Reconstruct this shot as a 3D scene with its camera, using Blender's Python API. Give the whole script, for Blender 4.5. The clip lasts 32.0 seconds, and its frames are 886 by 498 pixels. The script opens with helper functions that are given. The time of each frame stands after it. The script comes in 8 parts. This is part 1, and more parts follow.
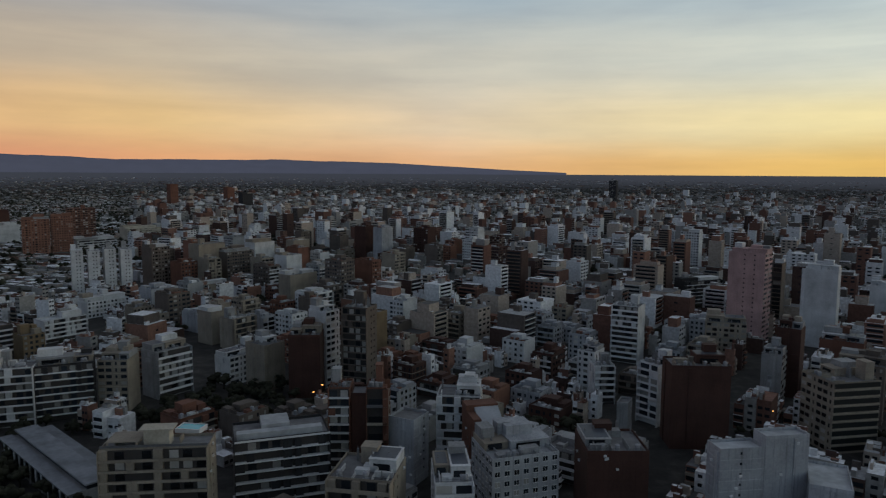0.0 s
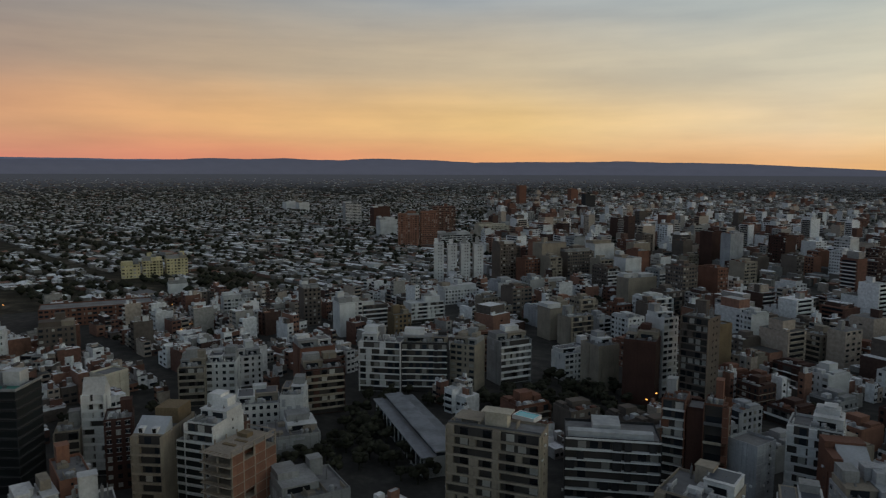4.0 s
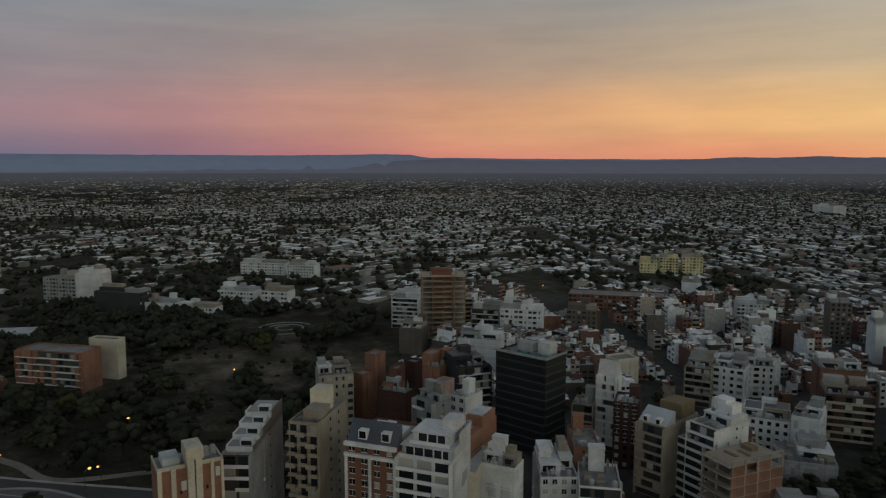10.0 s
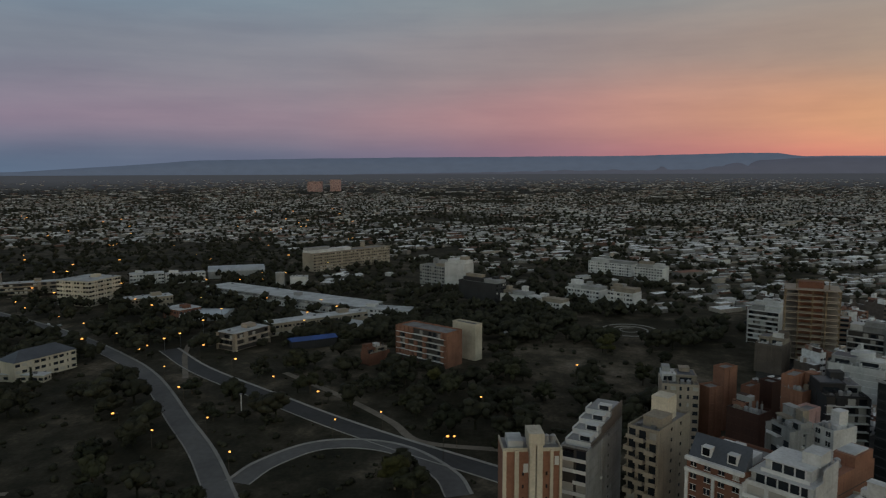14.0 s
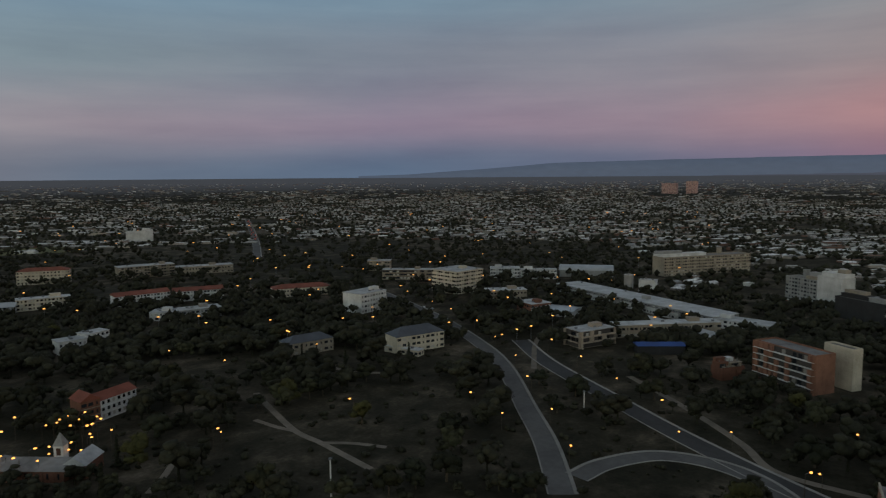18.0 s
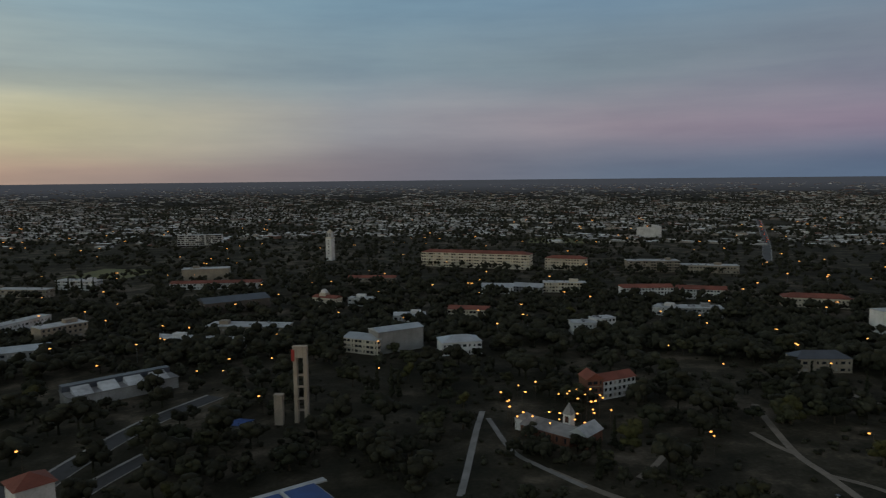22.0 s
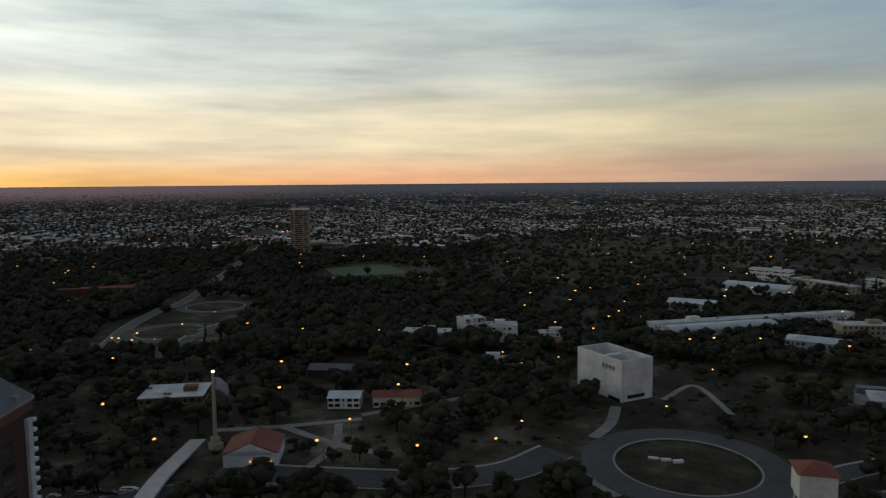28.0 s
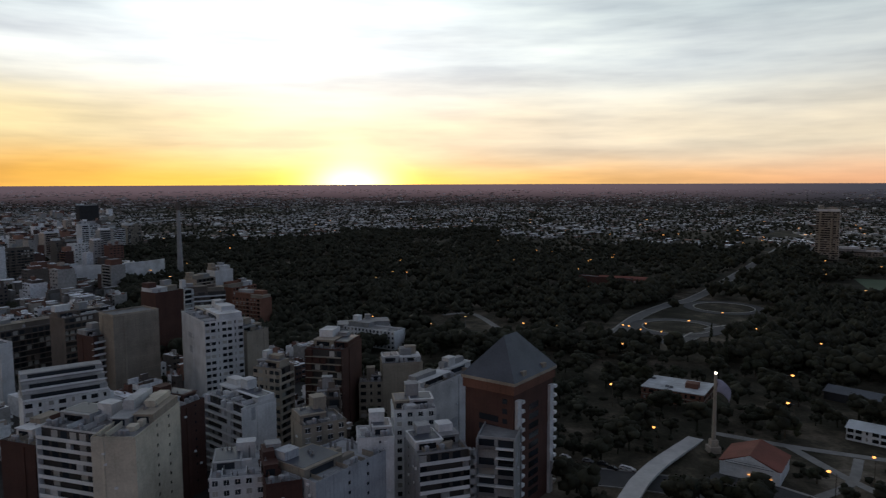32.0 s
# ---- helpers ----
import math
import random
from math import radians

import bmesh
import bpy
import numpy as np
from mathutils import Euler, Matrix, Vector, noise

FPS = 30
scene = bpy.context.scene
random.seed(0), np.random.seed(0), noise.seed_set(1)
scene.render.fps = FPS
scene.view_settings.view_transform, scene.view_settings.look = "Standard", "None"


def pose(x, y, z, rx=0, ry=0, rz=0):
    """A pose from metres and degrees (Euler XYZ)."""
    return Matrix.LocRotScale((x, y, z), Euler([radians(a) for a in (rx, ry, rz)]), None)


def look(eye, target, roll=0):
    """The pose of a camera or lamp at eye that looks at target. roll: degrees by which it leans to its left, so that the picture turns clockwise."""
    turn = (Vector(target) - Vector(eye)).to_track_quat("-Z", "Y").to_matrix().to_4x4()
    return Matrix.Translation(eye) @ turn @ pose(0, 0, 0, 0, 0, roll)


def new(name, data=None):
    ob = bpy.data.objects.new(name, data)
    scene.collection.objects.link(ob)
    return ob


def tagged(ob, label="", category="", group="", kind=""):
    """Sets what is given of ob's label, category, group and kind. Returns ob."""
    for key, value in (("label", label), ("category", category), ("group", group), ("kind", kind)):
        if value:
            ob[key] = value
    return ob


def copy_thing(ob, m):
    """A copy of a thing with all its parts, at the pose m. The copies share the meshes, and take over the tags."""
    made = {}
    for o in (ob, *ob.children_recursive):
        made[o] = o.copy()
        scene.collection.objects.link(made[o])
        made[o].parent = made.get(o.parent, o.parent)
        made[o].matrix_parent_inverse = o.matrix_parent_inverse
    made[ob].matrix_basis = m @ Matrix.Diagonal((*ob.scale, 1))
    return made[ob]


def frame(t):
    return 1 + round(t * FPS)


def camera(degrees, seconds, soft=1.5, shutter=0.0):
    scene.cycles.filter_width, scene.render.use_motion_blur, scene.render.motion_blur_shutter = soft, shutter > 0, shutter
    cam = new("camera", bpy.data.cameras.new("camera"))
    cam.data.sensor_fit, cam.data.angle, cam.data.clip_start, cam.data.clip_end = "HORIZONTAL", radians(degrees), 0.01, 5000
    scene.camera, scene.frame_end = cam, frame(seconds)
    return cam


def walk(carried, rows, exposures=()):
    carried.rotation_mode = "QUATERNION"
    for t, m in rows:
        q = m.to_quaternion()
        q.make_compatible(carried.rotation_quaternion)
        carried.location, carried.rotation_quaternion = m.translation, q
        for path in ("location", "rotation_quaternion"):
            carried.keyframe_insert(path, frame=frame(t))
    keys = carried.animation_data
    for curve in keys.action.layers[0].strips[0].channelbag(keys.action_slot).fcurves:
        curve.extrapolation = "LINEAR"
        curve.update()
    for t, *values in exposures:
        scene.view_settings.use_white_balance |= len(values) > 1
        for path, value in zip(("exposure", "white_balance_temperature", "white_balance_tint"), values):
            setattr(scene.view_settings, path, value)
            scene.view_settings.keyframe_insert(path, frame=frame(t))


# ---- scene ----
cam = camera(64.97, 32.0, soft=1.2, shutter=0.25)
H = 105.0  # flying height
PATH = [
    (0.0, pose(0, 0, H, 83.70, -0.32, 0.00)),
    (0.5, pose(0, 0, H, 83.70, -0.21, 3.44)),
    (1.0, pose(0, 0, H, 83.68, -0.20, 6.92)),
    (1.5, pose(0, 0, H, 83.69, -0.19, 10.38)),
    (2.0, pose(0, 0, H, 83.70, -0.18, 13.82)),
    (2.5, pose(0, 0, H, 83.71, -0.17, 17.25)),
    (3.0, pose(0, 0, H, 83.71, -0.16, 20.69)),
    (3.5, pose(0, 0, H, 83.73, -0.16, 24.14)),
    (5.5, pose(0, 0, H, 83.70, -0.16, 37.88)),
    (6.0, pose(0, 0, H, 83.69, -0.09, 41.30)),
    (6.5, pose(0, 0, H, 83.67, -0.10, 44.73)),
    (7.0, pose(0, 0, H, 83.66, -0.11, 48.19)),
    (7.5, pose(0, 0, H, 83.67, -0.12, 51.62)),
    (8.0, pose(0, 0, H, 83.66, -0.14, 55.07)),
    (8.5, pose(0, 0, H, 83.63, -0.10, 58.48)),
    (9.0, pose(0, 0, H, 83.62, -0.06, 61.90)),
    (9.5, pose(0, 0, H, 83.62, -0.07, 65.09)),
    (10.0, pose(0, 0, H, 83.63, -0.04, 68.52)),
    (10.5, pose(0, 0, H, 83.63, 0.01, 72.01)),
    (11.0, pose(0, 0, H, 83.64, 0.05, 75.53)),
    (11.5, pose(0, 0, H, 83.63, 0.08, 79.06)),
    (12.0, pose(0, 0, H, 83.65, 0.08, 82.63)),
    (12.5, pose(0, 0, H, 83.66, 0.10, 86.15)),
    (13.0, pose(0, 0, H, 83.68, 0.13, 89.67)),
    (13.5, pose(0, 0, H, 83.71, 0.16, 93.21)),
    (14.0, pose(0, 0, H, 83.70, 0.16, 96.76)),
    (14.5, pose(0, 0, H, 83.74, 0.18, 100.32)),
    (16.5, pose(0, 0, H, 83.84, 0.25, 114.49)),
    (17.0, pose(0, 0, H, 83.87, 0.30, 118.03)),
    (17.5, pose(0, 0, H, 83.92, 0.36, 121.59)),
    (18.0, pose(0, 0, H, 83.97, 0.42, 125.12)),
    (18.5, pose(0, 0, H, 83.99, 0.36, 129.82)),
    (19.0, pose(0, 0, H, 84.02, 0.39, 134.87)),
    (19.5, pose(0, 0, H, 84.05, 0.38, 139.96)),
    (20.0, pose(0, 0, H, 84.09, 0.39, 145.06)),
    (20.5, pose(0, 0, H, 84.11, 0.44, 150.12)),
    (21.0, pose(0, 0, H, 84.16, 0.47, 155.16)),
    (21.5, pose(0, 0, H, 84.17, 0.53, 160.21)),
    (22.0, pose(0, 0, H, 84.21, 0.57, 165.27)),
    (22.5, pose(0, 0, H, 84.25, 0.57, 170.33)),
    (23.0, pose(0, 0, H, 84.27, 0.56, 175.38)),
    (23.5, pose(0, 0, H, 84.30, 0.57, 180.43)),
    (24.0, pose(0, 0, H, 84.31, 0.56, 185.51)),
    (24.5, pose(0, 0, H, 84.34, 0.53, 190.59)),
    (25.0, pose(0, 0, H, 84.37, 0.49, 195.68)),
    (25.5, pose(0, 0, H, 84.39, 0.46, 200.72)),
    (27.5, pose(0, 0, H, 84.45, 0.49, 220.92)),
    (28.0, pose(0, 0, H, 84.49, 0.46, 226.00)),
    (28.5, pose(0, 0, H, 84.50, 0.43, 231.07)),
    (29.0, pose(0, 0, H, 84.52, 0.42, 236.15)),
    (29.5, pose(0, 0, H, 84.53, 0.39, 241.19)),
    (30.0, pose(0, 0, H, 84.53, 0.32, 246.28)),
    (30.5, pose(0, 0, H, 84.56, 0.23, 251.38)),
    (31.0, pose(0, 0, H, 84.56, 0.17, 256.48)),
    (31.5, pose(0, 0, H, 84.55, 0.17, 261.56)),
    (32.0, pose(0, 0, H, 84.55, 0.21, 266.59)),
]
# the picture drifts from cool over warm to a faint magenta towards the sun
walk(cam, PATH, exposures=[(0.0, -0.03, 6150, 15), (3.0, 0.0, 6400, 13), (7.0, 0.05, 6700, 11), (10.0, 0.1, 6750, 10), (18.0, 0.12, 6650, 10), (23.0, 0.04, 6500, 11), (28.0, 0.08, 6350, 14), (32.0, 0.12, 6100, 19)])
# ---- light: afterglow sky, sun on the horizon ----
SUN_YAW = 274.0


def lin(c):
    return tuple(((v / 255 + 0.055) / 1.055) ** 2.4 for v in c)


def yaw_dir(yaw, elev=0.0):
    a, e = radians(yaw), radians(elev)
    return Vector((-math.sin(a) * math.cos(e), math.cos(a) * math.cos(e), math.sin(e)))


class Graph:
    """Small wrapper round a node tree."""

    def __init__(self, tree):
        self.t = tree

    def node(self, kind, **props):
        n = self.t.nodes.new(kind)
        for k, v in props.items():
            setattr(n, k, v)
        return n

    def put(self, socket, v):
        if isinstance(v, bpy.types.NodeSocket):
            self.t.links.new(v, socket)
        else:
            socket.default_value = v

    def math(self, op, a, b=0.0, clamp=False):
        n = self.node("ShaderNodeMath", operation=op, use_clamp=clamp)
        self.put(n.inputs[0], a), self.put(n.inputs[1], b)
        return n.outputs[0]

    def mix(self, fac, a, b, blend="MIX"):
        n = self.node("ShaderNodeMix", data_type="RGBA", blend_type=blend)
        self.put(n.inputs[0], fac), self.put(n.inputs[6], a), self.put(n.inputs[7], b)
        return n.outputs[2]

    def noise(self, vec, scale, detail=3.0, rough=0.55):
        n = self.node("ShaderNodeTexNoise")
        n.inputs["Scale"].default_value, n.inputs["Detail"].default_value, n.inputs["Roughness"].default_value = scale, detail, rough
        if vec is not None:
            self.put(n.inputs["Vector"], vec)
        return n.outputs[0]

    def ramp(self, fac, stops, mode="LINEAR"):
        n = self.node("ShaderNodeValToRGB")
        r = n.color_ramp
        r.interpolation = mode
        for i, (p, c) in enumerate(stops):
            e = r.elements[i] if i < 2 else r.elements.new(p)
            e.position, e.color = p, (*c[:3], 1)
        self.put(n.inputs[0], fac)
        return n.outputs[0]

    def smooth(self, v, lo, hi):
        n = self.node("ShaderNodeMapRange", interpolation_type="SMOOTHSTEP")
        self.put(n.inputs[0], v)
        n.inputs[1].default_value, n.inputs[2].default_value = lo, hi
        return n.outputs[0]

    def mapped(self, vec, sx, sy, sz, tilt=0.0):
        n = self.node("ShaderNodeMapping")
        n.inputs["Rotation"].default_value = (tilt, tilt * 0.6, 0)
        n.inputs["Scale"].default_value = (sx, sy, sz)
        self.put(n.inputs["Vector"], vec)
        return n.outputs[0]


def build_world():
    world = bpy.data.worlds.new("dusk_sky")
    scene.world = world
    world.use_nodes = True
    world.node_tree.nodes.clear()
    g = Graph(world.node_tree)
    way = g.node("ShaderNodeTexCoord").outputs["Generated"]
    xyz = g.node("ShaderNodeSeparateXYZ")
    g.put(xyz.inputs[0], way)
    x, y, z = xyz.outputs
    yaw = g.math("FRACT", g.math("ADD", g.math("DIVIDE", g.math("ARCTAN2", g.math("MULTIPLY", x, -1.0), y), 2 * math.pi), 1.0))
    # long flat cloud streaks bend the bands a little
    streak = g.noise(g.mapped(way, 1.3, 1.3, 17.0), 2.2, 4.0, 0.55)
    broad = g.noise(g.mapped(way, 1.0, 1.0, 5.0), 1.6, 3.0, 0.5)
    e = g.math("ADD", z, g.math("MULTIPLY", g.math("SUBTRACT", broad, 0.5), 0.07))

    def band(rows, tint=1.0):
        rows = [(a / 360, tuple(v * k * 2 ** float(np.interp(a, LIFT_YAW, LIFT)) for v, k in zip(lin(c), (float(np.interp(a, TINT_YAW, TINT_RED)), 1.03, 1 + tint * (float(np.interp(a, TINT_YAW, TINT_BLUE)) - 1))))) for a, c in rows]
        return g.ramp(yaw, [(0.0, rows[0][1])] + rows[1:] + [(1.0, rows[0][1])])

    low = band([(0, (226, 168, 108)), (22, (216, 154, 106)), (45, (214, 133, 103)), (68, (198, 112, 104)), (86, (140, 98, 108)), (98, (104, 91, 108)),
                (110, (86, 88, 104)), (130, (78, 89, 105)), (152, (86, 92, 103)), (172, (108, 99, 101)), (195, (142, 119, 104)), (212, (188, 146, 112)), (232, (226, 160, 110)),
                (255, (244, 184, 110)), (275, (255, 205, 80)), (300, (250, 178, 78)), (330, (238, 186, 98))])
    mid = band([(0, (226, 198, 150)), (22, (226, 186, 126)), (45, (220, 166, 114)), (68, (200, 140, 110)), (88, (160, 114, 114)), (108, (126, 106, 116)),
                (130, (114, 100, 114)), (152, (122, 110, 116)), (172, (130, 126, 126)), (195, (164, 152, 120)), (212, (204, 184, 142)), (232, (226, 202, 158)),
                (255, (238, 215, 182)), (275, (244, 216, 172)), (300, (248, 216, 154)), (330, (246, 218, 152))])
    high = band([(0, (198, 188, 164)), (22, (194, 176, 150)), (45, (174, 150, 128)), (68, (156, 130, 120)), (88, (136, 118, 120)), (108, (114, 108, 118)),
                 (130, (102, 104, 116)), (152, (104, 112, 120)), (172, (110, 122, 130)), (195, (132, 138, 136)), (212, (160, 160, 150)), (232, (196, 192, 178)),
                 (255, (230, 226, 216)), (275, (240, 236, 226)), (300, (240, 232, 220)), (330, (214, 208, 188))], 0.5)
    top = band([(0, (156, 168, 178)), (22, (152, 158, 166)), (45, (140, 140, 144)), (68, (128, 127, 132)), (88, (118, 122, 130)), (108, (104, 115, 130)),
                (130, (96, 113, 132)), (152, (96, 115, 136)), (172, (102, 122, 140)), (195, (118, 136, 150)), (212, (142, 156, 164)), (232, (174, 180, 180)),
                (255, (210, 211, 206)), (275, (230, 230, 224)), (300, (218, 221, 218)), (330, (176, 184, 190))], -0.1)
    zenith = (*lin((106, 111, 119)), 1)
    c = g.mix(g.smooth(e, 0.005, 0.07), low, mid)
    c = g.mix(g.smooth(e, 0.07, 0.16), c, high)
    c = g.mix(g.smooth(e, 0.15, 0.26), c, top)
    c = g.mix(g.smooth(e, 0.3, 0.75), c, zenith)
    c = g.mix(1.0, c, g.ramp(streak, [(0.3, (0.92, 0.925, 0.94)), (0.52, (1, 1, 1)), (0.72, (1.07, 1.06, 1.04))]), "MULTIPLY")
    # stronger cloud bars on the sun's side, wisps elsewhere
    side = g.math("MULTIPLY", g.smooth(yaw, 0.5, 0.62), g.math("SUBTRACT", 1.0, g.smooth(yaw, 0.84, 0.95)))
    bars = g.ramp(g.noise(g.mapped(way, 1.5, 1.5, 13.0), 2.4, 4.0, 0.52), [(0.32, (0.78, 0.79, 0.82)), (0.5, (1, 1, 1)), (0.68, (1.2, 1.18, 1.13))])
    c = g.mix(side, c, g.mix(1.0, c, bars, "MULTIPLY"))
    wisps = g.ramp(g.noise(g.mapped(way, 1.5, 1.5, 6.0), 3.2, 6.0, 0.6), [(0.3, (0.93, 0.93, 0.95)), (0.5, (1, 1, 1)), (0.72, (1.08, 1.06, 1.04))])
    c = g.mix(1.0, c, wisps, "MULTIPLY")
    # glow round the setting sun: a flat bright lens on the skyline, a yellow band beside it, white veil above
    off = g.math("MULTIPLY", g.math("SUBTRACT", yaw, SUN_YAW / 360), 360.0)

    def lens(centre, broad_, low_, tall):
        p, q = g.math("DIVIDE", g.math("SUBTRACT", off, centre), broad_), g.math("DIVIDE", g.math("SUBTRACT", z, low_), tall)
        return g.math("EXPONENT", g.math("MULTIPLY", g.math("ADD", g.math("MULTIPLY", p, p), g.math("MULTIPLY", q, q)), -1.0))

    for (centre, broad_, low_, tall), glow in (((0.0, 3.2, 0.0, 0.022), (3.2, 2.3, 0.8, 1)), ((0.0, 2.0, 0.0, 0.075), (0.3, 0.25, 0.1, 1)),
                                               ((1.0, 15.0, 0.0, 0.036), (0.34, 0.16, 0.0, 1)), ((3.0, 13.0, 0.26, 0.17), (0.24, 0.24, 0.22, 1))):
        c = g.mix(1.0, c, g.mix(lens(centre, broad_, low_, tall), (0, 0, 0, 1), glow), "ADD")
    sky = g.node("ShaderNodeTexSky", sky_type="NISHITA", sun_disc=False, sun_elevation=radians(0.5), sun_rotation=radians(-SUN_YAW))
    back = g.node("ShaderNodeBackground")
    g.put(back.inputs[0], c)
    back.inputs[1].default_value = SKY
    dome = g.node("ShaderNodeBackground")
    g.put(dome.inputs[0], sky.outputs[0])
    dome.inputs[1].default_value = 0.012
    add = g.node("ShaderNodeAddShader")
    g.put(add.inputs[0], back.outputs[0]), g.put(add.inputs[1], dome.outputs[0])
    g.put(g.node("ShaderNodeOutputWorld").inputs[0], add.outputs[0])


SKY = 1.0
TINT_YAW = [0, 20, 60, 110, 205, 230, 250, 290, 360]
TINT_RED = [0.95, 0.97, 0.92, 0.90, 0.93, 0.91, 0.90, 0.90, 0.92]
TINT_BLUE = [1.22, 1.06, 1.08, 1.10, 1.14, 1.2, 1.05, 1.05, 1.2]
LIFT_YAW = [0, 41, 75, 89, 104, 134, 197, 212, 225, 250, 360]
LIFT = [0.08, 0.12, 0.12, 0.28, 0.42, 0.5, 0.44, 0.32, 0.22, 0.0, 0.05]
build_world()
sun = new("sun", bpy.data.lights.new("sun", "SUN"))
sun.data.energy, sun.data.angle, sun.data.color = 0.12, radians(3), (1.0, 0.55, 0.32)
sun.matrix_world = look(yaw_dir(SUN_YAW, 1.2) * 900, (0, 0, 0))


# ---- materials ----
MATS = {}


def mat(name, col, rough=0.85, var=0.3, big=0.12, fine=1.5, streaks=0.0, metal=0.0, random_by="object", spread=0.12, bump=0.15, spec=0.3):
    """Painted or raw surface: stains at a large and a small scale, rain streaks, grain relief."""
    m = bpy.data.materials.new(name)
    m.use_nodes = True
    g = Graph(m.node_tree)
    b = m.node_tree.nodes["Principled BSDF"]
    at = g.node("ShaderNodeTexCoord").outputs["Object"]
    n1, n2 = g.noise(at, big, 3.0), g.noise(at, fine, 4.0)
    f = g.math("ADD", g.math("MULTIPLY", n1, 0.65), g.math("MULTIPLY", n2, 0.35))
    lo, hi = tuple(v * (1 - var) for v in col), tuple(min(0.95, v * (1 + var * 0.6)) for v in col)
    c = g.ramp(f, [(0.32, lo), (0.66, hi)])
    if streaks:
        s = g.noise(g.mapped(at, 1.3, 1.3, 0.06), 1.0, 4.0, 0.65)
        c = g.mix(g.math("MULTIPLY", g.smooth(s, 0.5, 0.72), streaks), c, tuple(v * 0.45 for v in col) + (1,))
    if random_by == "object":
        r = g.node("ShaderNodeObjectInfo").outputs["Random"]
    else:
        r = g.node("ShaderNodeNewGeometry").outputs["Random Per Island"]
    c = g.mix(1.0, c, g.ramp(r, [(0.0, (1 - spread,) * 3), (1.0, (1 + spread,) * 3)]), "MULTIPLY")
    g.put(b.inputs["Base Color"], c)
    b.inputs["Roughness"].default_value, b.inputs["Metallic"].default_value = rough, metal
    b.inputs["Specular IOR Level"].default_value = spec
    if bump:
        bm = g.node("ShaderNodeBump")
        bm.inputs["Strength"].default_value, bm.inputs["Distance"].default_value = bump, 0.05
        g.put(bm.inputs["Height"], n2)
        g.put(b.inputs["Normal"], bm.outputs[0])
    MATS[name] = m
    return m


def island_mat(name, stops, rough=0.85, fine=0.6, mode="CONSTANT"):
    """One material for many joined pieces: each island takes its own colour."""
    m = bpy.data.materials.new(name)
    m.use_nodes = True
    g = Graph(m.node_tree)
    b = m.node_tree.nodes["Principled BSDF"]
    r = g.node("ShaderNodeNewGeometry").outputs["Random Per Island"]
    c = g.ramp(r, stops, mode)
    n = g.noise(g.node("ShaderNodeTexCoord").outputs["Object"], fine, 4.0)
    c = g.mix(1.0, c, g.ramp(n, [(0.3, (0.72,) * 3), (0.68, (1.15,) * 3)]), "MULTIPLY")
    g.put(b.inputs["Base Color"], c)
    b.inputs["Roughness"].default_value = rough
    b.inputs["Specular IOR Level"].default_value = 0.25
    MATS[name] = m
    return m


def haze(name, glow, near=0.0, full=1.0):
    """Plain far backdrop: land with its many kilometres of haze put in as emission, warmer towards the setting sun."""
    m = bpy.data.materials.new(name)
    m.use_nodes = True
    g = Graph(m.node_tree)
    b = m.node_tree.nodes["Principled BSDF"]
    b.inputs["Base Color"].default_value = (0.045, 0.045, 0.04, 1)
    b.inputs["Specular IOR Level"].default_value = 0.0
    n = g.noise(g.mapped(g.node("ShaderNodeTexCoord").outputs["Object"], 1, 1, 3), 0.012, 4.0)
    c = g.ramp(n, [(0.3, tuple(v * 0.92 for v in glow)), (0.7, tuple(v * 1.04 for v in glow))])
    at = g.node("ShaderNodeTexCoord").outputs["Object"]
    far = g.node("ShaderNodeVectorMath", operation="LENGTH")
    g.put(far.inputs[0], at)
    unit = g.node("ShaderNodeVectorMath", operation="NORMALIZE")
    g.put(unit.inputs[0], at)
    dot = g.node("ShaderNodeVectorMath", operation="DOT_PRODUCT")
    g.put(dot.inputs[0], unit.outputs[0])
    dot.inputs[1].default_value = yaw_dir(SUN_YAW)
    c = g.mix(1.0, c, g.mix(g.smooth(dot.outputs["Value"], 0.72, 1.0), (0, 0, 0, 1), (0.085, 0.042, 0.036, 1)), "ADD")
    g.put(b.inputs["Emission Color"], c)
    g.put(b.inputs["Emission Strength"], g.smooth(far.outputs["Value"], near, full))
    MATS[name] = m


def lamp_mat(name, col, power):
    m = bpy.data.materials.new(name)
    m.use_nodes = True
    b = m.node_tree.nodes["Principled BSDF"]
    b.inputs["Base Color"].default_value = (*col, 1)
    b.inputs["Emission Color"].default_value = (*col, 1)
    b.inputs["Emission Strength"].default_value = power
    MATS[name] = m
    return m


WALLS = {
    "white": (0.57, 0.58, 0.59), "rough": (0.37, 0.385, 0.41), "cream": (0.52, 0.475, 0.39), "beige": (0.28, 0.245, 0.20), "grey": (0.29, 0.295, 0.30),
    "greybrown": (0.13, 0.108, 0.094), "terracotta": (0.245, 0.122, 0.084), "brick": (0.165, 0.078, 0.054), "darkbrick": (0.070, 0.034, 0.027),
    "ochre": (0.19, 0.14, 0.085), "yellow": (0.56, 0.50, 0.30), "pink": (0.44, 0.29, 0.28), "dark": (0.035, 0.035, 0.038), "concrete": (0.34, 0.29, 0.24),
}
for k, v in WALLS.items():
    mat("wall_" + k, v, var=0.34, streaks=0.8 if k == "rough" else 0.22 if k in ("white", "cream") else 0.45, bump=0.3 if "brick" in k else 0.15)
mat("roof_pale", (0.44, 0.46, 0.48), var=0.35, fine=0.5)
mat("roof_grey", (0.20, 0.20, 0.205), var=0.4, fine=0.5)
mat("hall_roof", (0.195, 0.207, 0.23), var=0.35, fine=0.5)
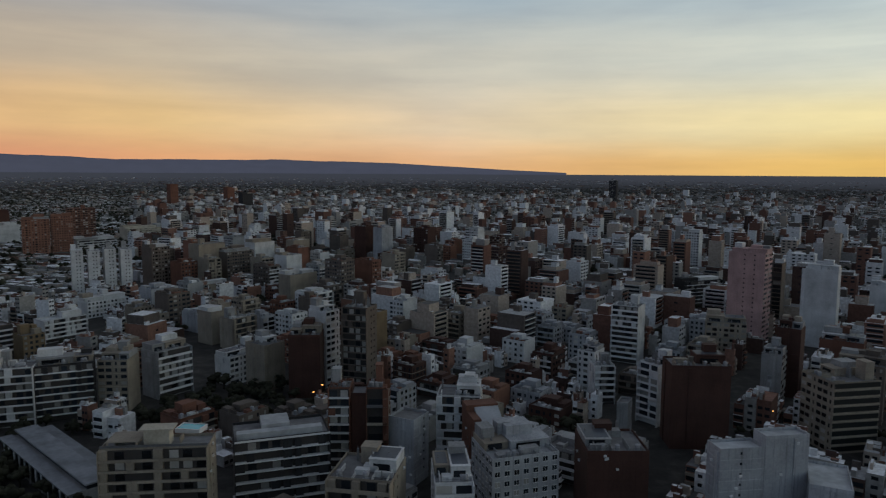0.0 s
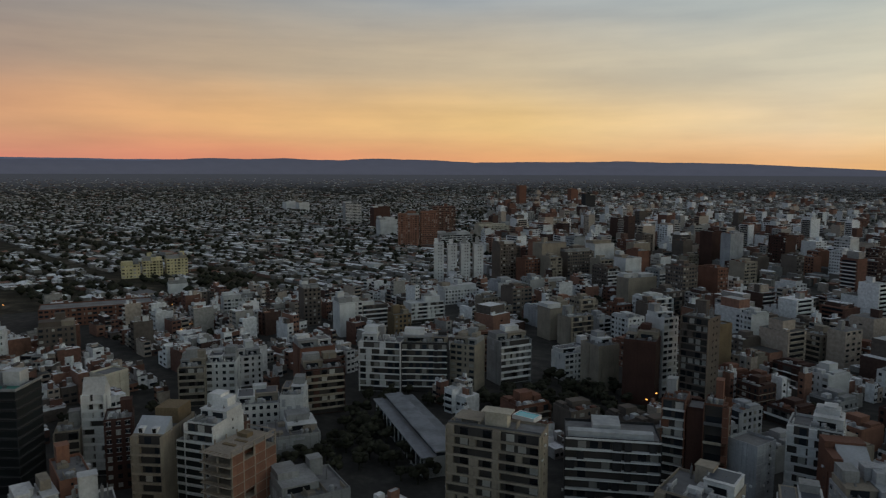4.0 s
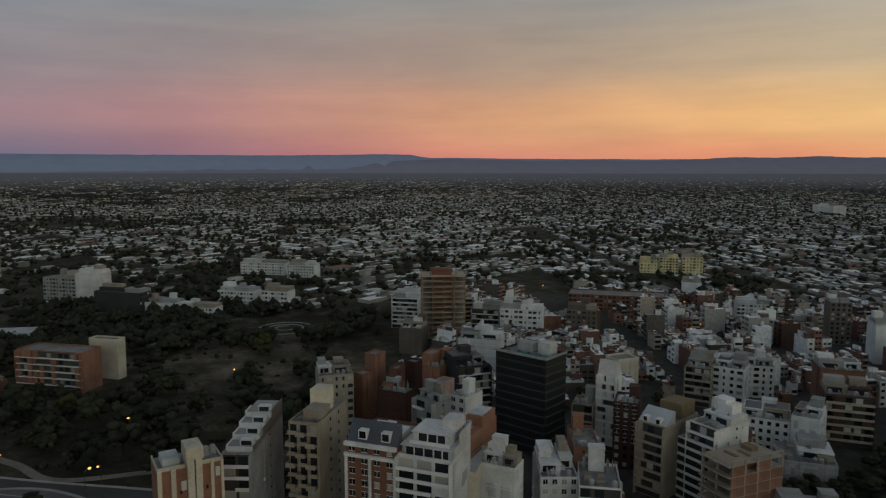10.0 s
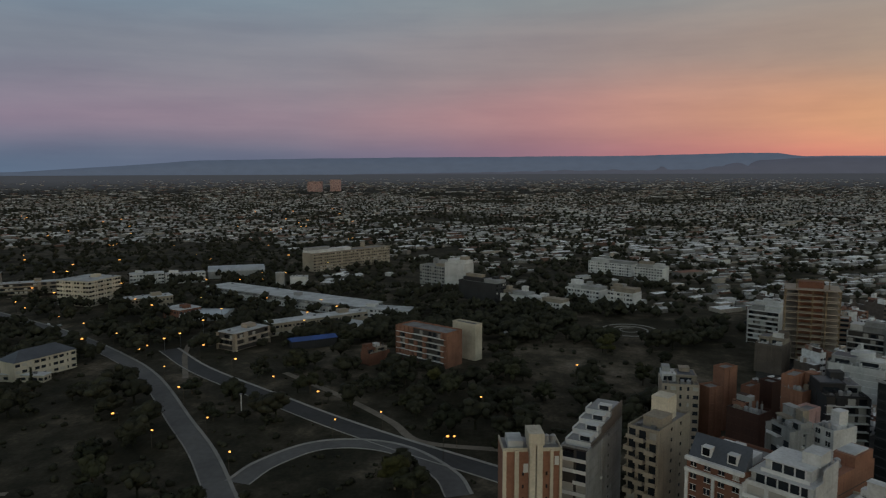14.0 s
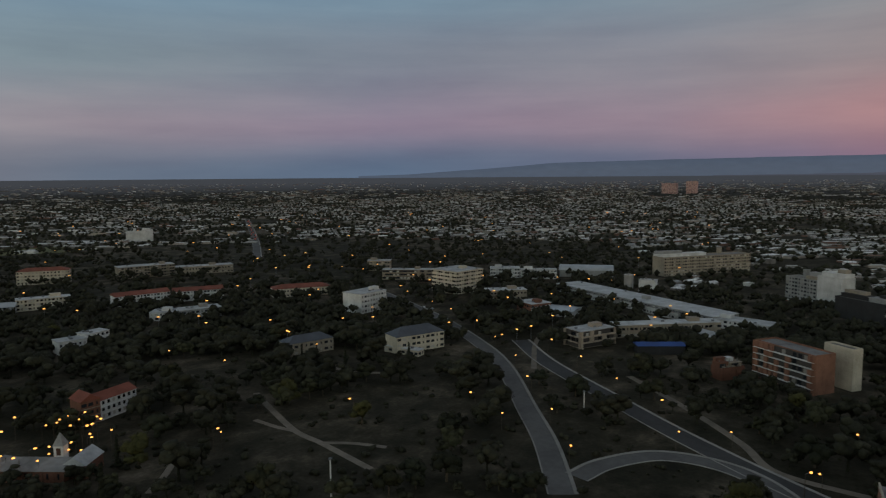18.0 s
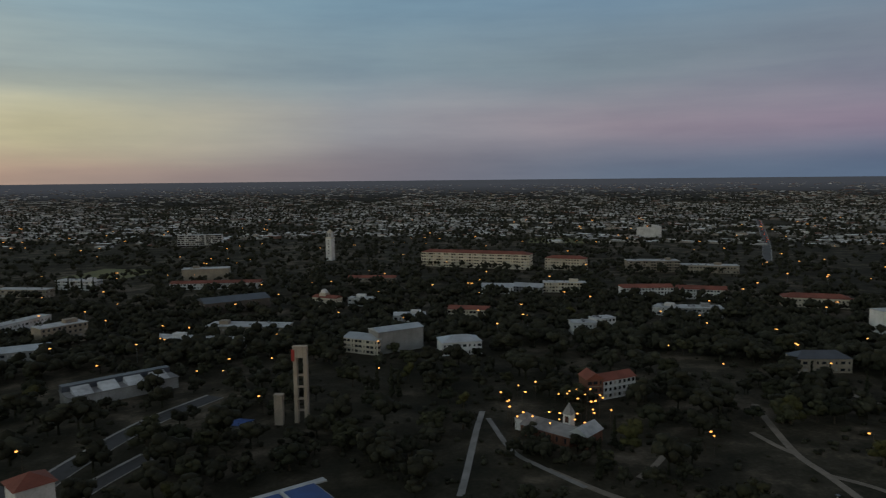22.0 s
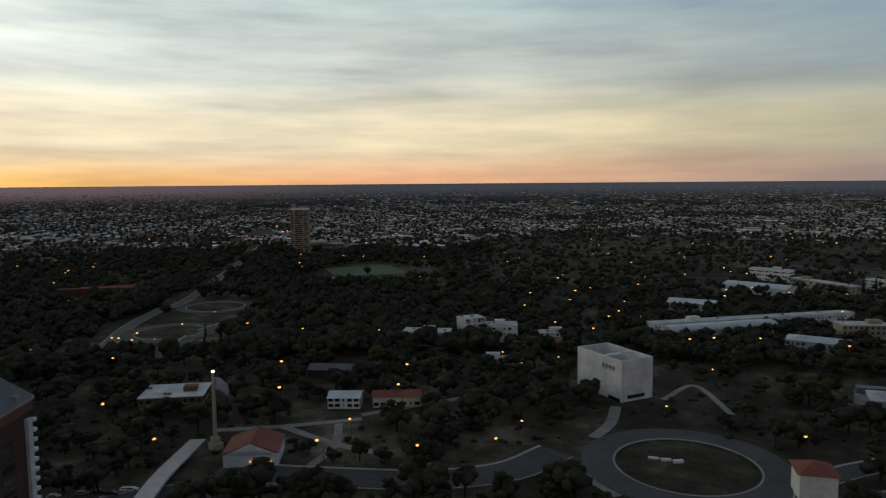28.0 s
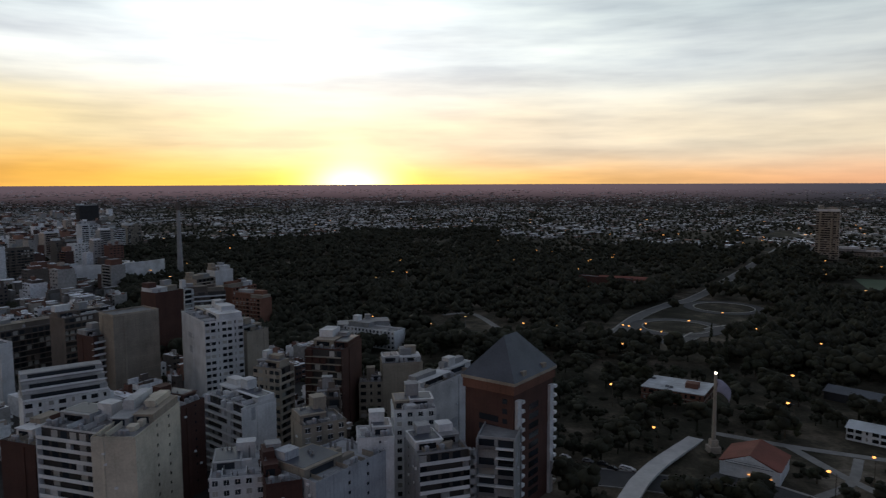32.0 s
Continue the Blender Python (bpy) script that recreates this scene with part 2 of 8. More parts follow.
mat("roof_tile", (0.20, 0.068, 0.048), var=0.35, fine=2.0, bump=0.6)
mat("roof_slate", (0.07, 0.08, 0.10), var=0.3, rough=0.5)
mat("metal_roof", (0.42, 0.45, 0.48), var=0.25, rough=0.45, metal=0.4)
mat("blue_roof", (0.02, 0.06, 0.22), var=0.3, rough=0.5)
mat("rail_white", (0.62, 0.63, 0.64), var=0.15)
mat("steel", (0.22, 0.23, 0.25), rough=0.45, metal=0.8)
mat("plastic_tank", (0.30, 0.31, 0.33), rough=0.5)
mat("glass", (0.018, 0.022, 0.028), rough=0.12, var=0.2, spread=0.5, bump=0.0, spec=0.5)
mat("glass_green", (0.010, 0.014, 0.015), rough=0.45, var=0.2, bump=0.0, spec=0.35)
mat("blind", (0.34, 0.33, 0.31), var=0.2, spread=0.35)
# near-black that stands in for shade behind balconies and in openings; also wall joints
mat("joint_and_shade", (0.055, 0.05, 0.048), var=0.3)
mat("asphalt", (0.105, 0.104, 0.104), var=0.3, big=0.05, fine=0.4)
mat("asphalt_dark", (0.058, 0.058, 0.060), var=0.3, big=0.05, fine=0.4)
mat("pavement_concrete", (0.22, 0.215, 0.205), var=0.3, fine=0.4)
mat("path_dirt", (0.185, 0.16, 0.13), var=0.35, fine=0.5)
mat("kerb", (0.27, 0.265, 0.25), var=0.25)
mat("paint_white", (0.66, 0.66, 0.66), var=0.2)
mat("bark", (0.07, 0.055, 0.04), var=0.4)
mat("leaves", (0.040, 0.042, 0.024), var=0.45, spread=0.35, fine=0.8, spec=0.1)
mat("leaves_dark", (0.027, 0.030, 0.019), var=0.4, spread=0.25, fine=0.8, spec=0.1)
mat("leaves_olive", (0.055, 0.055, 0.022), var=0.4, spread=0.25, fine=0.8, spec=0.1)
mat("far_leaves", (0.033, 0.034, 0.023), var=0.55, random_by="island", spread=0.32, fine=1.1, bump=0.0, spec=0.1)
mat("turf_net", (0.05, 0.20, 0.16), var=0.3)
mat("pool_water", (0.08, 0.42, 0.48), rough=0.08, var=0.1, bump=0.0, spec=0.5)
# hills and far plain emit their haze; the plain's grows with distance
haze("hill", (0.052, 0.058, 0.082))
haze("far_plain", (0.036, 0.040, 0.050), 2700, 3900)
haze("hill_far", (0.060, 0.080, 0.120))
lamp_mat("lamp_amber", (1.0, 0.42, 0.09), 1.9)
lamp_mat("lamp_red", (1.0, 0.12, 0.05), 1.4)
lamp_mat("lamp_white", (1.0, 0.85, 0.6), 3.0)
# roofs and towers paled in place of haze; house walls darkened as if shaded
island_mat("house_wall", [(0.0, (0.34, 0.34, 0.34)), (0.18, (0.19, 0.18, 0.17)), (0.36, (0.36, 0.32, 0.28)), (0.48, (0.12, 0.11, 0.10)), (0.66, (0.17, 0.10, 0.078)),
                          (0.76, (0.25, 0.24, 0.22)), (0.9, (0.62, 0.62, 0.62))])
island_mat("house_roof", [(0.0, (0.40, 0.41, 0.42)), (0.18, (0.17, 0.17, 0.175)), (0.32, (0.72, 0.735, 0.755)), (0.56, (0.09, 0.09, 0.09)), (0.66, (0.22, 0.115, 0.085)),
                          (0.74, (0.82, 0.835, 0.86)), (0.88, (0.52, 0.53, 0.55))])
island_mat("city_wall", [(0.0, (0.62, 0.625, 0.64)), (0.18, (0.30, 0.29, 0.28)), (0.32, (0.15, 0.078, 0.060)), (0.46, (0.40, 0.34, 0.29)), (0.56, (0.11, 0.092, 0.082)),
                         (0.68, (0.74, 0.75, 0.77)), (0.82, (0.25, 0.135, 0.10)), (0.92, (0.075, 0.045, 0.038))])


# ---- ground, hills ----
def wide(r):
    """How far the land at plan radius r would lie on level ground: the rim is drawn in."""
    u = max(0.0, r - 2200.0)
    return r + u * (u / 2700) ** 2 * 13


def land(x, y):
    """Height of the land: level, then climbing gently to the skyline."""
    r = math.hypot(x, y)
    return H * (1 - r / wide(r)) if r > 2200 else 0.0


def yaw_of(x, y):
    return math.degrees(math.atan2(-x, y)) % 360


def mesh_of(name, verts, faces, mats=(), index=None, smooth=False):
    me = bpy.data.meshes.new(name)
    me.from_pydata(verts, [], faces)
    for m in mats:
        me.materials.append(MATS[m])
    if index is not None:
        me.polygons.foreach_set("material_index", index)
    if smooth:
        me.polygons.foreach_set("use_smooth", [True] * len(me.polygons))
    me.update()
    return me


def ground_mat():
    m = bpy.data.materials.new("land")
    m.use_nodes = True
    g = Graph(m.node_tree)
    b = m.node_tree.nodes["Principled BSDF"]
    at = g.node("ShaderNodeTexCoord").outputs["Object"]
    a, f, d = g.noise(at, 0.006, 4.0), g.noise(at, 0.05, 5.0, 0.65), g.noise(at, 0.6, 4.0)
    c = g.ramp(g.math("ADD", g.math("MULTIPLY", a, 0.4), g.math("MULTIPLY", f, 0.6)),
               [(0.34, (0.016, 0.016, 0.011)), (0.45, (0.030, 0.028, 0.019)), (0.52, (0.052, 0.046, 0.033)), (0.58, (0.10, 0.085, 0.063)), (0.66, (0.17, 0.145, 0.115))])
    c = g.mix(1.0, c, g.ramp(d, [(0.3, (0.75,) * 3), (0.7, (1.2,) * 3)]), "MULTIPLY")
    g.put(b.inputs["Base Color"], c)
    b.inputs["Roughness"].default_value, b.inputs["Specular IOR Level"].default_value = 0.95, 0.1
    MATS["land"] = m


def town_mat():
    m = bpy.data.materials.new("town_ground")
    m.use_nodes = True
    g = Graph(m.node_tree)
    b = m.node_tree.nodes["Principled BSDF"]
    at = g.node("ShaderNodeTexCoord").outputs["Object"]
    a, f = g.noise(at, 0.02, 4.0), g.noise(at, 0.15, 5.0, 0.65)
    c = g.ramp(g.math("ADD", g.math("MULTIPLY", a, 0.4), g.math("MULTIPLY", f, 0.6)),
               [(0.34, (0.022, 0.023, 0.022)), (0.5, (0.040, 0.039, 0.037)), (0.66, (0.08, 0.077, 0.07))])
    g.put(b.inputs["Base Color"], c)
    b.inputs["Roughness"].default_value, b.inputs["Specular IOR Level"].default_value = 0.9, 0.2
    MATS["town_ground"] = m


ground_mat()
town_mat()


def zone(x, y):
    """What covers the land: 'tower' city, 'mid' mixed blocks, 'house' suburbs, 'park', 'wood', 'bare'."""
    r, a = math.hypot(x, y), yaw_of(x, y)
    r *= 1 + 0.16 * noise.noise((x * 0.004, y * 0.004, 5.0)) if 90 < a < 285 and r > 500 else 1
    if a > 315 or a < 24:
        return "tower" if r < 2900 else "house"
    if a < 40:
        return "mid" if r < 620 else "house"
    if a < 72:
        return "mid" if r < 600 else "house"
    if a < 88:
        return "park" if r < 450 + (a - 72) * 8 else "house"
    if a < 110:
        return "park" if r < 640 else "house"
    if a < 165:
        return "park" if r < 1130 else "house"
    if a < 222:
        return "park" if r < 1260 else "house"
    if a < 262:
        return "wood" if r < 1150 else "house"
    if a < 275:
        return "wood" if r < 1500 else "house"
    if a < 292:
        return "mid" if r < 420 else "wood" if r < 1350 else "house"
    return "mid" if r < 700 else "tower" if r < 2600 else "house"


def build_ground():
    radii = [0, 60, 120, 160, 200, 240, 280, 320, 360, 400, 440, 480, 520, 560, 600, 640, 680, 720, 780, 850, 920, 1000, 1080, 1150, 1250, 1350, 1500, 1700, 1950, 2200, 2400, 2600, 2800,
             3000, 3200, 3400, 3600, 3800, 4000, 4200, 4400, 4600, 4800, 4940]
    n = 240
    verts, faces, kind = [(0, 0, 0)], [], []
    for r in radii[1:]:
        for i in range(n):
            p = yaw_dir(i * 360 / n) * r
            verts.append((p.x, p.y, land(p.x, p.y)))
    for k in range(len(radii) - 1):
        for i in range(n):
            j = (i + 1) % n
            if k == 0:
                faces.append((0, 1 + i, 1 + j))
                c = yaw_dir((i + 0.5) * 360 / n) * 40
            else:
                o, q = 1 + (k - 1) * n, 1 + k * n
                faces.append((o + i, q + i, q + j, o + j))
                c = yaw_dir((i + 0.5) * 360 / n) * (radii[k] + radii[k + 1]) / 2
            # the rim beyond 2750 m takes the glowing haze colour
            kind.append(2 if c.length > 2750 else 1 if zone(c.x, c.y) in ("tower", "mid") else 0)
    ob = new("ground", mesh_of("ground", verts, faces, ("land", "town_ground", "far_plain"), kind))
    tagged(ob, "wide dusky plain of dry grass and bare city soil", "ground", kind="structure")


def build_hills():
    def ridge(name, r, m, heights, rough, seed, label):
        verts, faces = [], []
        a0, a1 = heights[0][0], heights[-1][0]
        n = int((a1 - a0) / 0.25)
        for i in range(n + 1):
            a = a0 + (a1 - a0) * i / n
            e = float(np.interp(a, [h[0] for h in heights], [h[1] for h in heights]))
            e += rough * min(1.0, e) * (noise.fractal((a * 0.22, seed, 0.0), 0.9, 2.1, 5) + 0.35 * noise.noise((a * 1.7, seed, 3.0)))
            p = yaw_dir(a)
            q = p * (r - 160)
            t = p * r
            s = p * (r - 70)
            z = H + r * math.tan(radians(max(e, -0.1)))
            base = H - 14
            mid = base + (z - base) * (0.45 + 0.12 * noise.noise((a * 0.8, seed, 7.0)))
            verts += [(q.x, q.y, base), (s.x, s.y, mid), (t.x, t.y, z), (t.x * 1.004, t.y * 1.004, base)]
        for i in range(n):
            for k in range(3):
                b = i * 4 + k
                faces.append((b, b + 4, b + 5, b + 1))
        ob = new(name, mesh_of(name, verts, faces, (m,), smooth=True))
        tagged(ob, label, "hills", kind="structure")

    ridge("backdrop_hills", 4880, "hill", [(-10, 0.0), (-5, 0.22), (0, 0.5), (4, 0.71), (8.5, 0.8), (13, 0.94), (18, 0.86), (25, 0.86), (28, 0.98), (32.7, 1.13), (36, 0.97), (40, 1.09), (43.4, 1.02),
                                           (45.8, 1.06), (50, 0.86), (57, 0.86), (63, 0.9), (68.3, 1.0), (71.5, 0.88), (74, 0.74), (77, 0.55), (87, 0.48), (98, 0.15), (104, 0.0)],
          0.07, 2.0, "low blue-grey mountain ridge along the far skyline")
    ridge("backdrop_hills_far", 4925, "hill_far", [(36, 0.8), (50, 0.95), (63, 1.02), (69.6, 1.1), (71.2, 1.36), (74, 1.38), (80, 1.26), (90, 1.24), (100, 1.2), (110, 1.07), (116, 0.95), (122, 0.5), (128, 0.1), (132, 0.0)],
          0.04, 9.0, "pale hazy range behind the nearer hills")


build_ground()
build_hills()


# ---- building kit ----
def part(name, me, parent, at=(0, 0, 0), turn=0.0, label=""):
    ob = new(name, me)
    ob.parent = parent
    ob.location, ob.rotation_euler = at, (0, 0, turn)
    return tagged(ob, label)


BOX_FACES = ((0, 1, 3, 2), (4, 6, 7, 5), (0, 4, 5, 1), (2, 3, 7, 6), (0, 2, 6, 4), (1, 5, 7, 3))


def add_box(vs, fs, x0, y0, z0, x1, y1, z1):
    o = len(vs)
    vs += [(x, y, z) for x in (x0, x1) for y in (y0, y1) for z in (z0, z1)]
    fs += [tuple(o + i for i in f) for f in BOX_FACES]


CACHE = {}


def boxes(name, m, *bs):
    """One mesh of boxes, shared between alike parts."""
    bs = tuple(tuple(round(v, 2) for v in b) for b in bs)
    key = (name, m, bs)
    if key not in CACHE:
        vs, fs = [], []
        for b in bs:
            add_box(vs, fs, *b)
        CACHE[key] = mesh_of(name, vs, fs, (m,))
    return CACHE[key]


def thing(name, x, y, rot, label, category, group="", z=0.0):
    ob = new(name)
    ob.empty_display_size = 1
    ob.location, ob.rotation_euler = (x, y, z), (0, 0, radians(rot))
    return tagged(ob, label, category, group)


NUM = ["no", "one", "two", "three", "four", "five", "six", "seven", "eight", "nine", "ten", "eleven", "twelve", "thirteen", "fourteen", "fifteen", "sixteen", "seventeen", "eighteen",
       "nineteen", "twenty"]
COLOUR_WORDS = {"rough": "stained whitewashed", "darkbrick": "dark red brick", "brick": "red brick", "greybrown": "grey-brown", "dark": "dark glazed", "concrete": "raw concrete", "pink": "dusty pink"}
STYLE_WORDS = {"C": "with staggered balconies", "B": "with stacked balconies", "W": "with rows of windows", "N": "with a blank party wall", "S": "with one column of small windows", "G": "with banded curtain glazing"}
FOOT = {}


def claim(x, y, rot, w, d, pad=4.0):
    c, s = math.cos(radians(rot)), math.sin(radians(rot))
    px, py = x + c * w / 2 - s * d / 2, y + s * w / 2 + c * d / 2
    reach = int((max(w, d) / 2 + pad + 8) // 40) + 1
    for i in range(-reach, reach + 1):
        for j in range(-reach, reach + 1):
            FOOT.setdefault((int(px // 40) + i, int(py // 40) + j), []).append((px, py, c, s, w / 2 + pad, d / 2 + pad))


def taken(x, y, pad=0.0):
    for px, py, c, s, hw, hd in FOOT.get((int(x // 40), int(y // 40)), ()):
        u, v = (x - px) * c + (y - py) * s, (y - py) * c - (x - px) * s
        if abs(u) < hw + pad and abs(v) < hd + pad:
            return True
    return False


TRIM = {"white": "rail_white", "grey": "rail_white", "dark": "wall_greybrown", "ochre": "wall_ochre", "concrete": "wall_concrete", "greybrown": "wall_greybrown", "darkbrick": "wall_beige", "brick": "wall_beige"}


def dress(root, style, L, n, fh, place, turn, colour, near, far):
    """Openings of one face: local x runs along the face, y goes into the building, z up. Far faces gather their boxes in far."""
    c, s = math.cos(turn), math.sin(turn)

    def at(u, z):
        return (place[0] + c * u, place[1] + s * u, z)

    def add(m, x0, y0, z0, x1, y1, z1):
        ax, ay = place[0] + c * x0 - s * y0, place[1] + s * x0 + c * y0
        bx, by = place[0] + c * x1 - s * y1, place[1] + s * x1 + c * y1
        far.setdefault(m, []).append((min(ax, bx), min(ay, by), z0, max(ax, bx), max(ay, by), z1))

    rnd = random.Random(int(L * 31 + place[0] * 7 + n))
    trim = TRIM.get(colour, "wall_" + colour)
    if style == "W":
        k = max(1, round(L / rnd.choice((2.8, 3.2))))
        bay = L / k
        ww = min(1.5, bay * 0.48)
        wid = rnd.choice(((1.0, 1.0, 1.0), (1.5, 0.6, 1.0), (0.6, 1.5, 0.6), (1.6, 1.6, 0.5)))
        sill = rnd.random() < 0.5
        if near:
            pane = boxes("window", "glass", (-ww / 2, -0.04, 0, ww / 2, 0.08, 1.5))
            blind = boxes("window", "blind", (-ww / 2, -0.04, 0, ww / 2, 0.08, 1.5))
            frame_me = boxes("window_frame", "rail_white", (-ww / 2 - 0.1, -0.1, -0.14, ww / 2 + 0.1, 0.02, 0), (-ww / 2 - 0.1, -0.1, 1.5, ww / 2 + 0.1, 0.02, 1.6), (-0.04, -0.08, 0, 0.04, 0.02, 1.5))
            for f in range(n):
                for i in range(k):
                    w_ob = part("window", blind if rnd.random() < 0.25 else pane, root, at((i + 0.5) * bay, f * fh + 0.95), turn)
                    if f >= n - 5:
                        part("window_frame", frame_me, w_ob)
        else:
            for f in range(n):
                if sill:
                    add("shaft:" + trim, 0.05, -0.22, f * fh - 0.1, L - 0.05, 0.05, f * fh + 0.16)
                for i in range(k):
                    half = ww * wid[i % 3] / 2
                    add("blind" if rnd.random() < 0.2 else "glass", (i + 0.5) * bay - half, -0.05, f * fh + 0.95, (i + 0.5) * bay + half, 0.08, f * fh + 2.4)
    elif style == "S":
        pane = boxes("window", "glass", (-0.4, -0.04, 0, 0.4, 0.08, 0.9))
        for f in range(1, n):
            for u in (0.45, 0.72):
                if near:
                    part("window", pane, root, at(L * u, f * fh + 1.1), turn)
                else:
                    add("glass", L * u - 0.4, -0.04, f * fh + 1.1, L * u + 0.4, 0.08, f * fh + 2.0)
    elif style == "N":
        if L > 6 and math.hypot(root.location.x, root.location.y) < 430:
            top_z = n * fh - 0.8
            if rnd.random() < 0.6:
                u = L * rnd.uniform(0.12, 0.8)
                add("shaft:wall_" + colour, u, -0.3, 0, u + rnd.uniform(0.7, 1.6), 0.05, top_z)
            for i in range(rnd.randint(1, 4) if colour in ("white", "rough", "grey") else 0):
                u, v = L * rnd.uniform(0.04, 0.7), n * fh * rnd.uniform(0.3, 0.85)
                add("patch:wall_rough", u, -0.03, v, u + L * rnd.uniform(0.08, 0.28), 0.05, min(top_z, v + rnd.uniform(1.5, 6)))
            if rnd.random() < 0.4:
                for f in range(1, n):
                    add("shaft:wall_" + colour, 0.05, -0.06, f * fh - 0.12, L - 0.05, 0.05, f * fh + 0.12)
        if near and L > 6:
            for i in range(rnd.randint(2, 6)):
                u, v = L * rnd.uniform(0.08, 0.88), fh * rnd.randint(1, max(1, n - 1)) + rnd.uniform(0.3, 1.8)
                add("ac:rail_white", u, -0.45, v, u + 0.8, 0.02, v + 0.6)
        if near and rnd.random() < 0.6 and L > 7:
            u = L * rnd.uniform(0.3, 0.7)
            for f in range(1, n):
                add("glass", u - 0.3, -0.04, f * fh + 1.4, u + 0.3, 0.08, f * fh + 2.1)
    elif style == "G":
        band = boxes("glass_band", "glass_green", (0.2, -0.06, 0, L - 0.2, 0.1, fh * 0.62))
        ledge = boxes("ledge", "wall_" + colour, (0, -0.25, 0, L, 0.05, 0.35))
        for f in range(n):
            part("glass_band", band, root, at(0, f * fh + fh * 0.3), turn)
            part("ledge", ledge, root, at(0, f * fh + 0.05), turn)
    elif style == "C":
        part("recess_wall", boxes("recess_wall", "wall_" + colour, (0.1, -0.02, 0.3, L - 0.1, 0.05, n * fh - 0.3)), root, at(0, 0), turn)
        k = 3
        bay = L / k
        deep = boxes("balcony", "wall_" + colour, (0.0, -2.4, -0.2, bay * 0.9, 0.0, 0.0), (0.0, -2.4, 0.0, bay * 0.9, -2.2, 1.05), (0.0, -2.2, 0.0, 0.2, 0.0, 1.05))
        shallow = boxes("balcony", "wall_" + colour, (0.1, -1.2, -0.2, bay * 0.95, 0.0, 0.0), (0.1, -1.2, 0.0, bay * 0.95, -1.05, 0.9))
        for f in range(1, n):
            for i in range(k):
                part("balcony", deep if (f + i) % 2 else shallow, root, at(i * bay, f * fh), turn)
                add("blind" if rnd.random() < 0.2 else "glass", (i + 0.15) * bay, -0.06, f * fh + 0.05, (i + 0.8) * bay, 0.06, f * fh + 2.3)
    elif style == "P":
        for f in range(n):
            part("infill", boxes("infill", "wall_brick", (0.4, -0.08, 0.1, L - 0.4, 0.05, fh - 0.35)), root, at(0, f * fh), turn)
    elif style == "L":
        for f in range(1, n, 2):
            part("joint_line", boxes("joint_line", "joint_and_shade", (0.2, -0.03, 0, L - 0.2, 0.02, 0.22)), root, at(0, f * fh), turn)
    elif style == "B" and (L > 15 or rnd.random() < 0.5):
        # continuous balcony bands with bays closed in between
        # dark sheet over the set-back wall paints the balcony shade
        part("recess_wall", boxes("recess_wall", "joint_and_shade", (0.1, -0.02, 0.3, L - 0.1, 0.05, n * fh - 0.3)), root, at(0, 0), turn)
        pale = colour in ("white", "cream", "rough", "beige", "grey", "concrete")
        up = rnd.choice((0.55, 0.9, 0.9)) if pale else rnd.choice((0.12, 0.35, 0.8))
        if colour == "dark":
            up, trim = 0.14, "rail_white"
        band = boxes("balcony", trim if pale or colour == "dark" or rnd.random() < 0.6 else "rail_white", (0.0, -1.8, -0.2, L, 0.0, 0.0), (0.0, -1.8, 0.0, L, -1.66, up))
        k = max(2, round(L / 3.4))
        bay = L / k
        shut = [rnd.random() for i in range(k)]
        for f in range(1, n):
            part("balcony", band, root, at(0, f * fh), turn)
            for i in range(k):
                x, z, q = i * bay, f * fh, rnd.random()
                if shut[i] < 0.24 and q < 0.85 or q < 0.08:
                    add("shaft:wall_" + colour, x, -1.1, z, x + bay * rnd.uniform(0.45, 0.9), 0.0, z + fh - 0.2)
                elif q < 0.75:
                    add("blind" if q < 0.32 else "glass", x + bay * 0.12, -0.06, z + 0.05, x + bay * 0.8, 0.06, z + 2.3)
        fin = boxes("fin", "wall_" + colour, (-0.12, -1.85, 0, 0.12, 0.02, n * fh))
        for u in (0.12, L - 0.12):
            part("fin", fin, root, at(u, 0), turn)
    elif style == "B":
        # about half of these sheets are coloured dark as balcony shade
        back = boxes("recess_wall", "joint_and_shade" if rnd.random() < 0.55 else "wall_" + colour, (0.1, -0.02, 0.3, L - 0.1, 0.05, n * fh - 0.3))
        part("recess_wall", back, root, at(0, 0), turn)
        k = max(1, round(L / 5.0))
        bay = L / k
        part_bay = bay * rnd.choice((0.72, 0.97, 0.97, 0.97))
        solid = rnd.random() < (0.7 if colour in ("white", "cream", "rough", "beige", "grey") else 0.15)
        up = 0.75 if solid else 0.22
        deck = boxes("balcony", trim, (0.0, -1.8, -0.18, part_bay, 0.0, 0.0), (0.0, -1.8, 0.0, part_bay, -1.66, up))
        smoked = boxes("balcony", "steel", (0.0, -1.8, -0.18, part_bay, 0.0, 0.0), (0.0, -1.75, 0.0, part_bay, -1.7, 0.9))
        door = boxes("balcony_door", "glass", (bay * 0.1, -0.04, 0.05, bay * 0.9, 0.06, 2.3))
        shut = boxes("balcony_door", "blind", (bay * 0.1, -0.04, 0.05, bay * 0.9, 0.06, 2.3))
        for f in range(1, n):
            for i in range(k):
                m = "blind" if rnd.random() < 0.22 else "glass"
                if rnd.random() < 0.1:
                    continue
                if near:
                    part("balcony", deck if rnd.random() < 0.82 else smoked, root, at(i * bay, f * fh), turn)
                    part("balcony_door", shut if m == "blind" else door, root, at(i * bay, f * fh), turn)
                else:
                    x, z = i * bay, f * fh
                    add(trim, x, -1.8, z - 0.2, x + part_bay, 0.0, z)
                    add(trim, x, -1.8, z, x + part_bay, -1.66, z + up)
                    add(m, x + bay * 0.1, -0.04, z + 0.05, x + bay * 0.9, 0.06, z + 2.3)
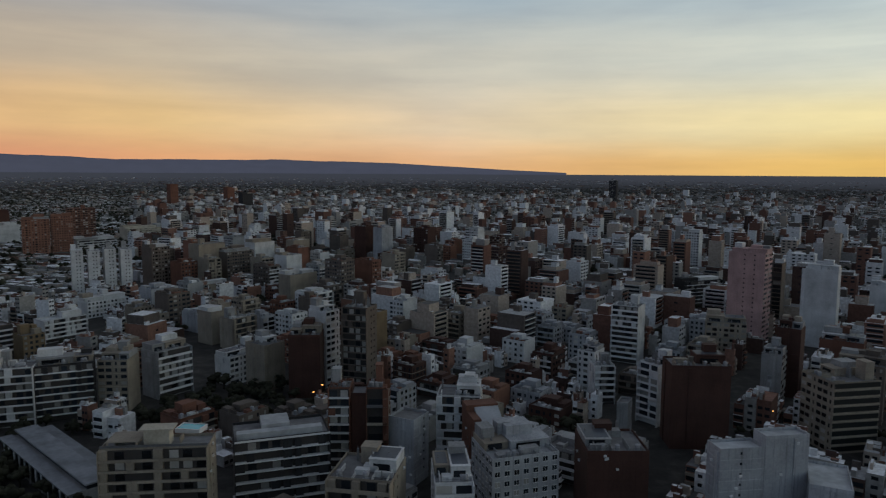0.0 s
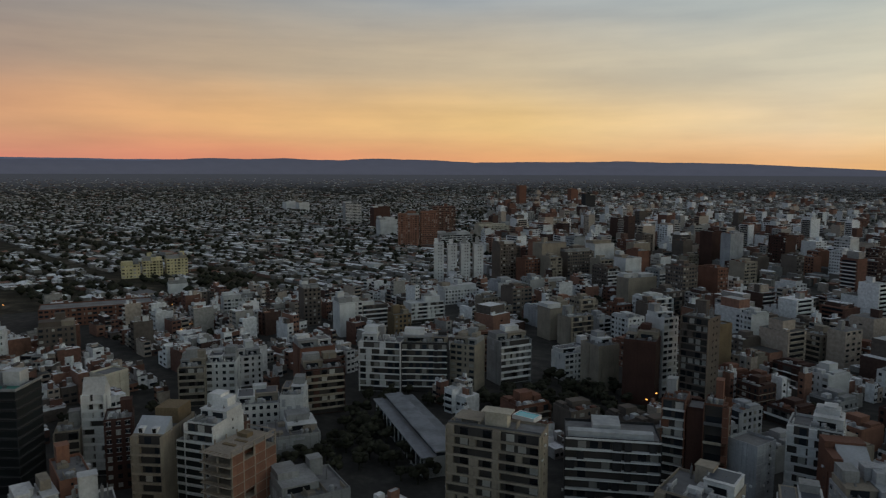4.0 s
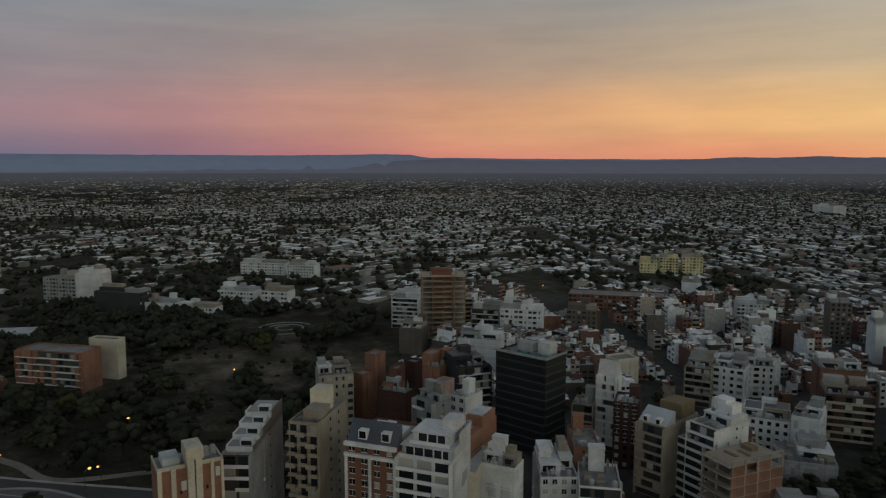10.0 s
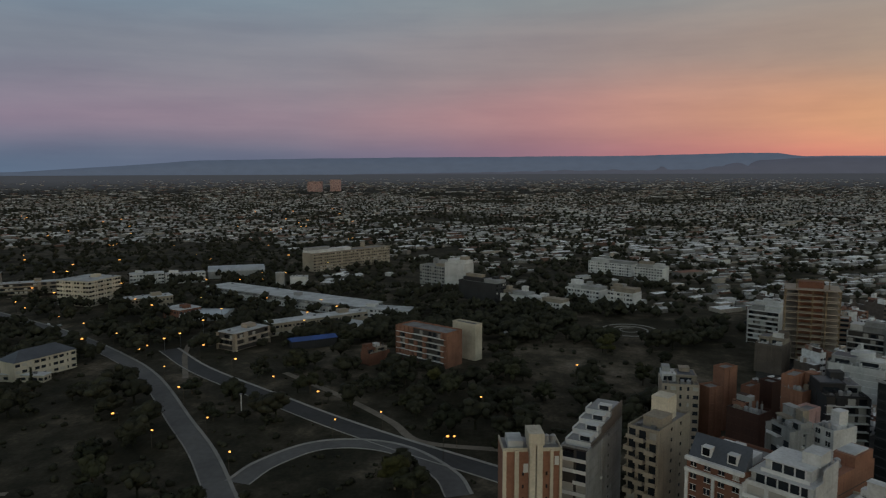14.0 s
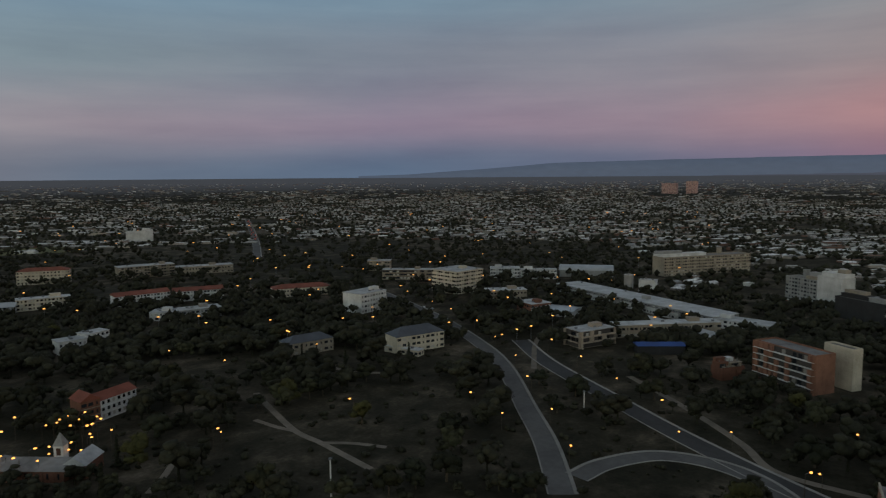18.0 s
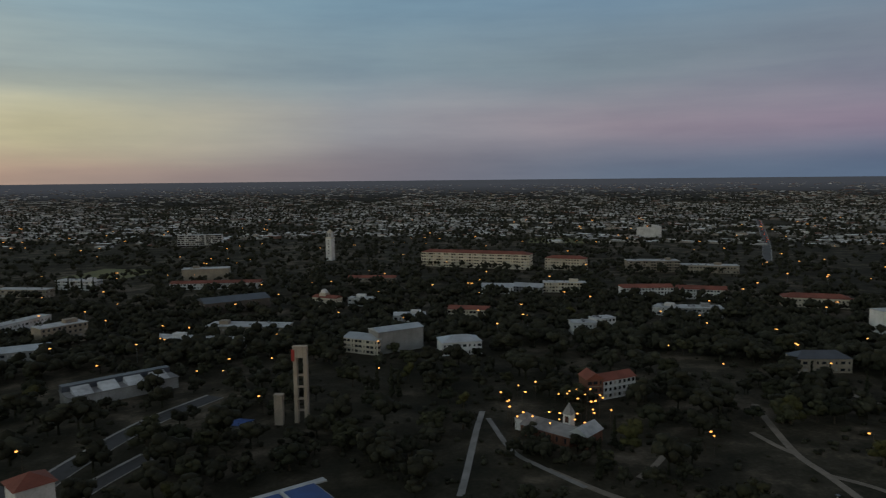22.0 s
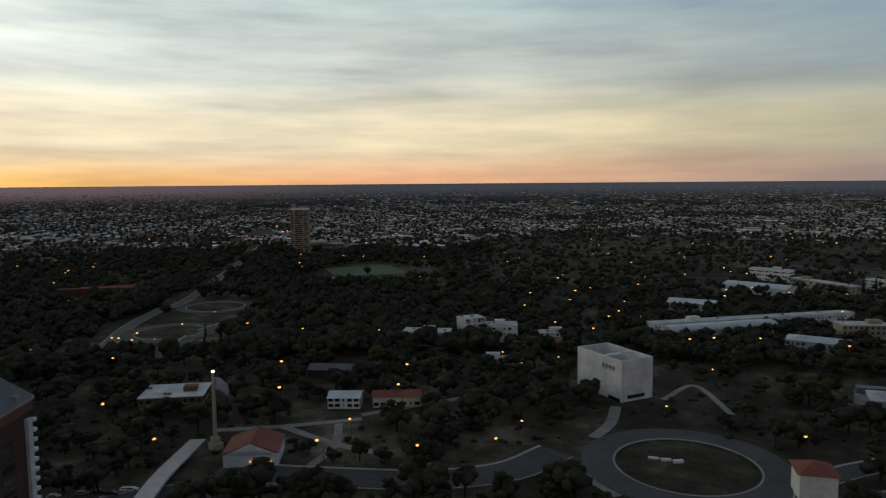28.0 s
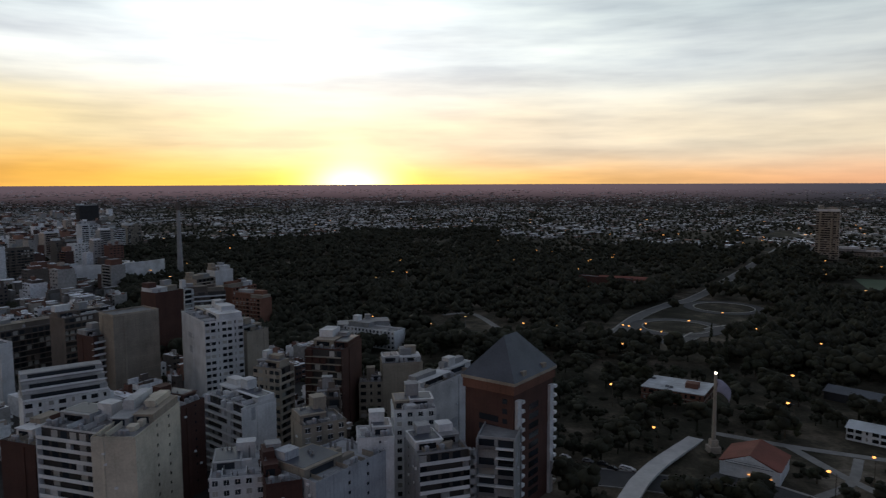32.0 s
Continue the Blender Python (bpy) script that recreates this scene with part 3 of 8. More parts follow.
        fin = boxes("fin", "wall_" + colour, (-0.12, -1.85, 0, 0.12, 0.02, n * fh))
        for u in (0.12, L - 0.12):
            part("fin", fin, root, at(u, 0), turn)


def far_openings(root, far):
    for m, bs in far.items():
        name = "glazing" if m in ("glass", "blind") else "balustrade"
        if ":" in m:
            name, m = m.split(":")
            name = {"patch": "plaster_patch", "shaft": "wall_strip", "ac": "air_conditioner"}[name]
        tagged(part(name, boxes(name, m, *bs), root), kind="stuff")


def tower(x, y, rot, w, d, h, colour, faces="WNN", roof="", top=True, near=None, extra="", label="", name="apartment_building", category="building"):
    """A block whose front runs from (x, y) along rot; it reaches d metres back. faces: front, left and right style."""
    dist = math.hypot(x, y)
    roof = roof or ("roof_grey" if colour in ("concrete", "ochre", "greybrown", "darkbrick", "brick", "dark", "beige", "terracotta", "grey") or int(x + y) % 2 else "roof_pale")
    near = dist < 255 if near is None else near
    top = top and not faces.endswith("!")
    n = max(1, round(h / 3.0))
    fh = h / n
    sto = NUM[min(n, 20)] + "-storey"
    word = COLOUR_WORDS.get(colour, colour)
    style = next((f for f in faces if f in "BGWC"), faces[0])
    root = thing(name, x, y, rot, label or f"{word} {sto} building {STYLE_WORDS[style]}", category)
    claim(x, y, rot, w, d)
    fr = 1.8 if faces[0] in "BC" else 0.0
    le = 1.8 if faces[1] == "B" else 0.0
    ri = 1.8 if faces[2] == "B" else 0.0
    part("wall", boxes("wall", "wall_" + colour, (le, fr, -0.5, w - ri, d, h - 0.7)), root)
    part("roof", boxes("roof", roof, (le + 0.25, fr + 0.25, h - 0.7, w - ri - 0.25, d - 0.25, h - 0.55)), root)
    part("parapet", boxes("parapet", "wall_" + colour, (le, fr, h - 0.7, w - ri, fr + 0.25, h + 0.25), (le, d - 0.25, h - 0.7, w - ri, d, h + 0.25),
                          (le, fr + 0.25, h - 0.7, le + 0.25, d - 0.25, h + 0.25), (w - ri - 0.25, fr + 0.25, h - 0.7, w - ri, d - 0.25, h + 0.25)), root)
    far = {}
    dress(root, faces[0], w, n, fh, (0, fr), 0.0, colour, near, far)
    dress(root, faces[1], d, n, fh, (le, d), -math.pi / 2, colour, near, far)
    dress(root, faces[2], d, n, fh, (w - ri, 0), math.pi / 2, colour, near, far)
    far_openings(root, far)
    rnd = random.Random(int(x * 7 + y * 13))
    if extra:
        crown(root, extra, w, d, h, fr, colour)
    elif top and w > 6 and d > 6:
        roofscape(root, w, d, h, fr, le, ri, colour, rnd, dist)
    return root


def roofscape(root, w, d, h, fr, le, ri, colour, rnd, dist):
    """Set-back rooms, terrace walls, tanks and vents of a flat city roof."""
    z = h - 0.55
    x0, x1, y0 = le + 0.3, w - ri - 0.3, fr + 0.3
    bw, bd = x1 - x0, d - 0.3 - y0
    own = "wall_" + colour
    lot = [own, own, "wall_white", "wall_grey", "wall_beige"]
    split = x0 + bw * rnd.uniform(0.35, 0.65)
    if bw > 8:
        for u0, u1 in ((x0, split), (split, x1)):
            if rnd.random() < 0.2:
                continue
            v0 = y0 + bd * rnd.uniform(0.22, 0.45)
            ph = rnd.choice((2.4, 2.8, 2.8, 3.4))
            pent = part("penthouse", boxes("penthouse", rnd.choice(lot), (u0 + 0.1, v0, z, u1 - 0.1, d - 0.4, z + ph), (u0, v0 - 0.6, z + ph, u1, d - 0.3, z + ph + 0.2)), root)
            if dist < 420:
                part("window", boxes("window", "glass", (u0 + (u1 - u0) * 0.15, v0 - 0.06, z + 0.3, u0 + (u1 - u0) * 0.75, v0 + 0.1, z + 2.1)), pent)
            if rnd.random() < 0.6:
                part("roof_room", boxes("roof_room", rnd.choice(lot), (u0 + 0.4, v0 + (d - v0) * 0.35, z + ph + 0.2, u0 + (u1 - u0) * rnd.uniform(0.5, 0.9), d - 0.7, z + ph + rnd.uniform(1.6, 3.4))), root)
            elif dist < 420:
                part("roof_sheet", boxes("roof_sheet", "roof_slate", (u0 + 0.5, v0 + 0.8, z + ph + 0.2, u1 - 0.6, d - 1.2, z + ph + 0.26)), root)
    sw, sd = min(bw * 0.45, rnd.uniform(3.4, 5.5)), min(bd * 0.4, rnd.uniform(3.4, 5))
    sx, sy, sh = rnd.uniform(x0, x1 - sw), d - sd - 0.6, rnd.uniform(3.4, 6.4)
    part("stair_house", boxes("stair_house", own if rnd.random() < 0.6 else "wall_grey", (sx, sy, z, sx + sw, sy + sd, h + sh), (sx - 0.15, sy - 0.15, h + sh, sx + sw + 0.15, sy + sd + 0.15, h + sh + 0.18)), root)
    if dist < 700:
        for i in range(rnd.randint(2, 3) if dist < 330 else rnd.randint(0, 1)):
            part("water_tank", tank_mesh(), root, (rnd.uniform(x0 + 0.3, x1 - 2), y0 + rnd.uniform(0.2, 0.5), z))
    if dist < 420:
        low = []
        for k in range(2 if bw < 12 else 4):
            u = x0 + bw * (k + rnd.uniform(0.2, 0.8)) / 4
            low.append((u, y0 + 0.1, z, u + 0.2, y0 + bd * rnd.uniform(0.2, 0.5), z + rnd.uniform(1.0, 1.8)))
        for k in range(3):
            u, v = x0 + bw * rnd.uniform(0.05, 0.7), y0 + bd * rnd.uniform(0.02, 0.75)
            low.append((u, v, z, u + rnd.uniform(1.0, 0.25 * bw + 1.0), v + rnd.uniform(1.0, 0.15 * bd + 1.0), z + rnd.uniform(0.5, 2.2)))
        tagged(part("roof_wall", boxes("roof_wall", rnd.choice(lot), *low), root), kind="stuff")
        part("rail", boxes("rail", "steel", (x0, fr + 0.05, h + 0.55, x1, fr + 0.1, h + 0.62), (x0, fr + 0.05, h + 0.95, x1, fr + 0.1, h + 1.02)), root)
        vents = []
        for k in range(rnd.randint(6, 12)):
            u, v, q = rnd.uniform(x0 + 0.3, x1 - 1), rnd.uniform(y0 + 0.3, d - 1.5), rnd.choice((0.35, 0.5, 0.8))
            e = z + (2.9 if v > y0 + bd * 0.45 and bw > 8 else 0.0)
            vents += [(u, v, z, u + q, v + q * 1.2, e + q), (u + q * 0.3, v + q * 0.3, e + q, u + q * 0.6, v + q * 0.6, e + q * rnd.uniform(1.5, 3.2))]
        tagged(part("roof_vent", boxes("roof_vent", "roof_grey", *vents), root), kind="stuff")


def crown(root, extra, w, d, h, fr, colour):
    """Special roof shapes of the nearest blocks."""
    z = h - 0.55
    if extra == "pool":
        part("lift_house", boxes("lift_house", "wall_cream", (w * 0.38, d * 0.4, z, w * 0.62, d * 0.75, z + 4.5), (w * 0.34, d * 0.36, z + 4.5, w * 0.66, d * 0.8, z + 4.9)), root)
        part("pergola", boxes("pergola", "wall_beige", (w * 0.06, d * 0.2, z + 2.2, w * 0.36, d * 0.9, z + 2.4), (w * 0.06, d * 0.2, z, w * 0.08, d * 0.22, z + 2.2), (w * 0.33, d * 0.2, z, w * 0.35, d * 0.22, z + 2.2)), root)
        part("rail", boxes("rail", "steel", (0.2, fr + 0.1, z + 0.8, w - 0.2, fr + 0.2, z + 1.5)), root)
        for k in range(4):
            part("roof_wall", boxes("roof_wall", "wall_beige", (0, 0, 0, 0.3, 4, 1.8)), root, (w * (0.1 + 0.2 * k), d * 0.5, z))
    elif extra == "long":
        part("roof_ridge", boxes("roof_ridge", "roof_pale", (1, fr + 2, z, w - 2, fr + 5, z + 2.0), (w * 0.3, fr + 6, z, w * 0.6, d - 1, z + 2.8)), root)
        part("rail", boxes("rail", "rail_white", (0.2, fr - 1.7, z + 0.6, w - 0.2, fr - 1.55, z + 1.2)), root)
        for k in range(5):
            part("roof_vent", boxes("roof_vent", "steel", (0, 0, 0, 1.4, 1.0, 1.0)), root, (w * (0.08 + 0.18 * k), fr + 7, z))
    elif extra == "tier":
        for k in range(3):
            y0 = fr + 3.5 + k * d * 0.22
            t = part("setback_tier", boxes("setback_tier", "wall_grey", (0.4, y0, z + k * 2.6, w - 0.3, d - 0.3, z + 2.6 + k * 2.6)), root)
            part("rail", boxes("rail", "rail_white", (0.3, y0 - 2.2, z + 2.6 * k + 0.6, w - 0.3, y0 - 2.1, z + 2.6 * k + 1.3)), t)
            part("window", boxes("window", "glass", (w * 0.1, y0 - 0.06, z + k * 2.6 + 0.2, w * 0.9, y0 + 0.1, z + k * 2.6 + 2.2)), t)
    elif extra == "green":
        part("cornice", boxes("cornice", "wall_grey", (-0.5, fr - 0.6, h + 0.1, w + 0.5, fr, h + 0.9), (w, fr, h + 0.1, w + 0.5, d, h + 0.9)), root, label="pale cornice along the roof edge")
        part("roof_sheet", boxes("roof_sheet", "turf_net", (w * 0.3, d * 0.15, z, w * 0.92, d * 0.5, z + 0.12)), root, label="green terrace covering")
        part("lift_house", boxes("lift_house", "wall_grey", (w * 0.2, d * 0.55, z, w * 0.5, d * 0.9, z + 3.4)), root)
        part("tank_house", boxes("tank_house", "wall_white", (w * 0.62, d * 0.55, z, w * 0.86, d * 0.9, z + 4.6)), root)
        for k in range(4):
            part("roof_vent", boxes("roof_vent", "steel", (0, 0, 0, 0.9, 0.9, 1.2)), root, (w * (0.1 + 0.2 * k), d * 0.3, z))
    elif extra == "stairs":
        # the front steps back in low terraces towards the tall rear part
        for k in range(4):
            y0 = fr + 2.5 + k * d * 0.17
            top_z = z + 1.2 * (k + 1)
            t = part("setback_tier", boxes("setback_tier", "wall_grey", (0.3, y0, z, w - 0.3, d - 0.2, top_z)), root)
            part("parapet", boxes("parapet", "rail_white", (0.2, y0 - 0.2, z + 1.2 * k, w - 0.2, y0, top_z + 0.25), (0.1, y0, top_z - 0.3, 0.3, min(d - 0.3, y0 + d * 0.17), top_z + 0.5)), t, label="white terrace parapet")
            part("roof_room", boxes("roof_room", "wall_white", (w * 0.45, y0 + 1.2, top_z, w * 0.9, y0 + 3.4, top_z + 1.5)), t)
            part("window", boxes("window", "glass", (w * 0.5, y0 + 1.14, top_z + 0.1, w * 0.85, y0 + 1.25, top_z + 1.3)), t)
        part("party_wall", boxes("party_wall", "wall_greybrown", (w - 0.3, fr + 2.0, z, w, d, z + 1.6), (w - 0.3, d * 0.4, z + 1.6, w, d, z + 3.4), (w - 0.3, d * 0.7, z + 3.4, w, d, z + 5.4)), root, label="stepped grey-brown party wall")
    elif extra == "tier2":
        part("tank_house", boxes("tank_house", "wall_cream", (w * 0.2, d * 0.55, z, w * 0.75, d * 0.8, z + 6.5)), root)
        part("stair_house", boxes("stair_house", "wall_beige", (w * 0.3, d * 0.25, z, w * 0.9, d * 0.55, z + 2.8)), root)
        for k in range(2):
            part("roof_vent", boxes("roof_vent", "steel", (0, 0, 0, 1.2, 1.0, 1.1)), root, (w * 0.2 + k * 4, d * 0.15, z))
    elif extra == "mansard":
        v = [(0, fr + 0.6, h), (w, fr + 0.6, h), (w, fr + 4.2, h + 5.0), (0, fr + 4.2, h + 5.0), (0, fr + 4.2, h - 0.5), (w, fr + 4.2, h - 0.5)]
        part("mansard_roof", mesh_of("mansard_roof", v, [(0, 1, 2, 3), (3, 2, 5, 4), (0, 3, 4), (1, 5, 2)], ("roof_slate",)), root, label="dark slate mansard slope")
        for u in (0.22, 0.68):
            q = part("dormer", boxes("dormer", "rail_white", (w * u, fr + 1.0, h + 0.8, w * u + 2.4, fr + 3.6, h + 3.2)), root)
            part("window", boxes("window", "glass", (w * u + 0.3, fr + 0.92, h + 1.1, w * u + 2.1, fr + 1.02, h + 2.9)), q)
        part("terrace", boxes("terrace", "wall_white", (-0.2, -0.9, h - 3.4, w + 0.2, 0.4, h - 2.6), (-0.2, -0.9, h - 0.6, w + 0.2, fr + 0.2, h + 0.3)), root)
        for k in range(4):
            part("roof_room", boxes("roof_room", "wall_white", (0, 0, 0, w * 0.18, 4 + k % 2, 2.2 + 0.7 * (k % 3))), root, (w * (0.02 + 0.245 * k), fr + 6.5, z))
        for u in (0.0, 0.48, 0.97):
            part("pilaster", boxes("pilaster", "wall_white", (w * u - 0.2, -0.5, 0, w * u + 0.5, 0.0, h - 3.4)), root)
    elif extra == "terrace":
        for k in range(2):
            y0, z0 = fr + 2.2 + 2.6 * k, z + 2.8 * k
            t = part("setback_tier", boxes("setback_tier", "wall_white", (0.3 + 2 * k, y0, z0, w - 0.5 - 1.5 * k, d - 0.5, z0 + 2.6), (0.1 + 2 * k, y0 - 0.9, z0 + 2.6, w - 0.3 - 1.5 * k, d - 0.4, z0 + 2.8)), root)
            part("window", boxes("window", "glass", (w * 0.1 + 2 * k, y0 - 0.06, z0 + 0.2, w * 0.88 - 1.5 * k, y0 + 0.05, z0 + 2.2)), t)
            for u in (0.24, 0.42, 0.6, 0.76):
                part("mullion", boxes("mullion", "rail_white", (0, -0.12, 0, 0.35, 0, 2.6)), t, (w * u, y0, z0))
            part("rail", boxes("rail", "rail_white", (0.1 + 2 * k, y0 - 2.0, z0 + 0.05, w - 0.2 - 1.5 * k, y0 - 1.85, z0 + 0.95)), t)
        part("lift_house", boxes("lift_house", "wall_white", (w * 0.62, d * 0.6, z + 5.4, w * 0.9, d - 0.6, z + 8.2)), root)
        part("gable_step", boxes("gable_step", "wall_white", (w - 0.3, fr + 2, z, w, d, z + 3.2), (w - 0.3, d * 0.5, z + 3.2, w, d, z + 5.8)), root)
    elif extra == "step":
        part("setback_tier", boxes("setback_tier", "wall_terracotta", (0.2, d * 0.3, z, w - 0.02, d, z + 2.4), (0.2, d * 0.62, z + 2.4, w - 0.02, d * 0.96, z + 5.2)), root)
        part("roof_hatch", boxes("roof_hatch", "roof_pale", (0.5, d * 0.66, z + 5.2, w - 0.6, d * 0.92, z + 5.5)), root)
        part("water_tank", tank_mesh(), root, (w * 0.3, d * 0.4, z + 2.4))
        part("water_tank", tank_mesh(), root, (w * 0.3, d * 0.5, z + 2.4))
        part("stair_house", boxes("stair_house", "wall_white", (w * 0.2, d * 0.1, z, w * 0.8, d * 0.2, z + 2.0)), root)
    elif extra == "gable":
        v = [(0, fr, h), (w, fr, h), (w, d, h), (0, d, h), (w * 0.5, fr, h + 4), (w, d * 0.5, h + 5.5), (0, d * 0.5, h + 5.5)]
        part("gable_roof", mesh_of("gable_roof", v, [(0, 1, 5, 6), (1, 2, 5), (2, 3, 6, 5), (3, 0, 6)], ("wall_white",)), root, label="white gabled party wall and roof")
    elif extra == "slope":
        v = [(w * 0.25, fr, h + 0.3), (w, fr, h + 0.3), (w, d * 0.6, h + 5.5), (w * 0.25, d * 0.6, h + 5.5), (w * 0.25, d * 0.6, h - 0.5), (w, d * 0.6, h - 0.5)]
        part("sheet_roof", mesh_of("sheet_roof", v, [(0, 1, 2, 3), (3, 2, 5, 4), (0, 3, 4), (1, 5, 2)], ("metal_roof",)), root, label="pale sloping sheet roof")
        part("gable_step", boxes("gable_step", "wall_brick", (0, fr, h, w * 0.24, d * 0.6, h + 4.2), (0, d * 0.6, h, w, d, h + 6.2)), root)
    elif extra == "sky":
        v = [(0, fr, h), (w, fr, h), (w, fr + 6, h + 4), (0, fr + 6, h + 4), (0, fr + 6, h - 0.5), (w, fr + 6, h - 0.5)]
        part("sloped_roof", mesh_of("sloped_roof", v, [(0, 1, 2, 3), (3, 2, 5, 4), (0, 3, 4), (1, 5, 2)], ("metal_roof",)), root)
        for u in (0.15, 0.6):
            part("dormer", boxes("dormer", "rail_white", (w * u, fr + 0.4, h + 0.2, w * u + 1.8, fr + 2.6, h + 2.0)), root)
            part("window", boxes("window", "glass", (w * u + 0.3, fr + 0.34, h + 0.4, w * u + 1.5, fr + 0.42, h + 1.8)), root)
        part("rear_block", boxes("rear_block", "wall_ochre", (w * 0.1, d * 0.6, z, w * 0.9, d - 0.5, z + 5.0)), root)


def tank_mesh():
    if "tank" not in CACHE:
        bm = bmesh.new()
        bmesh.ops.create_cone(bm, cap_ends=True, segments=12, radius1=0.75, radius2=0.75, depth=1.5, matrix=Matrix.Translation((0.75, 0.75, 1.35)))
        bmesh.ops.create_cone(bm, cap_ends=True, segments=12, radius1=0.75, radius2=0.25, depth=0.3, matrix=Matrix.Translation((0.75, 0.75, 2.25)))
        bmesh.ops.create_cube(bm, size=1, matrix=Matrix.Translation((0.75, 0.75, 0.3)) @ Matrix.Diagonal((1.5, 1.5, 0.6, 1)))
        me = bpy.data.meshes.new("water_tank")
        bm.to_mesh(me)
        bm.free()
        me.materials.append(MATS["plastic_tank"])
        CACHE["tank"] = me
    return CACHE["tank"]


# ---- placed buildings ----
tower(76.2, 182.7, 8.5, 13.2, 7, 30, "rough", "NNN!")
tower(89.4, 184.7, 8.5, 13.2, 6, 33, "rough", "NNN!")
tower(99, 179.1, -25.5, 10.5, 18, 22, "rough", "NNN!")
tower(42.7, 195.6, 0.8, 18.2, 18, 24, "darkbrick", "NNW")
tower(143.2, 269.7, -79.7, 17.8, 20, 27.5, "beige", "WNG")
tower(87.3, 257.1, -2.9, 22.1, 14, 32.5, "darkbrick", "NNN")
tower(181.2, 437.3, -41.2, 22, 15, 56.3, "pink", "SNW")
tower(219.7, 420.9, -36, 19.5, 14, 48, "white", "NBN")
tower(222.7, 479.8, -36, 12.5, 14, 43.8, "greybrown", "BNN")
tower(191.5, 539.5, 23.4, 39.8, 14, 20.2, "dark", "BNB")
tower(147.8, 382.5, -18.8, 21, 14, 22.6, "beige", "WNW")
tower(94.1, 381.3, -30.9, 15.1, 14, 32.1, "white", "BWN")
tower(69.7, 308.9, 1.1, 9.6, 12, 17.2, "white", "BNN")
tower(82.7, 287.4, -53.6, 10.5, 12, 25.9, "white", "BWN")
tower(65.6, 329.6, -36, 8.8, 12, 19.7, "white", "WNN")
tower(147.8, 314.5, -36, 8.8, 12, 22.7, "grey", "NNW")
tower(69.6, 268, -26.4, 4.4, 8, 14.6, "grey", "NNN")
tower(311.6, 500.8, -36, 12, 14, 24.9, "white", "NNN")
tower(264.4, 769.7, -36, 20, 14, 41.1, "white", "WNN")
tower(560.1, 2355.9, -36, 25.9, 14, 79.9, "dark", "WNN")
tower(158.5, 323.2, -36, 10.4, 12, 32.8, "darkbrick", "NNN")
tower(200, 361.4, -36, 20.4, 14, 18.3, "brick", "NNN")
tower(169.9, 292.6, -36, 18, 14, 24.9, "greybrown", "WNN")
tower(-55.6, 327.4, 54, 9.1, 12, 38.1, "white", "WNN")
tower(-47.3, 319, -16.7, 12.8, 13, 42, "greybrown", "BNS")
tower(-42, 378.3, -36, 6.6, 10, 28.1, "ochre", "NNN!")
tower(-37.8, 223.8, 1, 7.2, 12, 33.2, "brick", "BNN")
tower(-30.4, 226.5, 1, 5.0, 10, 31.0, "darkbrick", "NNN!")
tower(-25.2, 223.9, 1, 7.4, 12, 33.2, "brick", "BNB")
tower(-1.9, 235.3, -5.9, 15.4, 14, 27.1, "white", "BNW")
tower(10.4, 218.1, 14.1, 11, 14, 21.0, "brick", "NNN", extra="slope")
tower(14.9, 193.9, 17.5, 21.4, 18, 22, "rough", "WWN")
tower(-1.6, 172.3, 4.3, 10.3, 18, 24, "white", "BNN")
tower(-30, 171.6, -10.2, 17.2, 18, 26, "beige", "BNN")
tower(-186.7, 270.4, 18, 20.4, 14, 24.5, "white", "BNN")
tower(-167.9, 278.7, 24.1, 22.2, 14, 23.9, "dark", "BNN")
tower(-149.1, 293.6, 3.6, 12.6, 14, 23, "beige", "WNN")
tower(-150.5, 324.5, 54, 13.8, 14, 17.6, "brick", "WNN")
tower(-129.5, 310.2, 54, 17.8, 14, 22.1, "grey", "BNN")
tower(-103.7, 332.1, 54, 21.3, 12, 13.9, "white", "WNN")
tower(-84.2, 322.5, 54, 12.5, 14, 22.5, "beige", "NNN")
tower(-71, 314.4, 1.7, 14.5, 16, 29.7, "darkbrick", "NNN")
for k in range(4):
    tower(-298.5 + 10.4 * k, 555.0 + 6.2 * k, 30.0, 8.6, 18, 40.5 - 1.2 * (k % 2), "white", "SNN")
tower(-256.7, 610, 54, 17.9, 16, 37.2, "greybrown", "WNN")
tower(-220.8, 626.4, 54, 28.1, 16, 38.3, "beige", "NNN")
tower(-198.5, 636.5, 54, 30.9, 16, 30.1, "greybrown", "WNN")
tower(-185.1, 682.9, 54, 24.4, 16, 34.6, "white", "NNN")
tower(-138, 611, 54, 17.9, 16, 30.6, "white", "NNN")
tower(-513.8, 846.5, 32, 30, 22, 44.5, "terracotta", "WNW")
tower(-489.5, 868.0, 32, 24, 22, 47.5, "terracotta", "WNW")
tower(-505.0, 935.0, 32, 34, 24, 53.5, "brick", "WNN")
tower(-468, 1030.9, 54, 117.1, 24, 18.5, "cream", "WNN")
tower(-416.1, 1203.8, 54, 53.9, 24, 18.6, "beige", "WNN")
tower(-478.2, 906.3, 54, 54.2, 24, 12.6, "white", "BNN")
tower(-828.5, 1160.2, 54, 34.2, 20, 43.1, "grey", "BNN")
tower(-722, 1101.2, 54, 32.6, 20, 39.1, "darkbrick", "NNN")
tower(-628.4, 977.9, 54, 30, 20, 26.2, "white", "NNN")
tower(-121.9, 400.7, 54, 16.6, 14, 18.2, "beige", "BNN")
tower(-139.1, 412.1, 54, 17.9, 14, 20.1, "beige", "NNN")
tower(-263, 360, 54, 15.7, 14, 21.2, "white", "WNN")
tower(-254.3, 374.1, 54, 17.6, 14, 17.6, "greybrown", "BNN")
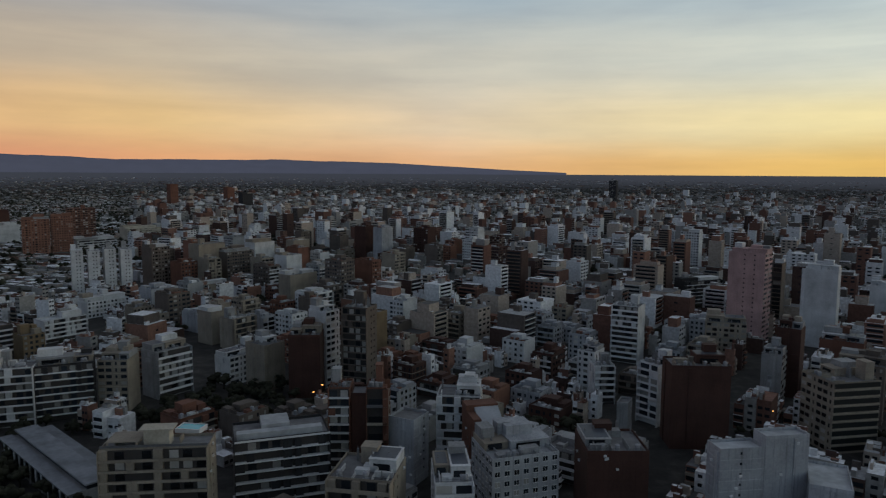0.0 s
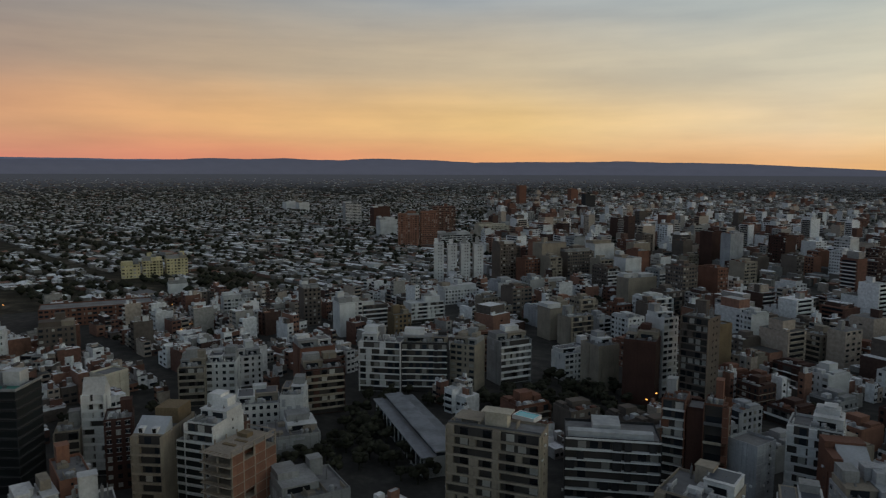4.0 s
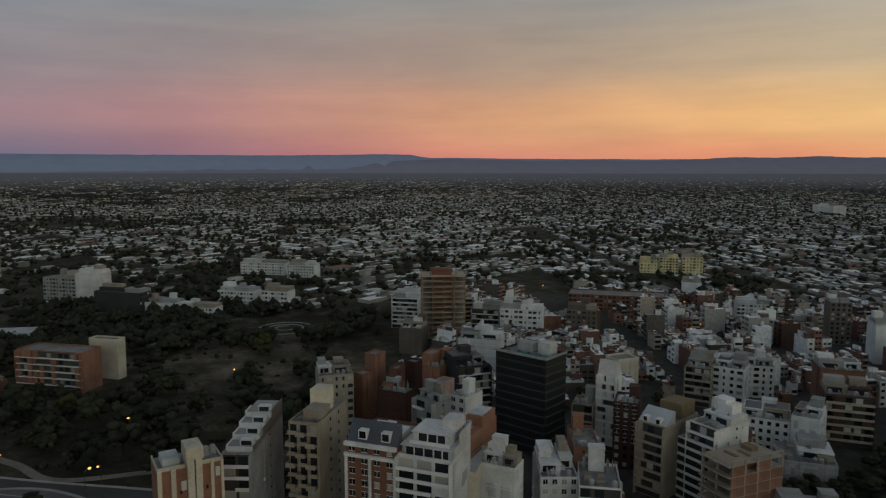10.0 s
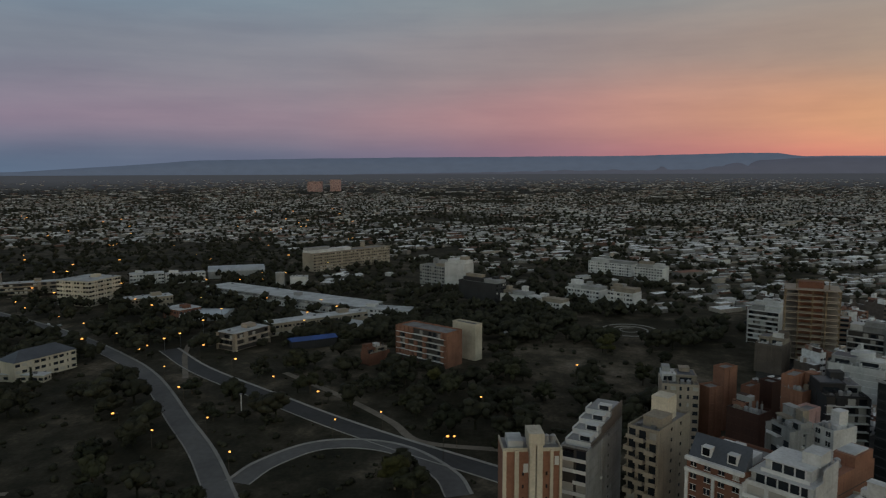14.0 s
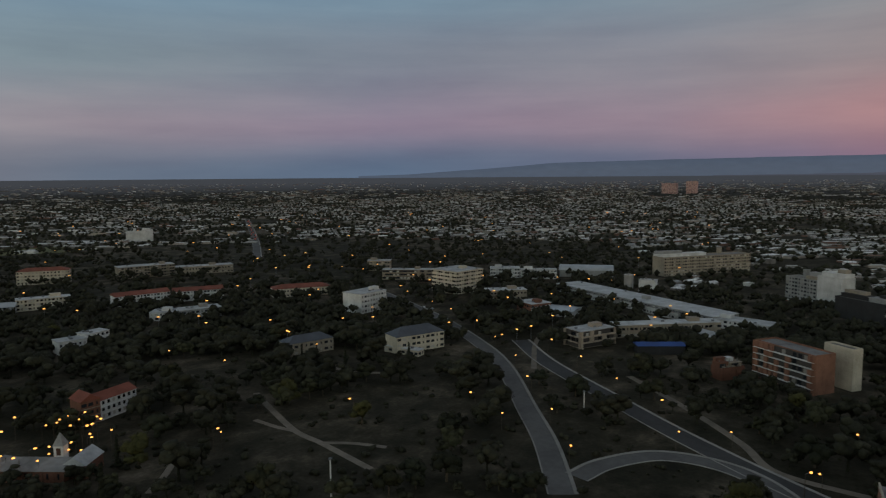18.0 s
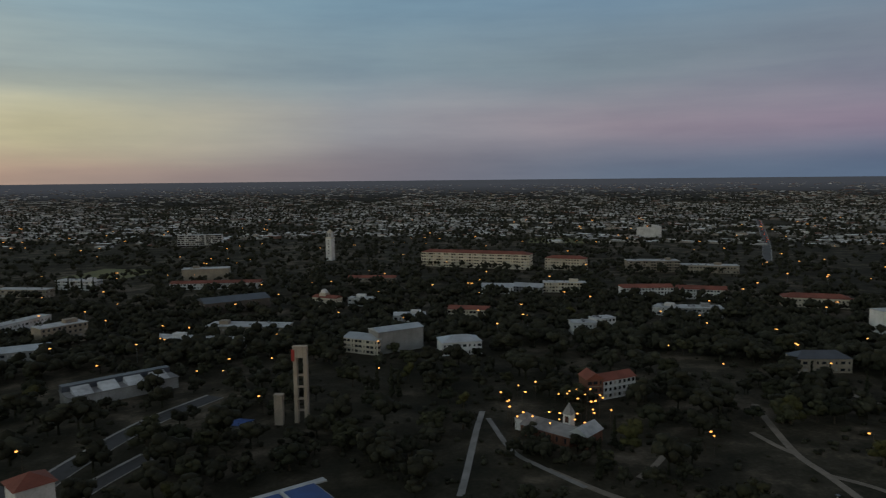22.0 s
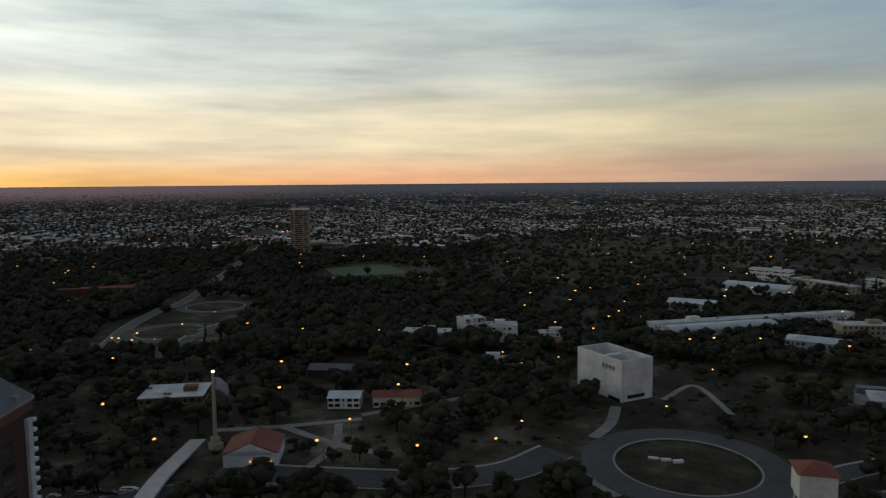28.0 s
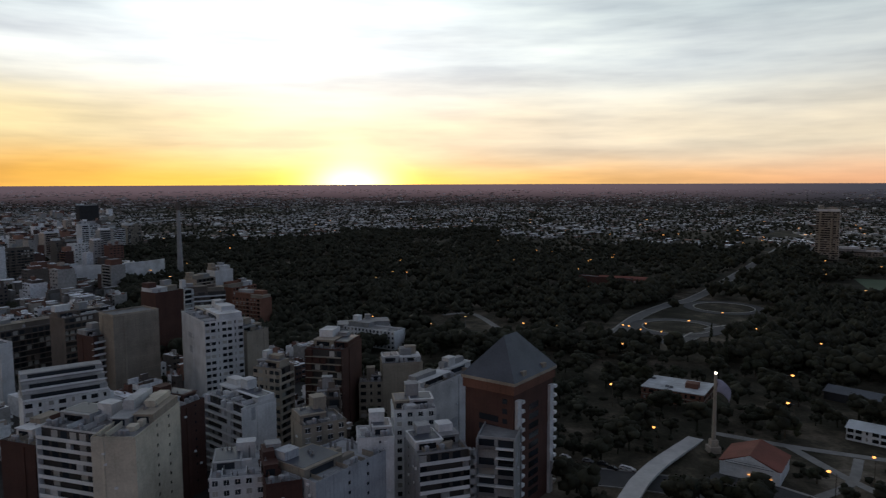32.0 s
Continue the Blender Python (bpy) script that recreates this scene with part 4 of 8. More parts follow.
tower(-827.4, 2120.4, 54, 26.4, 20, 64.3, "brick", "NNN")
tower(-678.3, 2196.1, 54, 27.7, 20, 51.7, "brick", "NNN")
tower(-566.4, 1973.3, 54, 35.6, 20, 41.2, "dark", "NNN")
tower(-204, 564.9, 54, 36.7, 14, 10, "beige", "NNN")
tower(-251.7, 486.2, 54, 30.9, 14, 11.4, "white", "WNN")
tower(-228.8, 371.9, 54, 11.6, 12, 14.6, "ochre", "WNN")
tower(-239.8, 412.1, 54, 26.1, 14, 13.9, "white", "BNN")
tower(-120.6, 545.5, 54, 29.1, 14, 22.8, "beige", "NNN")
tower(-266.4, 193.2, 90.8, 12.0, 10, 17, "cream", "NNN!")
tower(-216.1, 136.6, 48.5, 7.8, 12, 18.7, "beige", "BNN")
tower(-169.7, 108.3, 64.6, 7.8, 18, 24, "terracotta", "NNN")
tower(-163, 93.5, 68.3, 10.6, 18, 20, "white", "WNN")
tower(-152.9, 99.6, 59, 11.2, 18, 20, "white", "BNN")
tower(-199.7, 143.4, 48.5, 8.6, 12, 24.1, "darkbrick", "WNN")
tower(-197.5, 200.2, 41.1, 16.8, 15, 12.2, "white", "WNN")
tower(-184, 210.6, 30.6, 9.5, 14, 15.6, "white", "NNN")
tower(-243.7, 212.4, 38.3, 11.4, 14, 18, "beige", "BNN")
tower(-239, 224.2, 34.9, 13.2, 14, 18.2, "white", "WNN")
tower(-243, 247.7, 54, 12.6, 14, 14.8, "white", "WNN")
tower(-186.4, 230.3, 48.6, 17.1, 14, 20.1, "darkbrick", "BNN")
tower(-210.6, 256.5, 54, 17.3, 14, 21, "brick", "NNN")
tower(-452.2, 280.8, 54, 71.3, 24, 12.3, "brick", "WNN!")
tower(-593.3, 454, 54, 17.1, 20, 13.5, "yellow", "WNN")
tower(-580.5, 468.8, 54, 18.3, 20, 16.6, "yellow", "WNN")
tower(-566.1, 485.3, 54, 20.2, 20, 17.8, "yellow", "WNN")
tower(-371.7, 229.8, 54, 18.3, 14, 18.8, "greybrown", "WNN")
tower(-1297.5, 1530.5, 54, 32.9, 40, 20.9, "white", "NNN")
tower(-1235.6, 1512.7, 54, 28.8, 40, 21.9, "white", "NNN")
tower(-301.2, 371.8, 54, 11.9, 14, 25.7, "greybrown", "WNN")
tower(-260.2, 356.6, 54, 10.6, 14, 21.8, "white", "NNN")
tower(-170.7, 190.6, 48.5, 18.2, 18, 7, "grey", "NNN")
tower(-131.4, 152.1, 56.8, 20.4, 20, 8, "grey", "NNN")
tower(-485.3, 417.4, 54, 15.8, 12, 8, "white", "NNN")
tower(-378.7, 374.8, 54, 24.5, 14, 11.1, "white", "WNN")
tower(-376.5, 120.9, 54, 13.6, 14, 15.1, "greybrown", "NNN")
tower(-441.2, 136.4, 54, 18.3, 14, 20.2, "white", "BNN")
tower(-406.5, 179.5, 54, 18.3, 14, 16.4, "grey", "BNN")
tower(-386.8, 190.8, 54, 26, 14, 19.4, "white", "WNN")
tower(-333.7, 140.1, 54, 22.5, 14, 16.9, "white", "NNN")
tower(-233.7, 113.7, 27.6, 22.4, 14, 37.3, "dark", "GNG", extra="green")
tower(-247.9, 104.2, 88, 14.5, 18, 27, "dark", "BNN")
tower(-264.6, 52.1, 85.2, 13.5, 14, 25, "concrete", "WNN")
tower(-380.6, -72.4, 55.9, 36.3, 15, 19.3, "terracotta", "BNN!")
tower(-389, -40.8, 54, 16.9, 6, 20.5, "cream", "NNN!")
tower(-646.1, -98.9, 54, 31.3, 14, 18.4, "grey", "WNN")
tower(-616.6, -71.8, 54, 22.2, 14, 24.2, "white", "NNN")
tower(-575.3, -55.1, 54, 39.8, 14, 15.4, "dark", "NNW")
tower(-709.5, -222.2, 144, 109.6, 20, 19.3, "beige", "WNN")
tower(-558.1, -22.1, 54, 28.1, 14, 7.9, "white", "NNN")
tower(-529.9, 0.6, 54, 30.6, 14, 7.9, "white", "WNN")
tower(-576.6, 33.1, 54, 31.6, 14, 10.4, "white", "WNN")
tower(-543.3, 63.6, 54, 21.4, 14, 13.3, "white", "WNN")
tower(-363.1, -83.3, 144, 14.6, 8, 6.3, "brick", "NNN")
tower(-684, 105, 54, 28.8, 14, 13.6, "white", "WNN")
tower(-737.7, 66.1, 54, 49.3, 14, 11.9, "white", "WNN")
tower(-633.2, -1085, 144, 40.6, 20, 16.3, "white", "NNN")
tower(908.2, -592, -126, 52.6, 12, 10.6, "beige", "BNN")
tower(247.6, -8, -38.4, 36.9, 9, 30, "white", "NNN")
tower(295, 8.8, -82.6, 17.5, 12, 27.1, "beige", "NNN")
tower(294.4, 18.9, -88.6, 10.2, 10, 19.3, "beige", "WNN")
tower(200.4, -21.5, -107.5, 11.6, 22, 29, "grey", "BNN!")
tower(223.6, 3.1, -84.3, 14.1, 13, 30, "white", "WNW")
tower(194.8, -4.4, -74.5, 17.6, 16, 26, "grey", "BNB")
tower(199.4, 13.5, -83.8, 10.7, 11, 30, "white", "NNS")
tower(178.7, 23.3, -40.1, 27.9, 18, 26, "rough", "SNN")
tower(207.9, 30.9, -64.6, 14.4, 12, 31, "beige", "WNW")
tower(449.4, 41.8, -81.7, 34.9, 20, 10, "grey", "NNN")
tower(704.2, -182.3, -126, 54.1, 10, 9, "darkbrick", "NNN!")
tower(234.3, 126.9, -57.7, 26.8, 18, 32, "white", "WNN", extra="tier")
tower(330.8, 145.2, -36, 9.9, 14, 33, "darkbrick", "BNN")
tower(330.1, 135.6, -42.4, 22.7, 14, 43.5, "beige", "NNN!")
tower(359.9, 171.9, -36, 23.3, 14, 36.5, "greybrown", "BNN")
tower(414.6, 145.2, -36, 19.4, 14, 40.6, "darkbrick", "NNN")
tower(457.7, 142.3, -68.2, 26.6, 14, 33.6, "greybrown", "BNN")
tower(555.2, 147.8, -36, 18, 10, 36.1, "white", "NNN")
tower(509.8, 124.2, -121.6, 27.2, 12, 23, "brick", "WNN")
tower(353.3, 86.8, -36, 11.1, 12, 26.4, "brick", "SNN")
tower(343.1, 76.8, -36, 14.2, 12, 31.4, "beige", "NNN")
tower(224.7, 74, -28.4, 13, 14, 32, "darkbrick", "NNN")
tower(250.8, 72.5, -134.1, 24.6, 14, 29, "white", "BNN")
tower(182.8, 52.1, -79.6, 14.7, 18, 26, "white", "WNN")
tower(178.3, 36.3, -72.6, 9.6, 18, 26, "darkbrick", "NNN")
tower(372.9, 211.2, -36, 34, 16, 27.1, "greybrown", "BNN")
tower(334.1, 189.6, -36, 5.5, 12, 29.8, "white", "NNN")
tower(211.1, 121.6, -113.1, 13.8, 18, 28, "darkbrick", "NNN")
tower(1030.3, 460.1, -36, 28.2, 16, 44.9, "white", "BNN")
tower(1112.5, 449.9, -36, 21, 16, 35.4, "grey", "BNN")
tower(1159.3, 446.1, -36, 25.4, 16, 36.9, "beige", "BNN")
tower(924.9, 446.1, -36, 29.8, 16, 29.4, "greybrown", "BNN")
tower(768.8, 424.1, -36, 29.2, 16, 33.5, "greybrown", "BNN")
tower(1688.2, 757.9, -36, 48.8, 16, 53.2, "dark", "NNN")
tower(886.3, -545.6, -126, 27, 16, 65.3, "beige", "BNN")
tower(447.5, 138.5, -36, 6.8, 10, 37.2, "white", "BNN")
tower(526.8, 154.1, -36, 17.7, 14, 33.3, "beige", "BNN")
tower(544.3, 131.7, -36, 24.1, 12, 23.9, "brick", "WNN")
tower(243.7, 31.2, -85.4, 8.7, 10, 28, "greybrown", "BNN")
tower(452.3, 38.7, -123.3, 40.1, 12, 11.9, "white", "WNN")
tower(-177.6, 9.3, 66.2, 7.6, 31.1, 33.5, "grey", "BNN", extra="stairs")
tower(-182.3, 26.6, 55.0, 8.7, 21.9, 38.0, "beige", "CNS", extra="tier2")
tower(-168.8, 39.7, 48.4, 14.0, 18.0, 36.2, "brick", "WNN", extra="mansard")
tower(-158.6, 49.5, 47.9, 14.5, 16.2, 34.5, "white", "BNN", extra="terrace")
tower(-166.1, 64.1, 41.9, 5.4, 27.5, 31.0, "terracotta", "NNL", extra="step")
tower(-163.8, 75.1, 42.4, 10.1, 6.8, 27.0, "white", "NNN")
tower(-160.5, 67.7, 53.8, 4.6, 18.0, 27.0, "cream", "NNN")
tower(-215.1, 146.3, 35.0, 7.4, 7.3, 29.3, "white", "BNN", extra="gable")
tower(-180.4, 138.1, 21.6, 9.9, 22.9, 24.3, "beige", "BNN", extra="sky")
tower(-174.0, 150.1, 8.4, 9.8, 12.8, 20.0, "white", "GNN")
tower(-170.7, 150.3, 10.3, 10.7, 16.9, 26.0, "white", "BNN")
tower(-17.9, 227.3, -27.8, 9.8, 10.2, 23.0, "rough", "NNN!")
tower(270.6, 58.7, -116.6, 12.7, 9.5, 33.5, "beige", "WNB")
tower(288.2, 41.0, -107.4, 16.6, 22.9, 36.0, "darkbrick", "BNN")
tower(358.2, 112.8, -146.7, 36.3, 18.6, 40.0, "white", "NNW")
tower(189.7, 85.4, -94.3, 12.3, 30.9, 36.0, "cream", "NNS")
tower(201.4, 106.0, -111.6, 20.7, 18.0, 35.0, "white", "BNN")
tower(-92.3, 178.8, 6.1, 28.7, 11.3, 30.0, "beige", "BNN", extra="pool")
tower(-61.1, 197.1, 18.4, 28.5, 18.0, 25.0, "dark", "BNN", extra="long")
tower(-289.0, 77.0, 36.6, 5.6, 7.7, 26.0, "terracotta", "NNN")
tower(-265.0, 95.2, 38.9, 8.2, 13.1, 25.0, "terracotta", "NNS")
tower(-265.3, 95.3, 45.9, 4.7, 9.9, 30.0, "terracotta", "NNN")
tower(-275.9, 68.1, 30.4, 6.0, 6.7, 22.0, "terracotta", "NNN")
tower(-258.1, 76.0, 30.4, 5.2, 5.7, 22.0, "terracotta", "NNN")
tower(-272.9, 83.2, 43.1, 3.8, 7.0, 23.0, "brick", "NNN")
tower(-284.9, 93.8, 36.5, 5.9, 5.5, 22.0, "darkbrick", "NNN")
tower(-242.3, 90.8, 37.1, 5.2, 8.3, 25.0, "pink", "NNN")
tower(-210.5, 71.8, 21.7, 9.8, 8.3, 31.0, "grey", "BNN")
tower(-206.3, 83.5, 29.5, 6.6, 9.5, 32.0, "white", "WNL")
tower(-255.6, 73.3, 43.4, 12.3, 8.7, 20.0, "darkbrick", "NNN")


# ---- campus halls and houses ----
def prism(name, m, pts, faces):
    return mesh_of(name, pts, faces, (m,))


def roof_mesh(kind, m, w, d, h, rise, over=0.5):
    x0, x1, y0, y1 = -over, w + over, -over, d + over
    if kind == "gable":          # ridge along the front
        v = [(x0, y0, h), (x1, y0, h), (x1, y1, h), (x0, y1, h), (x0, d / 2, h + rise), (x1, d / 2, h + rise)]
        f = [(0, 1, 5, 4), (2, 3, 4, 5), (0, 4, 3), (1, 2, 5), (0, 3, 2, 1)]
    elif kind == "gable_front":  # ridge runs back
        v = [(x0, y0, h), (x1, y0, h), (x1, y1, h), (x0, y1, h), (w / 2, y0, h + rise), (w / 2, y1, h + rise)]
        f = [(0, 4, 5, 3), (1, 2, 5, 4), (0, 1, 4), (2, 3, 5), (0, 3, 2, 1)]
    elif kind == "hip":
        k = min(w, d) / 2
        a, b = ((k, d / 2), (w - k, d / 2)) if w >= d else ((w / 2, k), (w / 2, d - k))
        v = [(x0, y0, h), (x1, y0, h), (x1, y1, h), (x0, y1, h), (*a, h + rise), (*b, h + rise)]
        f = [(0, 1, 5, 4), (2, 3, 4, 5), (0, 4, 3), (1, 2, 5), (0, 3, 2, 1)] if w >= d else [(0, 1, 4), (1, 2, 5, 4), (2, 3, 5), (3, 0, 4, 5), (0, 3, 2, 1)]
    else:                        # barrel
        n = 8
        v, f = [], []
        for i in range(n + 1):
            t = math.pi * i / n
            y, z = d / 2 - math.cos(t) * (d / 2 + over), h + math.sin(t) * rise
            v += [(x0, y, z), (x1, y, z)]
        f = [(2 * i, 2 * i + 1, 2 * i + 3, 2 * i + 2) for i in range(n)] + [tuple(range(0, 2 * n + 2, 2)), tuple(range(2 * n + 1, 0, -2))]
    return prism("roof", m, v, f)


def hall(x, y, rot, w, h, d, colour, roof="roof_pale", kind="flat", rise=2.5, windows="WNW", label="", name="campus_building", category="building"):
    """A low building; its front runs from (x, y) along rot and d metres back."""
    h = max(3.0, h)
    dist = math.hypot(x, y)
    root = thing(name, x, y, rot, label, category)
    claim(x, y, rot, w, d, 2)
    part("wall", boxes("wall", "wall_" + colour, (0, 0, -0.5, w, d, h)), root)
    if kind == "flat":
        part("roof", boxes("roof", roof, (-0.3, -0.3, h, w + 0.3, d + 0.3, h + 0.3)), root)
        rnd = random.Random(int(x * 3 + y * 5))
        for i in range(3):
            part("roof_vent", boxes("roof_vent", "steel", (0, 0, 0, 1.6, 1.2, 1.0)), root, (rnd.uniform(1, max(1.5, w - 3)), rnd.uniform(1, max(1.5, d - 3)), h + 0.3))
        if w > 16:
            rw = rnd.uniform(5, 9)
            part("stair_house", boxes("stair_house", "wall_" + colour, (0, 0, 0, rw, min(5, d * 0.5), 2.4)), root, (rnd.uniform(1, w - rw - 1), d * 0.35, h + 0.3))
    else:
        part("roof", roof_mesh(kind, roof, w, d, h, rise), root)
    n = max(1, round(h / 3.4))
    far = {}
    for face, (L, place, turn) in zip(windows, ((w, (0, 0), 0.0), (d, (0, d), -math.pi / 2), (d, (w, 0), math.pi / 2))):
        if face != "N":
            dress(root, face, L, n, h / n, place, turn, colour, False, far)
    far_openings(root, far)
    return root


hall(-186.1, -815.2, 145.0, 133.2, 17.1, 18, "cream", "roof_tile", "hip", 3.0, label="long cream school building with a red tiled roof")
hall(-313.2, -736.2, 143.8, 46.2, 13.2, 16, "cream", "roof_tile", "hip", 3.0, label="cream hall with a red tiled hipped roof")
hall(-390.1, -686.2, 161.1, 56.3, 12.2, 18, "beige", label="beige three-storey faculty block with window bands")
hall(-442.4, -663.2, 151.7, 59.3, 8.3, 16, "beige", label="low beige faculty wing with window bands")
hall(-302.6, -538.9, 165.0, 43.6, 8.6, 16, "white", "roof_tile", "gable", 2.5, label="low building under a dull red roof")
hall(-343.7, -521.6, 148.9, 40.7, 8.6, 16, "white", "roof_tile", "gable", 2.5, label="low building under a faded red roof")
hall(-192.9, -598.5, 157.0, 28.4, 6.3, 12, "white", "metal_roof", "gable", 3, label="white hall with folded pale metal roofs")
hall(-223.6, -599.3, 143.3, 27.0, 5.3, 12, "grey", "metal_roof", "gable", 3, label="grey hall with folded pale metal roofs")
hall(-248.7, -588.7, 157.0, 38.6, 9.0, 12, "cream", label="cream two-storey campus block with flat roof")
hall(-133.7, -498.5, 153.6, 30.0, 7.3, 14, "cream", "roof_tile", "gable", 2, label="cream pavilion with a faded tile roof")
hall(-199.4, -420.2, 170.4, 15.9, 7.8, 12, "white", label="white modern cubic house among trees")
hall(-216.7, -420.7, -174.2, 15.3, 9.4, 10, "white", label="taller white cubic wing among trees")
hall(-286.8, -466.2, 130.7, 20.1, 6.3, 14, "white", label="white flat-roofed campus pavilion")
hall(-299.9, -450.9, 157.5, 32.1, 7.0, 14, "grey", label="grey flat-roofed campus pavilion")
hall(-101.6, -391.8, 177.4, 24.3, 7.8, 16, "white", "metal_roof", "hip", 3, label="villa with a pale blue metal roof")
hall(-46.1, -419.7, 139.4, 24.6, 9.0, 16, "cream", "metal_roof", "gable", 2, label="tall cream workshop with a metal roof")
hall(-65.9, -406.0, -163.3, 30.8, 13.6, 14, "grey", "metal_roof", "gable", 1.6, "NNN", label="grey workshop with a pale blue metal roof")
hall(-89.6, -484.4, 167.2, 23.1, 7.3, 14, "white", label="white flat-roofed block behind the workshop")
hall(-67.8, -572.7, 157.4, 22.0, 6.6, 10, "white", label="small white pavilion among trees")
hall(-82.7, -692.8, 161.2, 47.3, 6.8, 12, "beige", "roof_tile", "gable", 2, label="low beige building with a red tile roof")
hall(128.1, -1168.5, 174.2, 67.5, 19.1, 14, "white", windows="BNN", label="distant white slab with dark window bands")
hall(82.2, -772.1, 176.3, 47.7, 12.1, 16, "beige", windows="NNN", label="windowless beige auditorium block")
hall(87.7, -712.2, 168.9, 86.4, 5.9, 16, "white", "roof_tile", "gable", 2, label="low building with a dull red roof")
hall(44.5, -566.8, -162.1, 52.2, 9.0, 26, "greybrown", "roof_slate", "gable", 3, "NNN", label="sports hall with a dark sheet roof")
hall(74.0, -468.8, 153.6, 63.9, 5.9, 12, "white", label="long white teaching block with flat roof")
hall(38.4, -485.6, 158.8, 55.3, 7.7, 16, "beige", label="beige teaching block with roof plant rooms")
hall(23.2, -300.9, 150.1, 15.1, 2.3, 8, "grey", "blue_roof", "gable", 1, "NNN", label="small shed with a pale and blue roof")
hall(197.6, -752.3, 152.9, 42.9, 8.7, 14, "white", label="white two-storey block behind cypresses")
hall(234.7, -423.9, -121.1, 160.8, 8, 10, "white", windows="WNW", label="very long white teaching bar with flat roof")
hall(216.8, -414.9, -120.1, 80.0, 7, 14, "white", "metal_roof", "barrel", 2.5, "WNN", label="white lecture hall with a curved pale roof")
hall(156.7, -442.5, -167.2, 34.0, 7.1, 18, "grey", "metal_roof", "hip", 2, label="grey hall with a shallow metal roof")
hall(136.8, -482.8, -141.3, 29.5, 12.5, 14, "beige", label="beige three-storey faculty block")
hall(286.1, -641.7, -177.6, 57.2, 7.0, 30, "white", "metal_roof", "gable", 2, "NNN", label="wide shed with a pale sheet roof")
hall(300.4, -738.3, -176.7, 40.7, 11.8, 14, "white", label="white terraced block with flat roofs")
hall(253.5, -722.8, 157.3, 67.4, 7.6, 12, "beige", label="low beige wing with window band")
hall(275.2, -517.1, -161.8, 36.0, 6.8, 24, "white", "metal_roof", "gable", 2, "NNN", label="pale tent-like sports roof")
hall(318.5, -326.3, -109.8, 15.3, 13.8, 12, "white", windows="BNW", label="white modernist block with dark window strips")
hall(303.8, -331.4, -136.0, 20.7, 10.9, 14, "white", label="white modernist wing with flat terraces")
hall(336.1, -286.9, -141.7, 30.5, 8.9, 14, "white", label="low white pavilion with cluttered flat roofs")
hall(267.8, -287.3, -135.7, 23.4, 3.3, 8, "white", windows="NNN", label="long white canopy roof among trees")
hall(277.9, -334.8, -149.3, 25.5, 4.7, 14, "darkbrick", "roof_tile", "gable", 2, label="dark brick house with a red roof")
hall(280.6, -358.3, -136.0, 16.7, 5.3, 10, "white", label="small white flat-roofed annex")
hall(265.2, -180.2, -135.4, 14.8, 5.1, 12, "white", "metal_roof", "gable", 1.5, label="white shed with a pale roof")
hall(251.5, -196.0, -131.2, 22.5, 4.9, 10, "cream", "roof_tile", "gable", 2, windows="WNN", label="low arcaded building with a tile roof")
hall(317.2, -203.2, -139.8, 29.7, 4.1, 14, "dark", "roof_slate", "gable", 2, "NNN", label="dark shed with a slate-grey roof")
hall(323.1, -115.2, -125.9, 29.0, 6.4, 22, "brick", "roof_pale", label="brick sports building with a white skylit roof")
hall(692.8, -200.1, -115.9, 48.2, 8.0, 12, "brick", "roof_tile", "gable", 2, label="low brick building with a tile roof in the park")
hall(-503.6, -340.5, 168.9, 33.7, 20.2, 32, "cream", windows="WWN", label="cream four-storey faculty block with flat roof")
hall(-523.9, -442.8, 122.4, 52.2, 12.4, 12, "beige", windows="BNN", label="beige wing on slim columns")
hall(-392.8, -353.4, 177.2, 28.1, 14.9, 20, "white", label="white two-storey laboratory with flat roof")
hall(-607.1, -368.3, 122.3, 30.1, 10.0, 14, "white", label="white two-storey block with roof terrace")
hall(-617.0, -338.1, 122.3, 35.9, 9.3, 12, "white", label="white low block with window band")
hall(-652.0, -312.2, 113.8, 54.0, 7.1, 26, "grey", "metal_roof", "barrel", 4, "NNN", label="hangar with a ribbed barrel roof")
hall(-568.7, -275.1, 63.1, 174.9, 7, 26, "grey", "roof_pale", label="very long low pavilion with a pale flat roof")
hall(-557.8, -256.2, 62.5, 124.2, 5, 10, "white", "roof_grey", label="low white row in front of the long pavilion")
hall(-594.0, -221.5, 97.2, 7.0, 15.8, 6, "grey", windows="NNN", label="square grey stair tower beside the pavilion")
hall(-606.9, -212.6, 98.4, 14.8, 10.3, 10, "white", windows="NNN", label="windowless white block behind the pavilion")
hall(-384.7, -169.5, 155.5, 26.8, 10.4, 14, "concrete", windows="BBN", label="raw concrete three-storey shell")
hall(-423.3, -161.7, 132.4, 70.7, 8.1, 12, "beige", label="long beige two-storey school wing")
hall(-390.5, -136.6, 123.5, 27.5, 5.1, 10, "dark", "blue_roof", "gable", 1.5, "NNN", label="low shed under a bright blue roof")
hall(-463.3, -245.0, 96.1, 32.5, 4.4, 22, "white", "metal_roof", "gable", 1.2, "NNN", label="white gymnasium with a pale blue roof")
hall(-473.2, -262.7, 60.8, 20.3, 7.2, 18, "brick", "roof_pale", label="brick end block of the gymnasium")
hall(-494.3, -303.2, 131.9, 34.1, 8.2, 14, "beige", label="low beige pavilion with flat roof")
hall(-578.2, -510.5, 122.1, 25.3, 11.4, 14, "beige", label="beige terraced block behind trees")
hall(-403.0, -464.2, 147.6, 50.2, 7.6, 16, "cream", "roof_tile", "hip", 3, label="low hall with a bright red roof")
